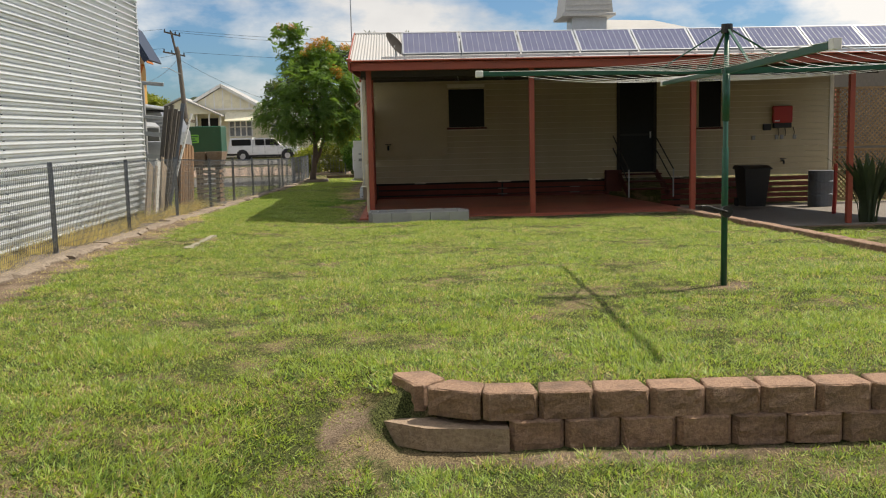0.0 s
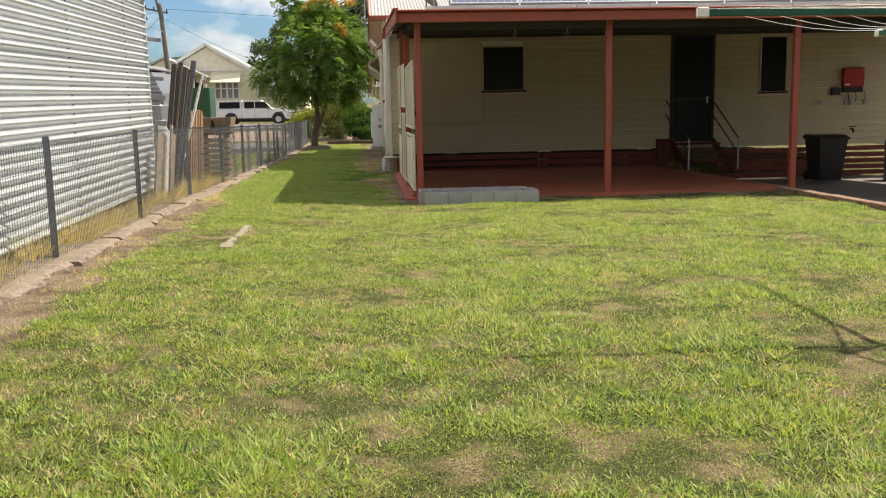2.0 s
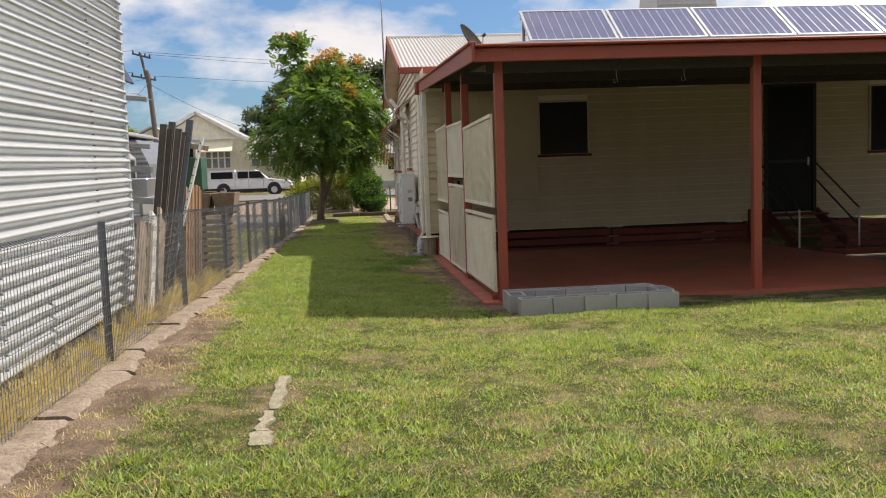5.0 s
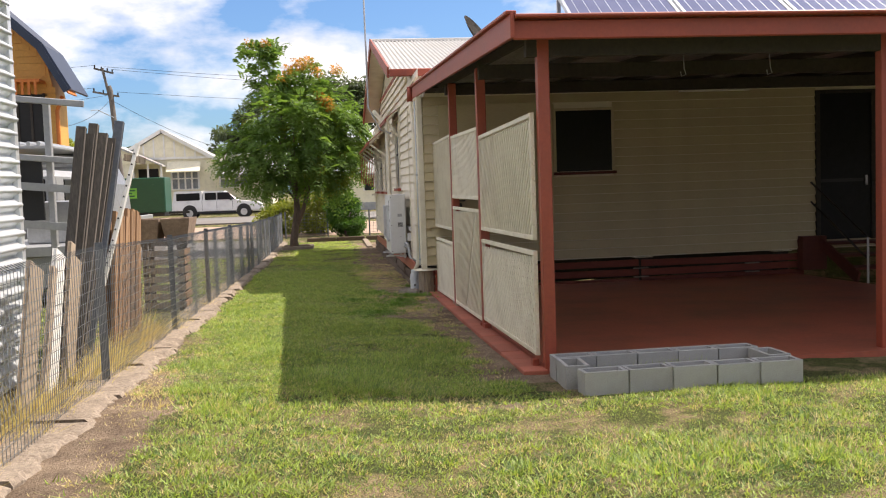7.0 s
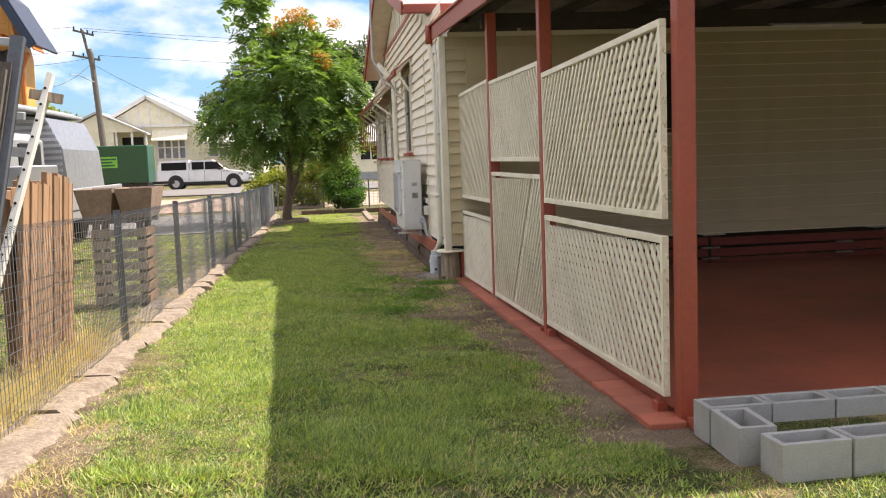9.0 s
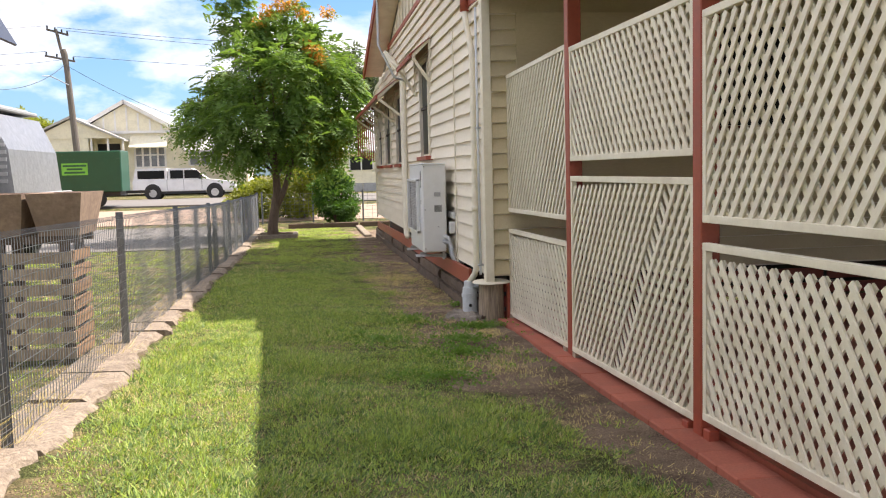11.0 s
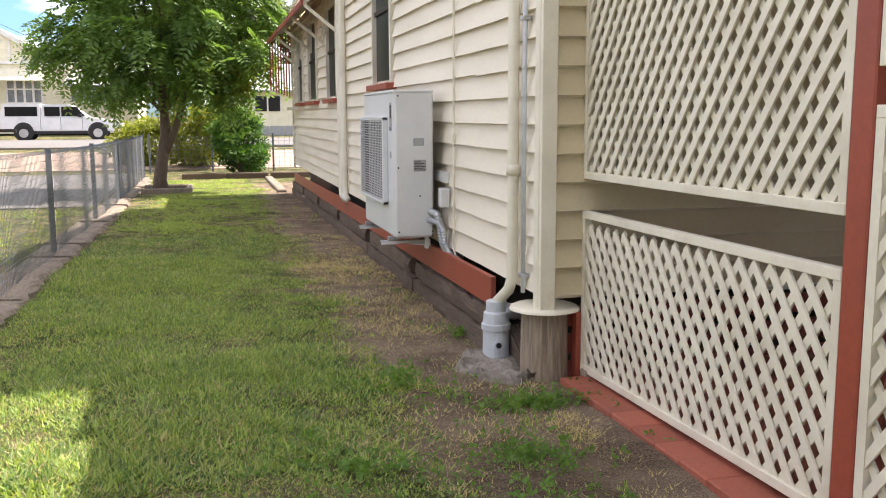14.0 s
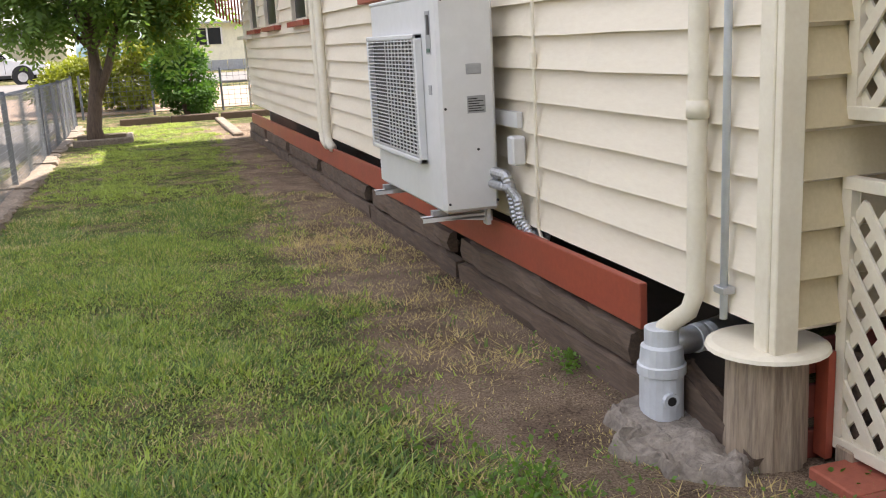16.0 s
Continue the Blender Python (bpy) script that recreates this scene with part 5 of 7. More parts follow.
# strap-leaved plant by the fourth post
def strap_plant(cx, cy, z, n, h, label):
    random.seed(int(cx * 100))
    t = thing("strap_leaf_plant", (cx, cy, z), label, "plant")
    for k in range(n):
        a, lean, hh = random.uniform(0, 6.283), random.uniform(0.08, 0.55), h * random.uniform(0.6, 1.05)
        d = Vector((math.cos(a), math.sin(a), 0))
        s = Vector((-d.y, d.x, 0))
        o = Vector((cx, cy, z)) + d * random.uniform(0, 0.2)
        bm = bmesh.new()
        rows = []
        for i, (f, w) in enumerate(((0, 0.02), (0.35, 0.035), (0.6, 0.06), (0.82, 0.055), (1.0, 0.004))):
            c = o + d * (lean * hh * f * f) + Vector((0, 0, hh * f * (1 - 0.2 * lean * f)))
            rows.append([bm.verts.new(c - s * w), bm.verts.new(c + d * 0.012), bm.verts.new(c + s * w)])
        for p, q in zip(rows, rows[1:]):
            for i in (0, 1):
                bm.faces.new((p[i], p[i + 1], q[i + 1], q[i]))
        part("leaf", bm, "leaf_g", t)


strap_plant(9.6, 18.95, -0.52, 60, 1.45, "clump of grey-green strap leaves beside a red post")
strap_plant(10.3, 18.8, -0.52, 50, 1.5, "tall clump of grey-green strap leaves in gravel")

# ---- on the roof ----
def solar_panel(m, label):
    t = new("solar_panel")
    t.matrix_basis = m
    BASE[t] = Vector((0, 0, 0))
    tagged(t, label, "solar panel", "roof solar panels")
    W, L = 1.235, 0.98
    part("glass_face", box(0.03, 0.03, 0.0, W - 0.03, L - 0.03, 0.032), "solar", t, "blue cells with sky reflection in their colour")
    bm = bmesh.new()
    for a, b, c, d in ((0, 0, W, 0.034), (0, L - 0.034, W, L), (0, 0.034, 0.034, L - 0.034), (W - 0.034, 0.034, W, L - 0.034)):
        bx(bm, a, b, -0.006, c, d, 0.04)
    part("frame", bm, "alu", t, "aluminium frame")
    for k in range(1, 10):
        part("busbar", box(k * W / 10 - 0.003, 0.034, 0.032, k * W / 10 + 0.003, L - 0.034, 0.0335), "alu", t)
    return t


sp = solar_panel(pose(0.1, 20.35, 3.16, 33), "dark blue solar panel tilted on an aluminium rack")
for k in range(1, 10):
    copy_thing(sp, pose(0.1 + k * 1.27, 20.35, 3.16, 33))
sp2 = solar_panel(pose(-0.35, 19.3, 3.01, 5), "dark blue solar panel lying flat on the verandah roof")
for k in range(1, 10):
    copy_thing(sp2, pose(-0.35 + k * 1.27, 19.3, 3.01, 5))
rack = thing("panel_rack", (6, 20.8, 3.0), "aluminium rack holding the tilted panels", "rack")
bm = bmesh.new()
bar(bm, (0.1, 20.38, 3.12), (12.8, 20.38, 3.12), 0.04, 0.04)
part("rail", bm, "alu", rack)
bm = bmesh.new()
bar(bm, (0.1, 21.1, 3.60), (12.8, 21.1, 3.60), 0.04, 0.04)
part("rail", bm, "alu", rack)
for k in range(11):
    x = 0.15 + k * 1.25
    bm = bmesh.new()
    bar(bm, (x, 21.1, 3.60), (x, 21.1, 2.95), 0.04, 0.04, up=(0, 1, 0))
    part("leg", bm, "alu", rack)
    bm = bmesh.new()
    bar(bm, (x, 20.38, 3.12), (x, 20.38, 2.93), 0.04, 0.04, up=(0, 1, 0))
    part("foot", bm, "alu", rack)

cool = thing("evaporative_cooler", (6.6, 33, 4.9), "pale evaporative cooler on the roof", "cooler")
part("duct", box(6.1, 32.5, 4.7, 7.3, 33.5, 5.45, 0.01), "zinc", cool)
bm = bmesh.new()
prism(bm, [(5.78, 5.48), (7.45, 5.48), (7.35, 6.35), (5.88, 6.35)], "y", 32.2, 33.8)
part("cabinet", bm, "roof_iron", cool)
part("tray", box(5.70, 32.1, 5.40, 7.52, 33.9, 5.50, 0.01), "roof_iron", cool)
for k in range(4):
    part("louvre", box(5.85, 32.17, 5.6 + k * 0.17, 7.4, 32.23, 5.68 + k * 0.17), "roof_iron", cool)


def dish(cx, cy, cz, r, turn, label):
    t = thing("satellite_dish", (cx, cy, cz - r), label, "dish")
    bm = bmesh.new()
    n, rings = 20, []
    for i in range(5):
        f = i / 4
        rings.append([bm.verts.new((f * r * math.cos(2 * math.pi * k / n), -0.25 * r * f * f, f * r * 1.08 * math.sin(2 * math.pi * k / n))) for k in range(n)] if i else [bm.verts.new((0, 0, 0))])
    for k in range(n):
        bm.faces.new((rings[0][0], rings[1][k], rings[1][(k + 1) % n]))
    for a, b in zip(rings[1:], rings[2:]):
        for k in range(n):
            bm.faces.new((a[k], b[k], b[(k + 1) % n], a[(k + 1) % n]))
    bmesh.ops.solidify(bm, geom=bm.faces[:], thickness=0.02)
    bmesh.ops.transform(bm, matrix=pose(cx, cy, cz, -35, 0, turn), verts=bm.verts)
    part("reflector", bm, "soffit", t)
    part("mount", tube(bmesh.new(), [(cx, cy, cz), (cx + 0.05, cy + 0.08, cz - 0.1), (cx + 0.05, cy + 0.1, cz - r - 0.52)], 0.025, 8), "zinc", t)
    a = pose(cx, cy, cz, -35, 0, turn)
    part("feed_arm", tube(bmesh.new(), [a @ Vector((0, -0.15 * r, -r * 0.9)), a @ Vector((0, -r * 0.8, -0.2 * r))], 0.012, 6), "zinc", t)
    part("feed_horn", tube(bmesh.new(), [a @ Vector((0, -r * 0.75, -0.2 * r)), a @ Vector((0, -r * 0.95, -0.2 * r))], 0.03, 8), "black", t)


dish(-0.05, 25.7, 3.88, 0.36, 60, "grey satellite dish on the verandah roof")
ant = thing("antenna_pole", (-1.42, 33.6, 3.0), "thin pale antenna mast beside the gable", "antenna")
part("mast", tube(bmesh.new(), [(-0.93, 33.55, 2.85), (-1.2, 33.55, 2.95), (-1.46, 33.6, 3.5), (-1.47, 33.6, 6.6)], 0.022, 8), "zinc", ant)

# ---- hoods over the side windows ----
def window_hood(y0, y1, ztop, zout, out, label):
    t = thing("window_hood", (HX, (y0 + y1) / 2, zout), label, "awning", kind="structure")
    part("sheet", corrugated((HX, y0, ztop), (-out, 0, zout - ztop), (0, y1 - y0, 0), 0.1, 0.02, 4), "red", t, "faded red iron sheet", smooth=True)
    bm = bmesh.new()
    bar(bm, (HX - out + 0.02, y0, zout - 0.02), (HX - out + 0.02, y1, zout - 0.02), 0.03, 0.06)
    part("front_rail", bm, "red", t)
    n = max(2, int((y1 - y0) / 1.6) + 1)
    for k in range(n):
        y = y0 + 0.06 + k * (y1 - y0 - 0.12) / (n - 1)
        bm = bmesh.new()
        bar(bm, (HX - 0.03, y, ztop - 0.04), (HX - out + 0.03, y, zout - 0.04), 0.04, 0.05)
        bar(bm, (HX - 0.03, y, zout - 0.45), (HX - 0.03, y, ztop), 0.045, 0.045, up=(0, 1, 0))
        bar(bm, (HX - 0.04, y, zout - 0.40), (HX - out + 0.06, y, zout - 0.05), 0.035, 0.045)
        part("bracket", bm, "cream_trim", t, "cream timber bracket")
    return t


window_hood(30.6, 32.6, 3.25, 2.98, 0.34, "small red iron hood over the tall window")
hood = window_hood(34.5, 41.7, 3.12, 2.70, 0.55, "long red iron hood over three windows")
bm = bmesh.new()
for k in range(9):
    f = k / 9
    bx(bm, HX - 0.03 - 0.055 * k - 0.03, 41.66, 1.55 + 0.02 * k, HX - 0.03 - 0.055 * k, 41.675, 3.05 - 0.045 * k)
part("end_slats", bm, "red", hood, "striped end slats")
part("sill_ledge", box(HX - 0.16, 40.6, 1.30, HX - 0.02, 41.75, 1.36), "cream_trim", hood)

# ---- street ----
def slope_strip(name, mat_name, pts, x0, x1, label, category):
    bm = bmesh.new()
    prism(bm, [(y, z - 0.3) for y, z in pts[:1]] + pts + [(y, z - 0.3) for y, z in pts[-1:]], "x", x0, x1)
    tagged(part(name, bm, mat_name), label, category, kind="structure")


# ---- house across the street ----
def far_house():
    Y = 80.0
    t = thing("cottage", (-13, Y, 0.1), "cream weatherboard cottage with a battened gable", "house", kind="structure")
    wall = part("wall", box(-19.0, Y, 0.2, -6.6, Y + 8, 4.25), "cream_far", t)
    for k in range(20):
        z = 0.5 + k * 0.19
        part("board_line", box(-19.01, Y - 0.03, z, -6.6, Y + 0.004, z + 0.17), "cream_far", wall)
    bm = bmesh.new()
    prism(bm, [(-17.4, 4.2), (-14.24, 6.0), (-10.7, 4.2)], "y", Y - 0.1, Y + 6)
    part("gable", bm, "cream_far", t, "pale yellow battened gable")
    for k in range(9):
        x = -17.0 + k * 0.72
        top = 6.0 - abs(x + 14.24) * 0.54 - 0.1
        if top > 4.35:
            part("batten", box(x - 0.05, Y - 0.16, 4.25, x + 0.05, Y - 0.09, top), "white", t)
    part("gable_rail", box(-17.4, Y - 0.18, 4.14, -10.6, Y - 0.08, 4.30), "white", t)
    for a, b in (((-14.24, 6.18), (-17.9, 4.1)), ((-14.24, 6.18), (-10.3, 3.95))):
        bm = bmesh.new()
        bar(bm, (a[0], Y - 0.3, a[1]), (b[0], Y - 0.3, b[1]), 0.08, 0.24)
        part("barge_board", bm, "white", t)
        bm = bmesh.new()
        bar(bm, (a[0], Y + 3, a[1] + 0.1), (b[0], Y + 3, b[1] + 0.1), 6.6, 0.06)
        part("roof", bm, "roof_iron", t, "pale iron roof")
    bm = bmesh.new()
    prism(bm, [(-20.0, 3.9), (-17.2, 5.2), (-14.0, 3.7), (-14.0, 3.6), (-17.2, 5.06), (-20.0, 3.78)], "y", Y - 2.0, Y + 2)
    part("porch_roof", bm, "roof_iron", t)
    bm = bmesh.new()
    prism(bm, [(-19.6, 3.8), (-17.2, 5.0), (-14.4, 3.8)], "y", Y - 1.8, Y - 1.7)
    part("porch_gable", bm, "cream_far", t)
    part("porch_wall", box(-19.4, Y - 1.75, 0.2, -16.2, Y, 3.85), "cream_far", t)
    part("porch_opening", box(-16.0, Y - 0.05, 1.0, -14.6, Y - 0.01, 3.5), "dark", t)
    for x in (-16.1, -15.1, -14.2):
        part("porch_post", box(x, Y - 1.7, 0.2, x + 0.12, Y - 1.6, 3.8), "white", t)
    bm = bmesh.new()
    prism(bm, [(Y - 3.5, 2.9), (Y, 3.9), (Y + 4, 4.6), (Y + 4, 4.5), (Y, 3.8), (Y - 3.5, 2.8)], "x", -10.2, -5.4)
    part("side_roof", bm, "roof_iron", t)
    for x0, x1, z0, z1, n in ((-13.7, -11.8, 1.95, 3.25, 4), (-10.3, -8.2, 2.0, 3.05, 3)):
        w = part("window", box(x0, Y - 0.06, z0, x1, Y - 0.02, z1), "curtain_glass", t, "curtained casement windows")
        for k in range(n + 1):
            x = x0 + (x1 - x0) * k / n
            part("mullion", box(x - 0.06, Y - 0.12, z0, x + 0.06, Y - 0.05, z1), "white", w)
        for z in (z0, z1, (z0 * 0.4 + z1 * 0.6)):
            part("rail", box(x0, Y - 0.11, z - 0.04, x1, Y - 0.05, z + 0.04), "white", w)
    bm = bmesh.new()
    prism(bm, [(Y - 0.9, 3.25), (Y, 4.0), (Y, 3.92), (Y - 0.9, 3.17)], "x", -13.95, -11.6)
    part("window_hood", bm, "cream_far", t)


far_house()


def utility():
    Y0, Z = 67.2, 0.10
    t = thing("utility_truck", (-9.1, Y0 + 0.9, Z), "white dual-cab utility with a canopy parked on the street", "car")
    bm = bmesh.new()
    prism(bm, [(-11.7, Z + 0.42), (-11.72, Z + 1.02), (-8.15, Z + 1.04), (-7.75, Z + 1.02), (-6.65, Z + 0.88), (-6.52, Z + 0.7), (-6.5, Z + 0.42)], "y", Y0, Y0 + 1.75)
    bmesh.ops.bevel(bm, geom=[e for e in bm.edges], offset=0.04, segments=2, affect="EDGES")
    part("body", bm, "car_white", t, smooth=False)
    bm = bmesh.new()
    prism(bm, [(-9.95, Z + 1.02), (-9.9, Z + 1.62), (-8.75, Z + 1.63), (-7.95, Z + 1.03)], "y", Y0 + 0.1, Y0 + 1.65)
    part("cab", bm, "car_white", t)
    bm = bmesh.new()
    prism(bm, [(-11.68, Z + 1.02), (-11.55, Z + 1.66), (-9.98, Z + 1.66), (-9.96, Z + 1.02)], "y", Y0 + 0.08, Y0 + 1.67)
    part("canopy", bm, "car_white", t)
    for x0, x1, tip in ((-11.45, -10.1, 0), (-9.80, -9.15, 0), (-9.08, -8.35, 0.28)):
        bm = bmesh.new()
        prism(bm, [(x0, Z + 1.10), (x1 + tip, Z + 1.10), (x1 - tip * 0.3, Z + 1.52), (x0, Z + 1.52)], "y", Y0 + 0.06, Y0 + 0.11)
        part("window", bm, "dark", t, "dark glass")
    for x in (-10.7, -7.55):
        w = part("wheel", tube(bmesh.new(), [(x, Y0 - 0.02, Z + 0.34), (x, Y0 + 0.2, Z + 0.34)], 0.36, 20), "tyre", t)
        part("rim", tube(bmesh.new(), [(x, Y0 - 0.03, Z + 0.34), (x, Y0 + 0.0, Z + 0.34)], 0.2, 16), "alu", w)
        part("wheel", tube(bmesh.new(), [(x, Y0 + 1.55, Z + 0.34), (x, Y0 + 1.77, Z + 0.34)], 0.36, 20), "tyre", t)
        part("wheel_arch", tube(bmesh.new(), [(x, Y0 - 0.012, Z + 0.40), (x, Y0 + 0.05, Z + 0.40)], 0.43, 20), "black", t)
    for x in (-9.97, -9.12, -8.2):
        part("door_seam", box(x - 0.008, Y0 - 0.006, Z + 0.5, x + 0.008, Y0 + 0.004, Z + 1.04), "black", t)
    part("mirror", box(-8.35, Y0 - 0.12, Z + 1.05, -8.2, Y0 + 0.04, Z + 1.2, 0.02), "black", t)
    part("bumper", box(-6.6, Y0 + 0.05, Z + 0.4, -6.42, Y0 + 1.7, Z + 0.62, 0.03), "grey_panel", t)
    part("headlight", box(-6.66, Y0 - 0.004, Z + 0.66, -6.5, Y0 + 0.3, Z + 0.8, 0.02), "alu", t)
    part("sill_shadow", box(-10.3, Y0 + 0.03, Z + 0.30, -8.0, Y0 + 0.1, Z + 0.43), "black", t)


utility()


def box_trailer():
    t = thing("box_trailer", (-11.9, 58.7, 0.0), "dark green box trailer with a bright green sign", "trailer")
    Y = 58.0
    part("body", box(-13.25, Y, 0.72, -10.5, Y + 1.8, 2.45, 0.03), "green", t)
    for k in range(9):
        part("rib", box(-13.2, Y - 0.02, 0.85 + k * 0.18, -10.55, Y + 0.01, 0.92 + k * 0.18), "green", t)
    s = part("sign", box(-12.9, Y - 0.035, 1.45, -11.85, Y - 0.021, 1.95), "leaf_o", t, "bright green sign board")
    s.data.materials[0] = M["sign_green"]
    for k, (a, b) in enumerate(((0.1, 0.9), (0.2, 0.8), (0.05, 0.95))):
        part("text_bar", box(-12.9 + a * 1.05, Y - 0.04, 1.52 + 0.14 * k, -12.9 + b * 1.05, Y - 0.0355, 1.60 + 0.14 * k), "green", s)
    for x in (-12.2, -11.5):
        part("wheel", tube(bmesh.new(), [(x, Y - 0.05, 0.42), (x, Y + 0.15, 0.42)], 0.33, 16), "tyre", t)
    part("drawbar", box(-10.5, Y + 0.8, 0.62, -9.5, Y + 0.95, 0.74), "black", t)
    part("chassis", box(-13.1, Y + 0.1, 0.55, -10.6, Y + 1.7, 0.72), "black", t)


M["sign_green"] = mat("lime_sign", (0.16, 0.50, 0.06), (0.15, 0.46, 0.06), 0.5, bump=0)
box_trailer()


def power_pole():
    t = thing("power_pole", (-16.3, 76, 0.1), "leaning timber power pole with cross arms", "power pole")
    part("pole", tube(bmesh.new(), [(-16.2, 76, 0), (-16.75, 76, 8.7), (-16.85, 76, 9.0)], [0.22, 0.16, 0.15], 12), "dark_timber", t)
    part("extension", tube(bmesh.new(), [(-16.7, 76, 7.6), (-17.2, 76, 10.2)], 0.09, 8), "dark_timber", t)
    for p, q in (((-17.75, 76, 10.2), (-16.5, 76, 9.85)), ((-17.9, 76, 8.65), (-16.2, 76, 8.3))):
        bm = bmesh.new()
        bar(bm, p, q, 0.1, 0.12)
        part("cross_arm", bm, "dark_timber", t)
        for f in (0.05, 0.4, 0.7, 0.95):
            c = Vector(p).lerp(Vector(q), f)
            part("insulator", tube(bmesh.new(), [c + Vector((0, 0, 0.05)), c + Vector((0, 0, 0.24))], 0.05, 8), "black", t)
    part("lamp_arm", tube(bmesh.new(), [(-16.6, 75.8, 6.9), (-17.3, 74.5, 7.3), (-17.6, 74, 7.25)], 0.03, 6), "zinc", t)
    for k, (p, q, sag) in enumerate((((-17.7, 76, 10.4), (-60, 74, 11.5), 1.2), ((-16.5, 76, 10.1), (60, 82, 10.6), 2.2), ((-17.1, 76, 10.3), (60, 83, 11.3), 2.0),
                                     ((-17.8, 76, 8.9), (-60, 75, 9.6), 1.0), ((-16.3, 76, 8.6), (60, 81, 9.4), 1.8), ((-16.6, 76, 8.0), (-9.5, 81.5, 4.6), 0.3), ((-16.7, 76, 8.2), (-14.6, 50, 4.6), 0.8), ((-17.0, 76, 8.4), (-24, 46, 6.0), 0.8))):
        pts = [Vector(p).lerp(Vector(q), i / 14) - Vector((0, 0, sag * 4 * (i / 14) * (1 - i / 14))) for i in range(15)]
        part("power_line", tube(bmesh.new(), pts, 0.014, 4), "black", t)


power_pole()


def dish_house():
    Y = 75.0
    t = thing("small_house", (1.5, Y, 0.1), "cream house with a pale hipped iron roof", "house", kind="structure")
    part("wall", box(-0.95, Y, 0.6, 9, Y + 7, 2.6), "cream_far", t)
    bm = bmesh.new()
    a = [bm.verts.new(c) for c in ((-1.4, Y - 0.5, 2.55), (9.5, Y - 0.5, 2.55), (9.5, Y + 7.5, 2.55), (-1.4, Y + 7.5, 2.55), (1.6, Y + 3.2, 4.2), (6.5, Y + 3.2, 4.2))]
    for f in ((0, 1, 5, 4), (1, 2, 5), (2, 3, 4, 5), (3, 0, 4), (0, 3, 2, 1)):
        bm.faces.new([a[i] for i in f])
    part("roof", bm, "roof_iron", t)
    part("gutter", box(-1.42, Y - 0.6, 2.48, 9.5, Y - 0.48, 2.58), "grey_panel", t)
    w = part("window", box(-0.1, Y - 0.04, 1.43, 1.35, Y - 0.01, 2.26), "dark", t)
    for x in (-0.1, 0.62, 1.35):
        part("mullion", box(x - 0.04, Y - 0.07, 1.40, x + 0.04, Y - 0.04, 2.3), "white", w)
    for k in range(12):
        part("base_cladding", box(-0.95 + k * 0.83, Y - 0.03, 0.1, -0.95 + k * 0.83 + 0.8, Y + 0.05, 0.62), "grey_panel", t)


dish_house()
dish(-0.2, 76.4, 3.75, 0.5, 50, "white satellite dish on the far roof")


# ---- next door ----
def orange_house():
    Y = 34.5
    t = thing("orange_house", (-11, Y, 0), "orange weatherboard house with a navy roof edge", "house", kind="structure")
    wall = part("wall", box(-15.5, Y, -0.4, -9.0, Y + 1.0, 4.0), "orange", t)
    for k in range(28):
        z = -0.2 + k * 0.16
        part("board", box(-15.5, Y - 0.02 - 0.004 * (k % 2), z, -8.98, Y, z + 0.15), "orange", wall)
    bm = bmesh.new()
    prism(bm, [(-15.5, 4.0), (-15.2, 5.0), (-12.2, 7.85), (-9.18, 5.0), (-9.0, 4.0)], "y", Y, Y + 1.0)
    part("gable", bm, "orange", t)
    for k in range(21):
        z = 4.05 + k * 0.16
        hw = min(3.02, (7.85 - z - 0.16) * 1.06)
        part("board", box(-12.2 - hw, Y - 0.02, z, -12.2 + hw, Y, z + 0.15), "orange", wall)
    for pts in (((-8.5, 4.04), (-9.07, 5.08), (-12.2, 8.0)), ((-15.9, 4.04), (-15.3, 5.08), (-12.2, 8.0))):
        for p, q in zip(pts, pts[1:]):
            bm = bmesh.new()
            bar(bm, (p[0], Y - 0.75, p[1] + 0.06), (q[0], Y - 0.75, q[1] + 0.06), 0.06, 0.20)
            part("barge_board", bm, "navy", t, "navy barge board")
            bm = bmesh.new()
            bar(bm, (p[0], Y - 0.35, p[1]), (q[0], Y - 0.35, q[1]), 0.75, 0.03)
            part("soffit", bm, "orange_deep", t, "deep orange soffit")
            bm = bmesh.new()
            bar(bm, (p[0], Y + 0.15, p[1] + 0.1), (q[0], Y + 0.15, q[1] + 0.1), 1.9, 0.05)
            part("roof", bm, "navy", t)
    w = part("window", box(-9.85, Y - 0.05, 2.9, -9.25, Y - 0.02, 4.1), "dark", t, "dark window")
    for x in (-9.87, -9.55, -9.25):
        part("frame", box(x - 0.03, Y - 0.08, 2.88, x + 0.03, Y - 0.03, 4.12), "soffit", w)
    part("hood", box(-10.4, Y - 0.5, 4.35, -9.2, Y, 4.42), "orange_deep", t)
    for k in range(8):
        part("hood_slat", box(-10.38 + k * 0.15, Y - 0.5, 4.05, -10.32 + k * 0.15, Y - 0.46, 4.35), "orange_deep", t)
    part("corner_pipe", tube(bmesh.new(), [(-8.75, Y - 0.3, 4.0), (-8.95, Y - 0.08, 3.7), (-8.95, Y - 0.08, 0)], 0.05, 8), "orange_deep", t)


orange_house()
oh = bpy.data.objects["orange_house"]
oh.location = Vector((-2.5, 10.7, 1.59)) + (oh.location - Vector((-2.5, 10.7, 1.59))) * 1.42
oh.scale = (1.42, 1.42, 1.42)


M["tread"] = mat("tread_plate", (0.42, 0.43, 0.45), (0.30, 0.31, 0.33), 0.35, 0.6, fine=9, coarse=2, bump=0.5, relief=0.02)


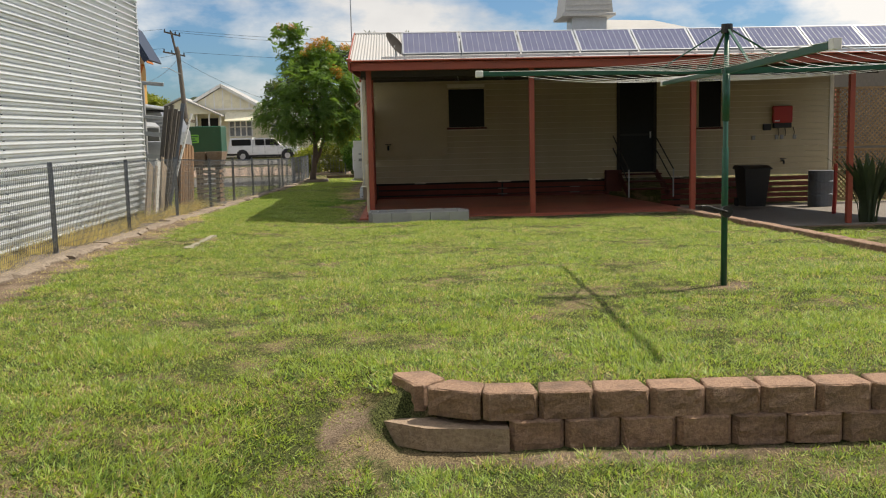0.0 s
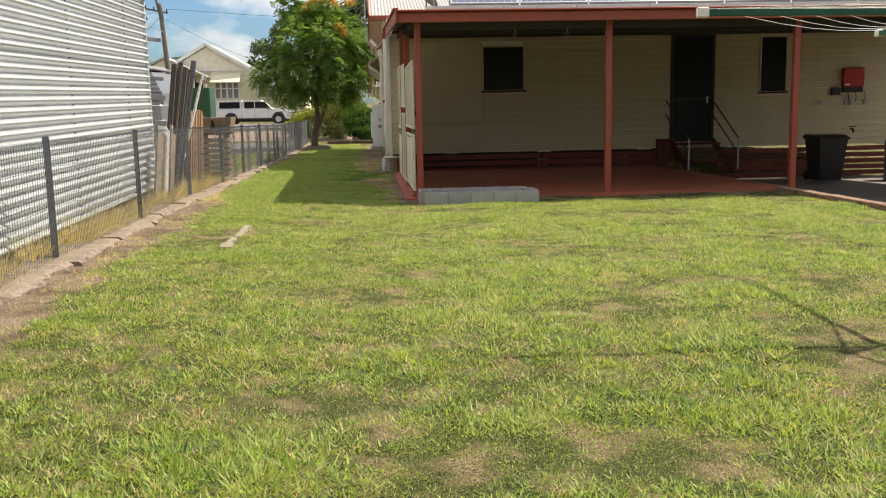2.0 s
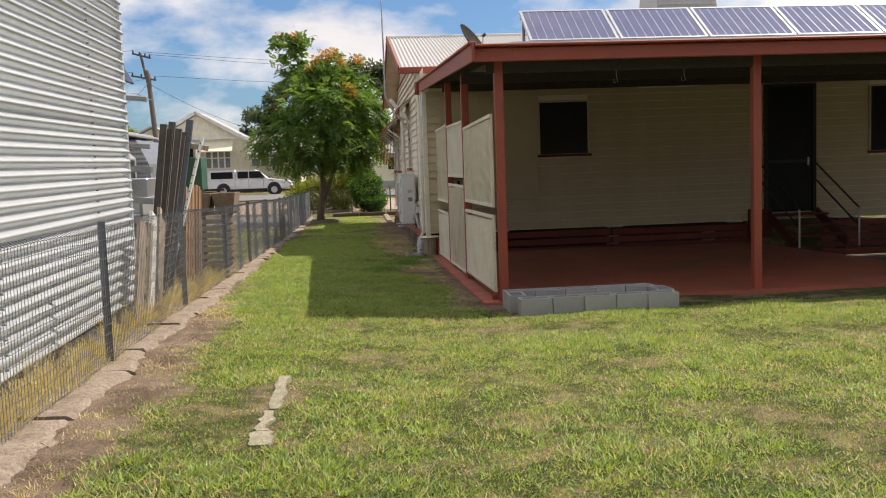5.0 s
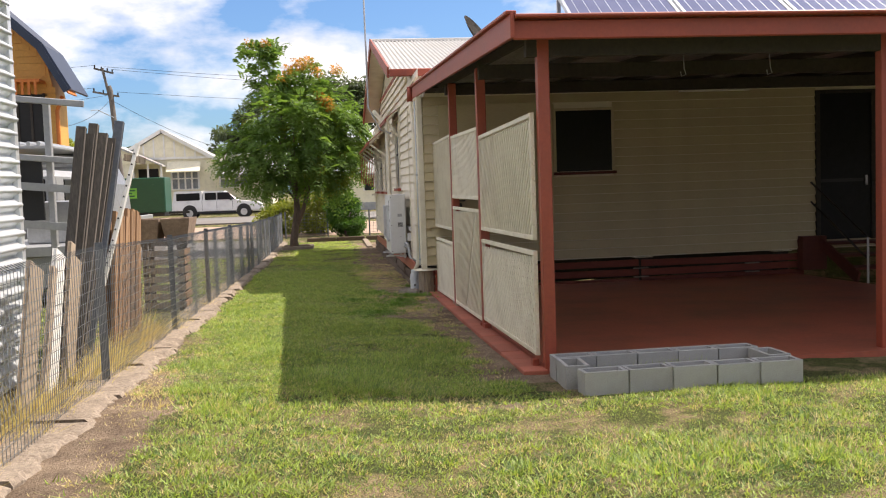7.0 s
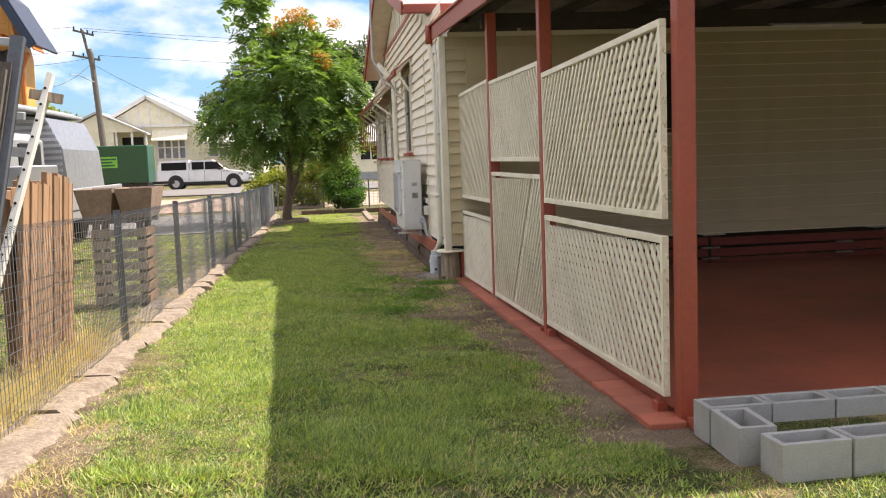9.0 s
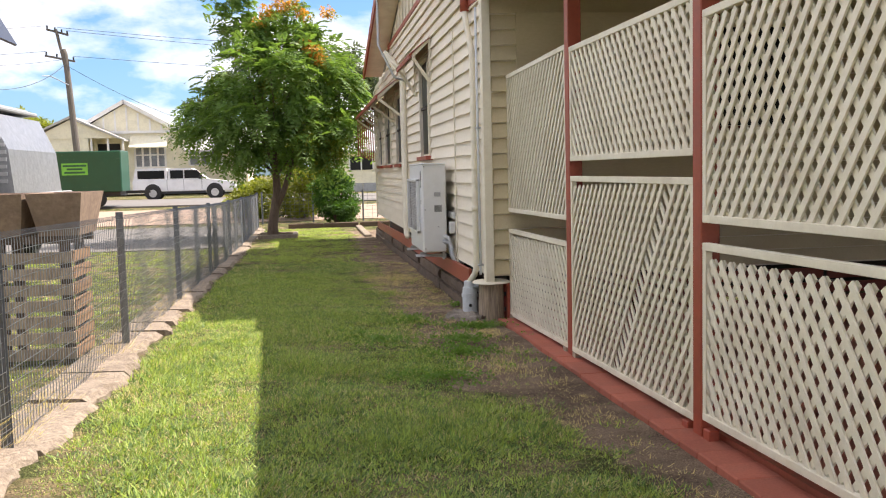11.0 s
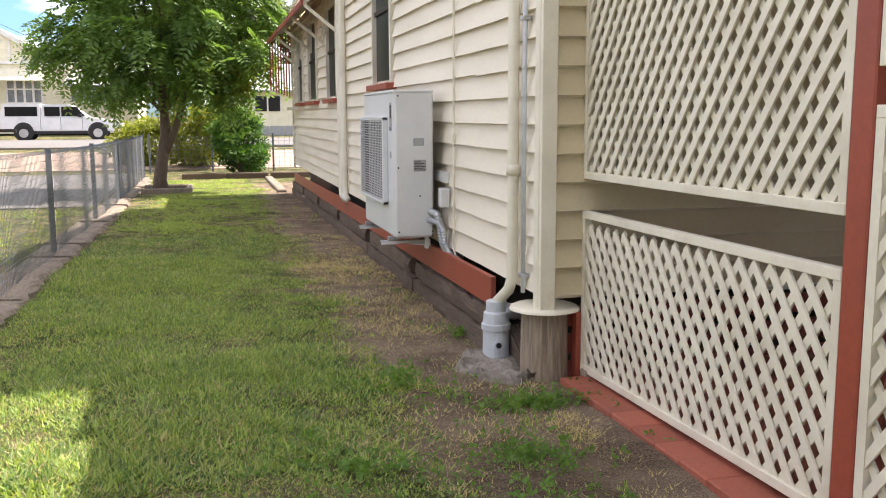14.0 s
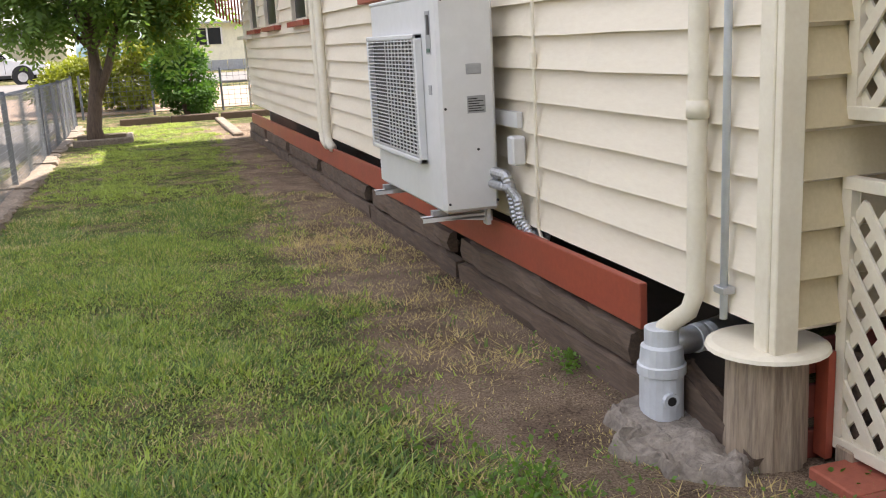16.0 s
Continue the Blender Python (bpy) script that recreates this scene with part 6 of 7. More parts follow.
def tray_truck():
    t = thing("tray_truck", (-7.6, 30, -0.2), "grey work truck with a pipe rack and ribbed canopy", "truck")
    Y = 26.0
    for z in (3.0, 2.1, 1.65, 1.05):
        bm = bmesh.new()
        bar(bm, (-9.2, Y + (2.1 - z) * 0.1, z + 0.3), (-6.25, Y, z), 0.07, 0.10, 0.01)
        part("rack_rail", bm, "grey_panel", t)
    for x in (-8.6, -6.85):
        part("rack_post", box(x - 0.05, Y + 0.08, 0.3, x + 0.05, Y + 0.18, 3.05, 0.01), "grey_panel", t)
    part("headboard", box(-9.2, Y + 0.2, 1.2, -7.0, Y + 0.25, 2.2), "black", t, "dark mesh screen")
    part("tray", box(-9.2, Y + 0.1, 0.62, -6.5, 32.5, 0.78, 0.01), "grey_panel", t)
    part("tray_side", box(-6.55, Y + 0.1, 0.78, -6.48, 32.5, 1.12, 0.01), "grey_panel", t)
    part("tool_box", box(-8.7, Y + 0.3, 0.1, -6.7, 28.2, 0.62, 0.02), "grey_panel", t)
    part("checker_box", box(-7.6, 27.2, 0.78, -6.6, 28.6, 1.5, 0.02), "alu", t)
    bm = bmesh.new()
    prism(bm, [(-10.2, 0.9), (-10.2, 2.3), (-9.8, 2.72), (-8.78, 2.62), (-8.45, 1.9), (-8.36, 0.9)], "y", 36.0, 39.5)
    part("canopy", bm, "tread", t, "tread-plate canopy")
    for k in range(10):
        z = 1.25 + k * 0.14
        part("canopy_rib", box(-10.0, 35.95, z, -8.48 - 0.45 * max(0, z - 1.9), 36.01, z + 0.07), "alu", t)
    part("cab", box(-10.2, 32.6, 0.5, -8.6, 35.2, 2.2, 0.15), "grey_panel", t)
    part("cab_window", box(-8.61, 33.3, 1.4, -8.58, 34.8, 2.0, 0.02), "dark", t)
    part("windscreen", box(-10.0, 32.57, 1.35, -8.8, 32.60, 2.0, 0.02), "dark", t)
    part("roof_rack", box(-10.2, 33.0, 2.70, -8.75, 39.3, 2.78, 0.02), "grey_panel", t)
    for k in range(5):
        part("pipe", tube(bmesh.new(), [(-9.9 + 0.22 * k, 33, 2.82), (-9.9 + 0.22 * k, 39.4, 2.82)], 0.05, 8), "zinc", t)
    for y in (27.0, 34.0, 38.2):
        for x in (-9.9, -8.75):
            part("wheel", tube(bmesh.new(), [(x - 0.12, y, 0.12), (x + 0.12, y, 0.12)], 0.42, 18), "tyre", t)
    part("chassis", box(-9.0, Y + 0.3, 0.3, -8.3, 39.4, 0.9), "black", t)


tray_truck()

# stacked lengths leaning behind the fence
random.seed(21)
for k in range(7):
    bx0 = -4.86 + 0.022 * k + random.uniform(-0.02, 0.02)
    y0 = 19.0 + 0.05 * k
    top = Vector((bx0 + 0.20 + 0.02 * k, y0 + 0.45, random.uniform(1.95, 2.25) + (0.25 if k == 6 else 0)))
    steel = k == 6
    bm = bmesh.new()
    bar(bm, (bx0, y0, 0.0), top, 0.075, 0.05, 0.004, up=(0, 1, 0))
    st = part("timber_length", bm, "post" if steel else "dark_timber", base=(bx0, y0, 0))
    st.name = "steel_purlin" if steel else "timber_length"
    tagged(st, "galvanised steel channel leaning behind the fence" if steel else "grey weathered timber length leaning behind the fence", "channel" if steel else "timber", "leaning lengths")
strut = thing("steel_strut", (-4.75, 20.0, 0), "pale perforated steel strut leaning with the timber", "strut")
bm = bmesh.new()
bar(bm, (-4.78, 19.4, 0.0), (-4.30, 20.0, 2.02), 0.035, 0.075, up=(0, 1, 0))
body = part("strut_body", bm, "white", strut)
for k in range(14):
    c = Vector((-4.78, 19.4, 0.0)).lerp(Vector((-4.30, 20.0, 2.02)), 0.3 + k * 0.05)
    part("hole", tube(bmesh.new(), [c + Vector((0.0, -0.041, 0.012)), c + Vector((0.0, -0.036, 0.012))], 0.009, 8), "black", body)
bm = bmesh.new()
bar(bm, (-4.42, 19.93, 1.90), (-4.24, 20.0, 1.86), 0.05, 0.06)
part("cross_piece", bm, "grey_wood", strut)
for k in range(9):
    y = 20.35 + k * 0.135
    bm = bmesh.new()
    bar(bm, (-4.66 + 0.01 * (k % 3), y - 0.25, -0.05), (-4.62 + 0.012 * (k % 2), y, 1.36 + random.uniform(-0.05, 0.03)), 0.035, 0.13, 0.004, up=(0, 1, 0))
    tagged(part("timber_paling", bm, "brown_wood", base=(-4.65, y, 0)), "brown timber paling stacked upright behind the fence", "timber", "palings")
for k in range(8):
    y = 20.3 + k * 0.13
    tagged(part("timber_paling", box(-4.80, y, -0.05, -4.73, y + 0.12, 1.32 + random.uniform(-0.06, 0.04), 0.004), "brown_wood", base=(-4.76, y, 0)), "brown timber paling stacked upright behind the fence", "timber", "palings")
for k, (y, w, h, m_) in enumerate(((17.6, 0.30, 1.05, "grey_wood"), (18.1, 0.10, 1.0, "grey_wood"), (18.35, 0.24, 1.1, "white"), (18.8, 0.12, 1.15, "grey_wood"), (19.0, 0.2, 1.0, "grey_wood"))):
    bm = bmesh.new()
    bar(bm, (-4.62 - 0.02 * k, y - 0.35, 0.0), (-4.60 - 0.02 * k, y + 0.05, h), w, 0.03, 0.003, up=(1, 0, 0))
    tagged(part("leaning_board", bm, m_, base=(-4.6, y, 0)), "weathered loose board leaning inside the fence", "board", "loose boards")

trough = thing("timber_crate", (-4.9, 24.8, -0.15), "weathered slatted timber crate carrying a brown double tub", "crate")
for k in range(7):
    z = -0.1 + k * 0.125
    part("side_slat", box(-4.64, 24.52, z, -4.61, 25.08, z + 0.085), "brown_wood", trough)
    part("end_slat", box(-5.2, 24.49, z, -4.62, 24.52, z + 0.085), "grey_wood", trough)
for x in (-5.2, -4.72):
    for y in (24.53, 25.0):
        part("corner_post", box(x, y, -0.15, x + 0.07, y + 0.07, 0.80), "sleeper", trough)
for x0, x1 in ((-5.34, -4.93), (-4.91, -4.50)):
    bm = bmesh.new()
    cx, cy = (x0 + x1) / 2, 24.80
    loops = []
    for f, z, i in ((0.72, 0.86, 0), (1.0, 1.19, 0), (0.90, 1.19, 0), (0.62, 0.90, 0)):
        loops.append([bm.verts.new((cx + sx * f * (x1 - x0) / 2, cy + sy * f * 0.40, z)) for sx, sy in ((-1, -1), (1, -1), (1, 1), (-1, 1))])
    for p, q in zip(loops, loops[1:]):
        for i in range(4):
            bm.faces.new((p[i], p[(i + 1) % 4], q[(i + 1) % 4], q[i]))
    bm.faces.new(loops[0]), bm.faces.new(loops[-1])
    part("tub", bm, "tub_brown", trough, "brown tapered open tub")
for y in (24.56, 25.0):
    part("tub_bearer", box(-5.3, y - 0.03, 0.80, -4.56, y + 0.03, 0.862), "sleeper", trough)

# front garden edging, and the ring at the tree
ge = thing("garden_edging", (-2, 47, -0.45), "timber and concrete edging along the front bed", "edging", kind="structure")
for x0, x1 in ((-3.4, -2.3), (-2.28, -1.2), (-1.15, 0.2)):
    part("edge_log", box(x0, 46.6, -0.5, x1, 46.75, -0.28, 0.02), "sleeper", ge)
part("path_edge", box(-1.3, 42.0, -0.5, -1.1, 46.6, -0.38, 0.02), "concrete", ge)
for x0, y0, x1, y1 in ((-4.1, 41.85, -3.1, 41.98), (-3.2, 41.98, -3.08, 43.1), (-4.1, 43.0, -3.2, 43.12)):
    part("ring_block", box(x0, y0, -0.55, x1, y1, -0.30, 0.02), "concrete", ge)
pad = thing("concrete_strip", (-3, 14, 0), "narrow broken concrete strip set in the lawn", "concrete", kind="structure")
for y0, y1, x0, w in ((12.72, 13.0, -3.0, 0.12), (13.04, 13.5, -2.99, 0.08), (13.54, 14.5, -2.97, 0.09)):
    bm = bmesh.new()
    n = 7
    edge = [(x0 + random.uniform(-0.02, 0.02), y0 + (y1 - y0) * k / n) for k in range(n + 1)] + [(x0 + w + random.uniform(-0.03, 0.02), y1 - (y1 - y0) * k / n) for k in range(n + 1)]
    prism(bm, edge, "z", -0.1, ground_z(-3, (y0 + y1) / 2) + 0.014)
    part("concrete_piece", bm, "strip_concrete", pad)
slope_strip("verge", "red_dirt", [(49.8, -0.33), (51, -0.29), (56.3, -0.05)], -300, 300, "pinkish gravel verge beside the street", "verge")
slope_strip("road", "asphalt", [(58.4, 0.06), (62, 0.14), (67.6, 0.14)], -300, 300, "grey sealed street with worn surface", "road")

stake = part("red_stake", tube(bmesh.new(), [(10.25, 21.8, -0.6), (10.27, 21.8, -0.1), (10.27, 21.8, 0.6)], [0.05, 0.045, 0.04], 10), "red_plastic", base=(10.25, 21.8, -0.6))
tagged(stake, "bright red plastic tube standing on the gravel", "tube")


# ---- trees and shrubs ----
def leaf_cloud(name, centres, count, size, material, parent, droop=0.5, seed=1, aspect=0.4, kindstuff=True):
    """Many small leaflets set in sprays about the centres (x, y, z, r)."""
    rng = np.random.default_rng(seed)
    c = np.array(centres)
    weight = c[:, 3] ** 2
    pick = rng.choice(len(c), count, p=weight / weight.sum())
    d = rng.normal(size=(count, 3))
    d /= np.linalg.norm(d, axis=1)[:, None]
    rad = rng.random(count) ** 0.45
    p = c[pick, :3] + d * (c[pick, 3] * rad)[:, None] * np.array([1, 1, 0.75])
    a = d + rng.normal(size=(count, 3)) * 0.6
    a[:, 2] -= droop
    a /= np.linalg.norm(a, axis=1)[:, None]
    s = np.cross(a, rng.normal(size=(count, 3)) * 0.5 + np.array([0, 0, 1]))
    s /= np.linalg.norm(s, axis=1)[:, None] + 1e-9
    n = np.cross(s, a)
    ln = size * rng.uniform(0.6, 1.3, count)[:, None]
    w = ln * aspect
    v = np.stack([p, p + a * ln * 0.5 + s * w * 0.5 + n * ln * 0.06, p + a * ln - n * ln * 0.1, p + a * ln * 0.5 - s * w * 0.5 + n * ln * 0.06], 1).reshape(-1, 3)
    off = np.array(BASE[parent])
    me = bpy.data.meshes.new(name)
    me.vertices.add(len(v))
    me.vertices.foreach_set("co", (v - off).astype(np.float32).ravel())
    me.loops.add(count * 4)
    me.loops.foreach_set("vertex_index", np.arange(count * 4, dtype=np.int32))
    me.polygons.add(count)
    me.polygons.foreach_set("loop_start", np.arange(count, dtype=np.int32) * 4)
    me.update(calc_edges=True)
    me.materials.append(M[material])
    ob = new(name, me)
    ob.parent = parent
    BASE[ob] = BASE[parent]
    return ob


def frond_cloud(name, sprays, fronds, length, leaflet, material, parent, seed):
    """Feathery compound leaves: each frond a drooping rib set with pairs of leaflets."""
    rng = np.random.default_rng(seed)
    c = np.array(sprays)
    pick = rng.choice(len(c), fronds)
    mid = c[:, :3].mean(0)
    o = c[pick, :3] + rng.normal(size=(fronds, 3)) * (c[pick, 3] * 0.45)[:, None]
    a = o - mid
    a /= np.linalg.norm(a, axis=1)[:, None] + 1e-9
    a = a * 0.8 + rng.normal(size=(fronds, 3)) * 0.55
    a[:, 2] -= 0.1
    a /= np.linalg.norm(a, axis=1)[:, None]
    s = np.cross(a, np.array([0, 0, 1.0]) + rng.normal(size=(fronds, 3)) * 0.25)
    s /= np.linalg.norm(s, axis=1)[:, None] + 1e-9
    ln = length * rng.uniform(0.65, 1.25, fronds)
    quads = []
    pairs = 7
    for i in range(pairs):
        f = (i + 0.7) / pairs
        p = o + a * (ln * f)[:, None]
        p[:, 2] -= 0.45 * ln * f * f
        size = (leaflet * (1.15 - 0.5 * abs(f - 0.45)) * rng.uniform(0.8, 1.2, fronds))[:, None]
        for side in (-1, 1):
            d = s * side + a * 0.45
            d[:, 2] -= 0.25
            d /= np.linalg.norm(d, axis=1)[:, None]
            w = np.cross(d, np.cross(a, s) + rng.normal(size=(fronds, 3)) * 0.3)
            w /= np.linalg.norm(w, axis=1)[:, None] + 1e-9
            quads.append(np.stack([p, p + d * size * 0.5 + w * size * 0.2, p + d * size, p + d * size * 0.5 - w * size * 0.2], 1))
    v = np.concatenate(quads).reshape(-1, 3)
    n = len(v) // 4
    me = bpy.data.meshes.new(name)
    me.vertices.add(len(v))
    me.vertices.foreach_set("co", (v - np.array(BASE[parent])).astype(np.float32).ravel())
    me.loops.add(n * 4)
    me.loops.foreach_set("vertex_index", np.arange(n * 4, dtype=np.int32))
    me.polygons.add(n)
    me.polygons.foreach_set("loop_start", np.arange(n, dtype=np.int32) * 4)
    me.update(calc_edges=True)
    me.materials.append(M[material])
    ob = new(name, me)
    ob.parent = parent
    BASE[ob] = BASE[parent]
    return ob


def limbs(t, base, tips, r0, mat_name="bark", fork=0.4):
    random.seed(3)
    for k, tip in enumerate(tips):
        b, tip = Vector(base), Vector(tip)
        mid = b.lerp(tip, 0.5) + Vector((random.uniform(-0.25, 0.25), random.uniform(-0.25, 0.25), 0.25))
        pts = [b, b.lerp(mid, 0.5) + Vector((0, 0, 0.08)), mid, mid.lerp(tip, 0.5) + Vector((0, 0, 0.06)), tip]
        part("limb", tube(bmesh.new(), pts, [r0, r0 * 0.75, r0 * 0.5, r0 * 0.3, r0 * 0.1], 7), mat_name, t, smooth=True)


def yard_tree():
    X, Y, Z = -3.72, 42.5, -0.45
    t = thing("rain_tree", (X, Y, Z), "small leafy tree with orange and yellow seed sprays beside the fence", "tree")
    part("trunk", tube(bmesh.new(), [(X, Y, Z - 0.05), (X - 0.02, Y, Z + 0.3), (X + 0.06, Y, Z + 0.8), (X + 0.14, Y, Z + 1.25), (X + 0.12, Y, Z + 1.9)], [0.19, 0.14, 0.125, 0.12, 0.08], 12), "bark", t, smooth=True)
    part("trunk_fork", tube(bmesh.new(), [(X + 0.08, Y, Z + 0.8), (X + 0.36, Y - 0.1, Z + 1.4), (X + 0.62, Y - 0.2, Z + 2.2)], [0.09, 0.075, 0.05], 10), "bark", t, smooth=True)
    cl = [(-4.55, 42.3, 4.9, 0.62), (-4.75, 42.5, 5.6, 0.55), (-4.4, 42.4, 6.0, 0.40), (-4.95, 42.2, 6.1, 0.30), (-3.9, 42.2, 4.7, 0.75), (-3.2, 42.6, 5.0, 0.75), (-2.6, 42.4, 4.9, 0.6),
          (-2.2, 42.5, 4.2, 0.62), (-2.0, 42.5, 3.4, 0.6), (-2.7, 42.0, 3.9, 0.85), (-3.5, 41.7, 3.9, 0.95), (-4.4, 41.9, 4.0, 0.9), (-5.1, 42.3, 3.5, 0.7), (-5.4, 42.3, 2.7, 0.72),
          (-5.85, 42.4, 2.55, 0.5), (-4.7, 41.8, 2.9, 0.9), (-3.8, 41.5, 2.9, 0.9), (-2.9, 41.8, 2.9, 0.85), (-2.3, 42.2, 2.5, 0.65), (-5.0, 42.1, 2.0, 0.5), (-4.3, 41.9, 2.05, 0.45),
          (-3.1, 43.2, 4.2, 0.9), (-4.2, 43.3, 3.6, 0.95), (-2.6, 43.2, 3.0, 0.8), (-2.5, 42.0, 1.75, 0.5), (-3.2, 41.8, 2.1, 0.5)]
    cl = [(x + 0.22, y, z, r) for x, y, z, r in cl]
    limbs(t, (X + 0.12, Y, Z + 1.7), [c[:3] for c in cl[::2]], 0.05)
    random.seed(8)
    sprays = []
    for x, y, z, r in cl:
        for k in range(int(30 * r)):
            d = Vector((random.gauss(0, 1), random.gauss(0, 1), random.gauss(0, 0.8))).normalized() * r * random.uniform(0.55, 1.1)
            sprays.append((x + d.x, y + d.y, z + d.z * 0.8, random.uniform(0.13, 0.3)))
    frond_cloud("crown", sprays, 2500, 0.46, 0.15, "leaf", t, 2)
    leaf_cloud("pale_foliage", [s for s in sprays if s[0] > -3.0 and s[2] < 2.3][:60] + sprays[::23], 3500, 0.10, "leaf_y", t, 0.7, 3)
    pods = [(-3.3, 41.6, 5.65, 0.28), (-3.0, 41.9, 5.75, 0.25), (-2.75, 41.8, 5.4, 0.2), (-2.5, 41.5, 4.45, 0.24), (-2.35, 41.4, 4.2, 0.2), (-2.7, 41.5, 4.65, 0.16), (-3.7, 41.8, 5.5, 0.2), (-2.1, 42, 5.5, 0.2), (-4.9, 42, 6.42, 0.16), (-4.35, 42, 6.38, 0.16), (-3.9, 41.8, 5.2, 0.18)]
    leaf_cloud("seed_sprays", pods, 1500, 0.075, "leaf_o", t, 0.3, 5, 0.7)
    leaf_cloud("yellow_sprays", [(x + 0.12, y, z - 0.1, r) for x, y, z, r in pods], 900, 0.075, "leaf_y", t, 0.3, 6, 0.7)


yard_tree()


def shrub(name, cx, cy, z, rx, h, count, size, material, label, seed):
    t = thing(name, (cx, cy, z), label, "shrub")
    random.seed(seed)
    cl = []
    for k in range(60):
        a, f = random.uniform(0, 6.283), random.random()
        hh = h * (0.12 + 0.78 * f)
        rr = rx * 0.75 * math.sqrt(max(0.05, 1 - (2 * f - 0.85) ** 2 * 0.8)) * random.uniform(0.5, 1.05)
        cl.append((cx + rr * math.cos(a), cy + rr * math.sin(a), z + hh, random.uniform(0.16, 0.32) * rx))
    for k in range(7):
        c = cl[k * 7]
        part("stem", tube(bmesh.new(), [(cx, cy, z - 0.05), (cx + (c[0] - cx) * 0.4, cy + (c[1] - cy) * 0.4, z + (c[2] - z) * 0.6), c[:3]], [0.03, 0.02, 0.006], 6), "bark", t)
    leaf_cloud("foliage", cl, count, size, material, t, 0.0, seed, 0.55)


shrub("round_shrub", -1.85, 47.6, -0.45, 0.95, 1.95, 12000, 0.095, "leaf_b", "dense round dark green shrub in the front bed", 31)
shrub("yellow_shrub", -3.0, 50.6, -0.4, 1.3, 2.9, 9000, 0.13, "leaf_y", "tall yellow-green shrub behind the tree", 32)
shrub("yellow_shrub", -4.6, 51.5, -0.4, 1.2, 1.5, 5000, 0.13, "leaf_y", "low yellow-green shrub by the street", 33)


def big_tree(cx, cy, z, blobs, count, size, material, label, seed, trunk=0.3):
    t = thing("gum_tree", (cx, cy, z), label, "tree")
    top = max(b[2] for b in blobs)
    part("trunk", tube(bmesh.new(), [(cx, cy, z - 0.1), (cx + 0.2, cy, z + top * 0.3), (cx, cy, z + top * 0.6)], [trunk, trunk * 0.75, trunk * 0.4], 10), "bark", t, smooth=True)
    limbs(t, (cx + 0.1, cy, z + top * 0.35), [(b[0], b[1], b[2]) for b in blobs[:8]], trunk * 0.4)
    random.seed(seed)
    sp = []
    for x, y, zz, r in blobs:
        for k in range(26):
            d = Vector((random.gauss(0, 1), random.gauss(0, 1), random.gauss(0, 1))).normalized() * r * random.uniform(0.4, 1.05)
            sp.append((x + d.x, y + d.y, zz + d.z * 0.8, r * random.uniform(0.14, 0.34)))
    leaf_cloud("crown", sp, count, size, material, t, 0.6, seed)


big_tree(-3.5, 97, 0, [(-11.0, 96, 5.8, 2.6), (-8.0, 96, 8.4, 2.6), (-4.5, 97, 9.6, 2.6), (-1.5, 97, 10.4, 2.5), (1.2, 97, 9.8, 2.3), (3.6, 97, 8.2, 2.4), (-6.5, 95, 4.0, 2.4), (-2.5, 95, 6.5, 3.0), (0.5, 95, 5.0, 2.5), (-10.2, 97, 3.2, 1.8), (3.3, 96, 4.5, 2.0)], 30000, 0.42, "leaf_g", "large grey-green gum tree beyond the street", 41, 0.5)
big_tree(-30, 110, 0, [(-31, 110, 5.2, 2.6), (-28.5, 110, 6.2, 2.4), (-26.5, 110, 5.2, 2.0), (-33, 110, 4.2, 2.0)], 9000, 0.4, "leaf_y", "bushy yellow-green tree far down the street", 42)
big_tree(14, 92, 0, [(12, 92, 5.0, 2.6), (15, 92, 6.0, 2.6), (18, 93, 5, 2.4), (10, 93, 3.5, 2)], 9000, 0.4, "leaf_g", "grey-green tree beyond the street", 43)


def palm(cx, cy, z, h):
    t = thing("palm_tree", (cx, cy, z), "grey-green palm far behind the roofs", "palm")
    part("trunk", tube(bmesh.new(), [(cx, cy, z), (cx + 0.1, cy, z + h)], [0.25, 0.18], 8), "bark", t)
    random.seed(5)
    for k in range(18):
        a, up = k * 2.4, random.uniform(0.2, 1.0)
        d = Vector((math.cos(a), math.sin(a), 0))
        s = Vector((-d.y, d.x, 0))
        bm = bmesh.new()
        prev = None
        for i in range(7):
            f = i / 6
            c = Vector((cx, cy, z + h)) + d * 2.0 * f + Vector((0, 0, 1.6 * up * f - 2.2 * f * f))
            w = 0.32 * math.sin(math.pi * min(1, f + 0.12)) + 0.01
            row = [bm.verts.new(c - s * w - Vector((0, 0, w * 0.6))), bm.verts.new(c), bm.verts.new(c + s * w - Vector((0, 0, w * 0.6)))]
            if prev:
                for j in (0, 1):
                    bm.faces.new((prev[j], prev[j + 1], row[j + 1], row[j]))
            prev = row
        part("frond", bm, "leaf_g", t)


palm(-23.5, 118, 0, 7.0)
palm(-21.0, 120, 0, 7.8)


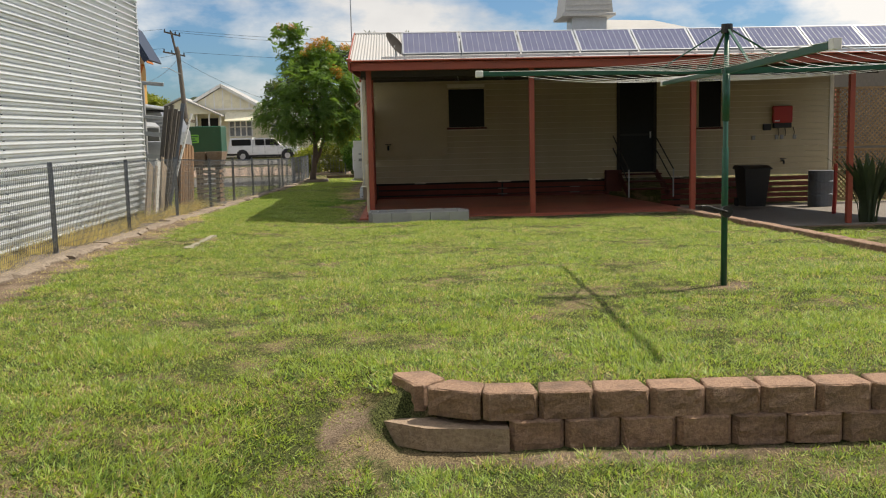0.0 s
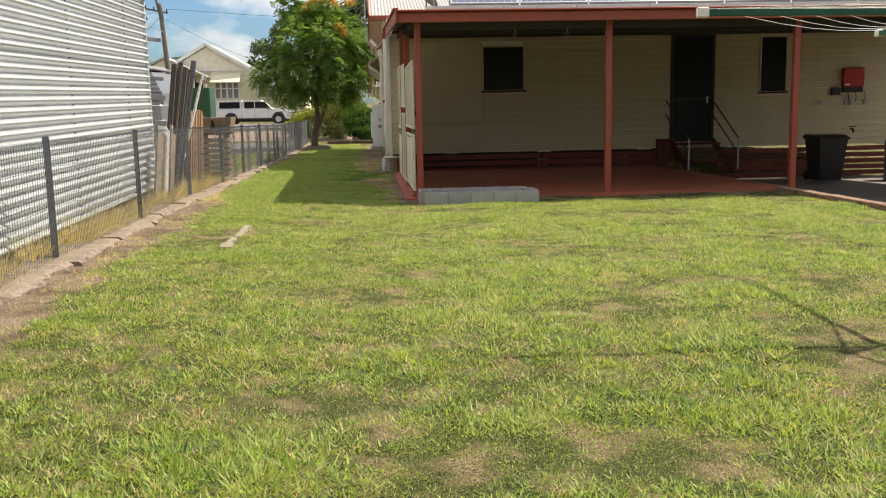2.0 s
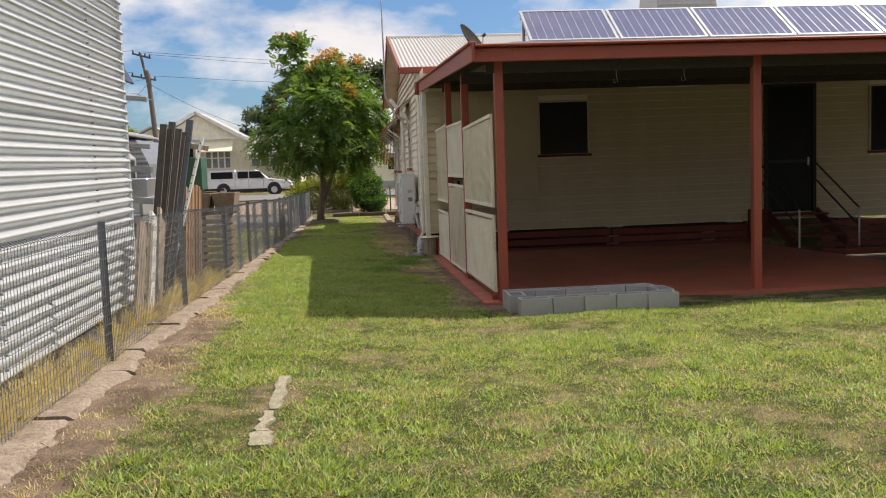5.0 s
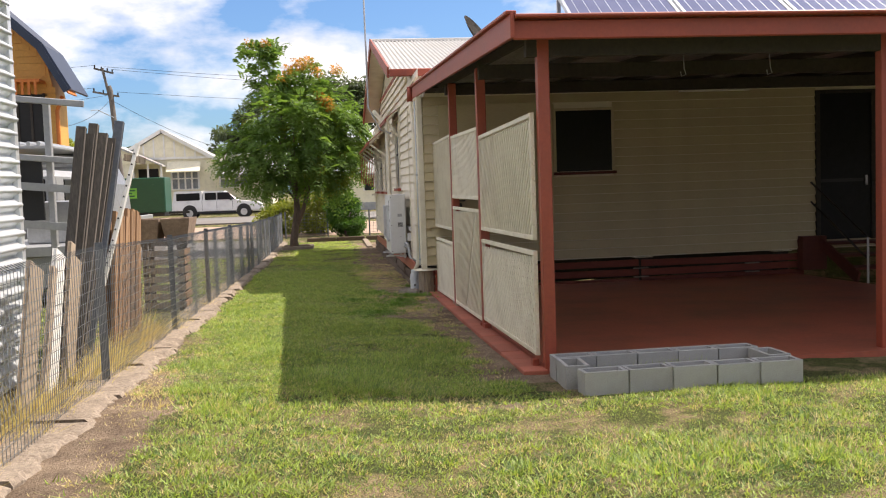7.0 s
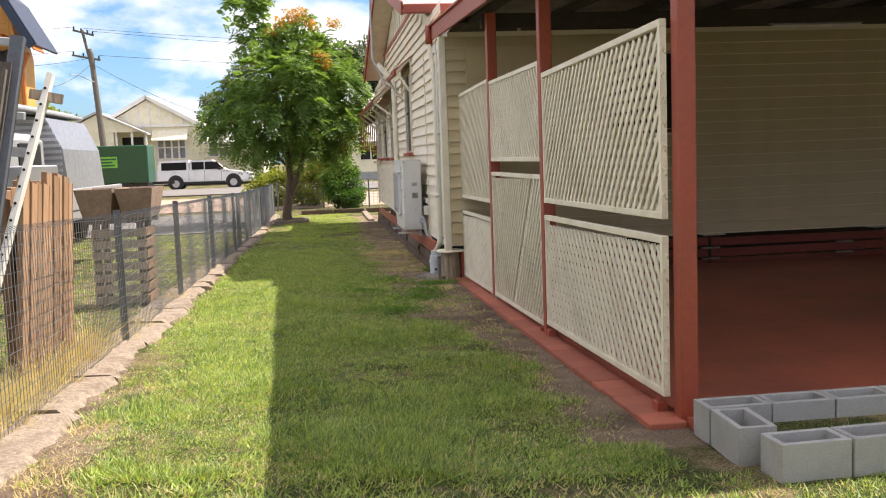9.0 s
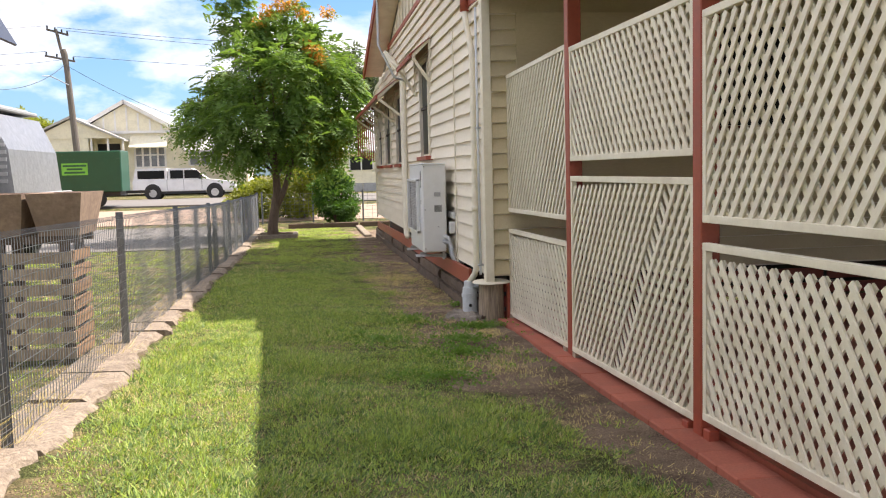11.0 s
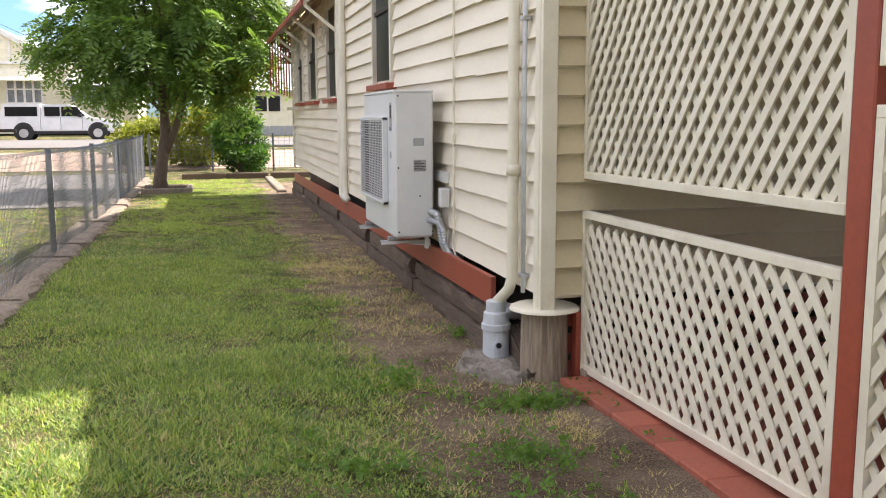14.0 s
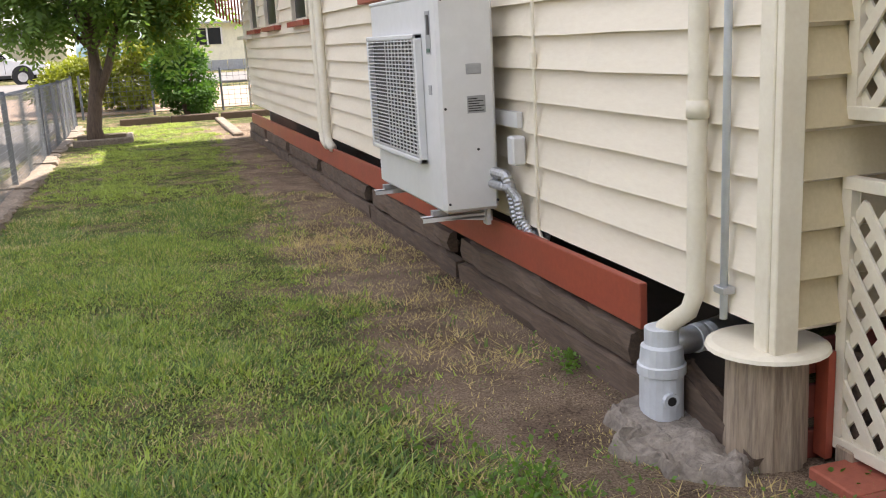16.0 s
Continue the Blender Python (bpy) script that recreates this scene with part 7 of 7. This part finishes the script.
# ---- grass ----
def blades(name, n, box_, hgt, wid, material, label, seed, keep, lean=0.95, per=11, spread=0.026):
    """One sheet of n grass blades in tufts over box_ = (x0, y0, x1, y1)."""
    rng = np.random.default_rng(seed)
    k = n // per
    cx, cy = rng.uniform(box_[0], box_[2], k), rng.uniform(box_[1], box_[3], k)
    spot = list(zip(cx.tolist(), cy.tolist(), rng.random(k).tolist()))
    ok = np.array([keep(a, b, r) for a, b, r in spot])
    cx, cy = cx[ok], cy[ok]
    spot = list(zip(cx.tolist(), cy.tolist()))
    cz = np.array([ground_z(a, b) for a, b in spot]) - 0.012
    tall = np.clip(np.array([0.75 + 0.7 * noise.noise(Vector((a * 1.1, b * 1.1, 7))) for a, b in spot]) * rng.uniform(0.6, 1.25, len(cx)), 0.4, 1.4)
    k = len(cx)
    n = k * per
    off = rng.normal(size=(n, 2)) * spread
    x, y, z = np.repeat(cx, per) + off[:, 0], np.repeat(cy, per) + off[:, 1], np.repeat(cz, per)
    a = np.arctan2(off[:, 1], off[:, 0]) + rng.normal(size=n) * 0.9
    d = np.stack([np.cos(a), np.sin(a), np.zeros(n)], 1)
    b = a + rng.uniform(-0.9, 0.9, n)
    s = np.stack([-np.sin(b), np.cos(b), np.zeros(n)], 1)
    h = (hgt * rng.uniform(0.5, 1.2, n) * np.repeat(tall, per))[:, None]
    w = (wid * rng.uniform(0.6, 1.2, n))[:, None]
    le = (lean * rng.uniform(0.2, 1.6, n))[:, None]
    p = np.stack([x, y, z], 1)
    up = np.array([0, 0, 1.0])
    tip = p + up * h * (1.05 - 0.25 * np.minimum(le, 3.6)) + d * h * le * 1.2
    v = np.stack([p - s * w, p + s * w, tip], 1).reshape(-1, 3)
    me = bpy.data.meshes.new(name)
    me.vertices.add(len(v))
    me.vertices.foreach_set("co", v.astype(np.float32).ravel())
    me.loops.add(n * 3)
    me.loops.foreach_set("vertex_index", np.arange(n * 3, dtype=np.int32))
    me.polygons.add(n)
    me.polygons.foreach_set("loop_start", np.arange(n, dtype=np.int32) * 3)
    me.update(calc_edges=True)
    me.materials.append(M[material])
    ob = new(name, me)
    tagged(ob, label, "grass", kind="stuff")


def patch(x, y):
    return 0.5 + 0.5 * noise.noise(Vector((x * 0.8, y * 0.8, 1.0))) + 0.35 * noise.noise(Vector((x * 2.3, y * 2.3, 4.0)))


def lawn_here(x, y):
    """False on slabs, beds and blocks."""
    if x > -0.95 and y > 17.85 and x < 14:
        return False
    if x > 5.5 and y > 10.4 and not (5.95 < x < 10 and y < 18.3):
        return False
    if -0.38 < x and 5.1 < y < 5.62:
        return False
    if -3.03 < x < -2.88 and 12.7 < y < 14.5:
        return noise.noise(Vector((x * 9, y * 9, 3))) > 0.15
    return x > -4.1


def keep_green(x, y, r):
    if not lawn_here(x, y):
        return False
    return r < (1.12 - 1.10 * min(1, bare_at(x, y) * 1.15)) * (0.78 + 0.34 * patch(x, y))


def keep_dry(x, y, r):
    if not lawn_here(x, y):
        return False
    return r < 0.30 + 0.65 * (1 - patch(x, y)) - 0.25 * bare_at(x, y)


blades("lawn_grass", 520000, (-4.1, 2.4, 5.7, 18.5), 0.058, 0.0078, "grass", "short mown green lawn grass, patchy", 1, keep_green)
blades("lawn_grass", 110000, (-4.1, 2.3, 4.0, 7.5), 0.062, 0.006, "grass", "short mown green lawn grass, patchy", 2, keep_green)
blades("lawn_grass", 300000, (-4.1, 18.0, -0.9, 32.0), 0.062, 0.0074, "grass", "short mown green lawn grass, patchy", 3, keep_green)
blades("lawn_grass", 90000, (-4.1, 32.0, -0.9, 46.5), 0.06, 0.0075, "grass", "short mown green lawn grass, patchy", 11, keep_green)
blades("deep_lawn_grass", 330000, (-4.1, 2.3, 5.7, 18.5), 0.05, 0.0075, "grass_dark", "deep green blades low in the lawn", 21, keep_green, 1.2)
blades("deep_lawn_grass", 300000, (-4.1, 18.0, -0.9, 34.0), 0.055, 0.0076, "grass_dark", "deep green blades low in the lawn", 22, keep_green, 1.2)
blades("dry_lawn_grass", 330000, (-4.1, 2.5, 5.7, 18.5), 0.052, 0.006, "dry", "straw-coloured dry grass among the lawn", 4, keep_dry, 1.0)
blades("dry_lawn_grass", 270000, (-4.1, 18.0, -1.0, 34.0), 0.05, 0.0052, "dry", "straw-coloured dry grass among the lawn", 5, keep_dry, 1.2)
blades("fallen_straw", 150000, (-2.8, 20.5, -0.9, 41.0), 0.030, 0.0030, "straw", "brown straw and leaf litter on bare earth", 12, lambda x, y, r: r < bare_at(x, y) * 0.9 + 0.05, 2.6)
blades("fallen_straw", 14000, (-4.1, 4.0, -3.5, 34.0), 0.02, 0.003, "straw", "brown straw and leaf litter on bare earth", 13, lambda x, y, r: r < bare_at(x, y), 2.6)
blades("neighbour_grass", 60000, (-12, 20, -4.7, 39.0), 0.07, 0.008, "grass", "green grass next door", 6, lambda x, y, r: True)
blades("fence_weeds", 16000, (-4.72, 6.0, -4.48, 22.0), 0.36, 0.006, "dry", "tall dry weeds between fence and shed", 7, lambda x, y, r: patch(x * 2, y * 2) > 0.45, 0.7)
blades("fence_weeds", 9000, (-4.5, 6.0, -4.36, 30.0), 0.16, 0.005, "dry", "dry weeds at the foot of the fence", 8, lambda x, y, r: patch(x * 2, y * 2) > 0.45, 0.9)
blades("verge_grass", 16000, (-14, 56.3, 12, 58.3), 0.16, 0.02, "grass", "rough green grass on the street verge", 9, lambda x, y, r: True)
blades("lawn_grass", 40000, (5.95, 12.0, 9.0, 18.3), 0.06, 0.009, "grass", "short mown green lawn grass, patchy", 23, keep_green)
blades("bed_weeds", 1100, (-0.4, 17.95, 0.7, 18.33), 0.22, 0.004, "grass", "green weeds in the block bed", 10, lambda x, y, r: True)


def clover(cx, cy, rx, ry, n, seed):
    t = thing("clover_patch", (cx, cy, gz(cx, cy)), "small patch of bright green clover weeds", "weeds", "clover patches")
    rng = np.random.default_rng(seed)
    pts = []
    for k in range(n):
        a, r = rng.uniform(0, 6.283), abs(rng.normal()) * 0.75
        x, y = cx + rx * r * math.cos(a), cy + ry * r * math.sin(a)
        pts.append((x, y, ground_z(x, y) + rng.uniform(0.01, 0.04), 0.02))
    leaf_cloud("leaves", pts, n * 5, 0.022, "clover", t, -0.6, seed, 0.8)


for i, (x, y, rx, ry, n) in enumerate(((-1.55, 24.6, 0.35, 0.4, 260), (-1.45, 25.4, 0.3, 0.3, 220), (-1.15, 26.15, 0.38, 0.22, 260), (-1.9, 23.6, 0.4, 0.4, 200), (-1.05, 27.9, 0.2, 0.25, 60), (-2.2, 25.3, 0.45, 0.5, 160), (-1.75, 26.7, 0.4, 0.4, 140))):
    clover(x, y, rx, ry, n, 60 + i)
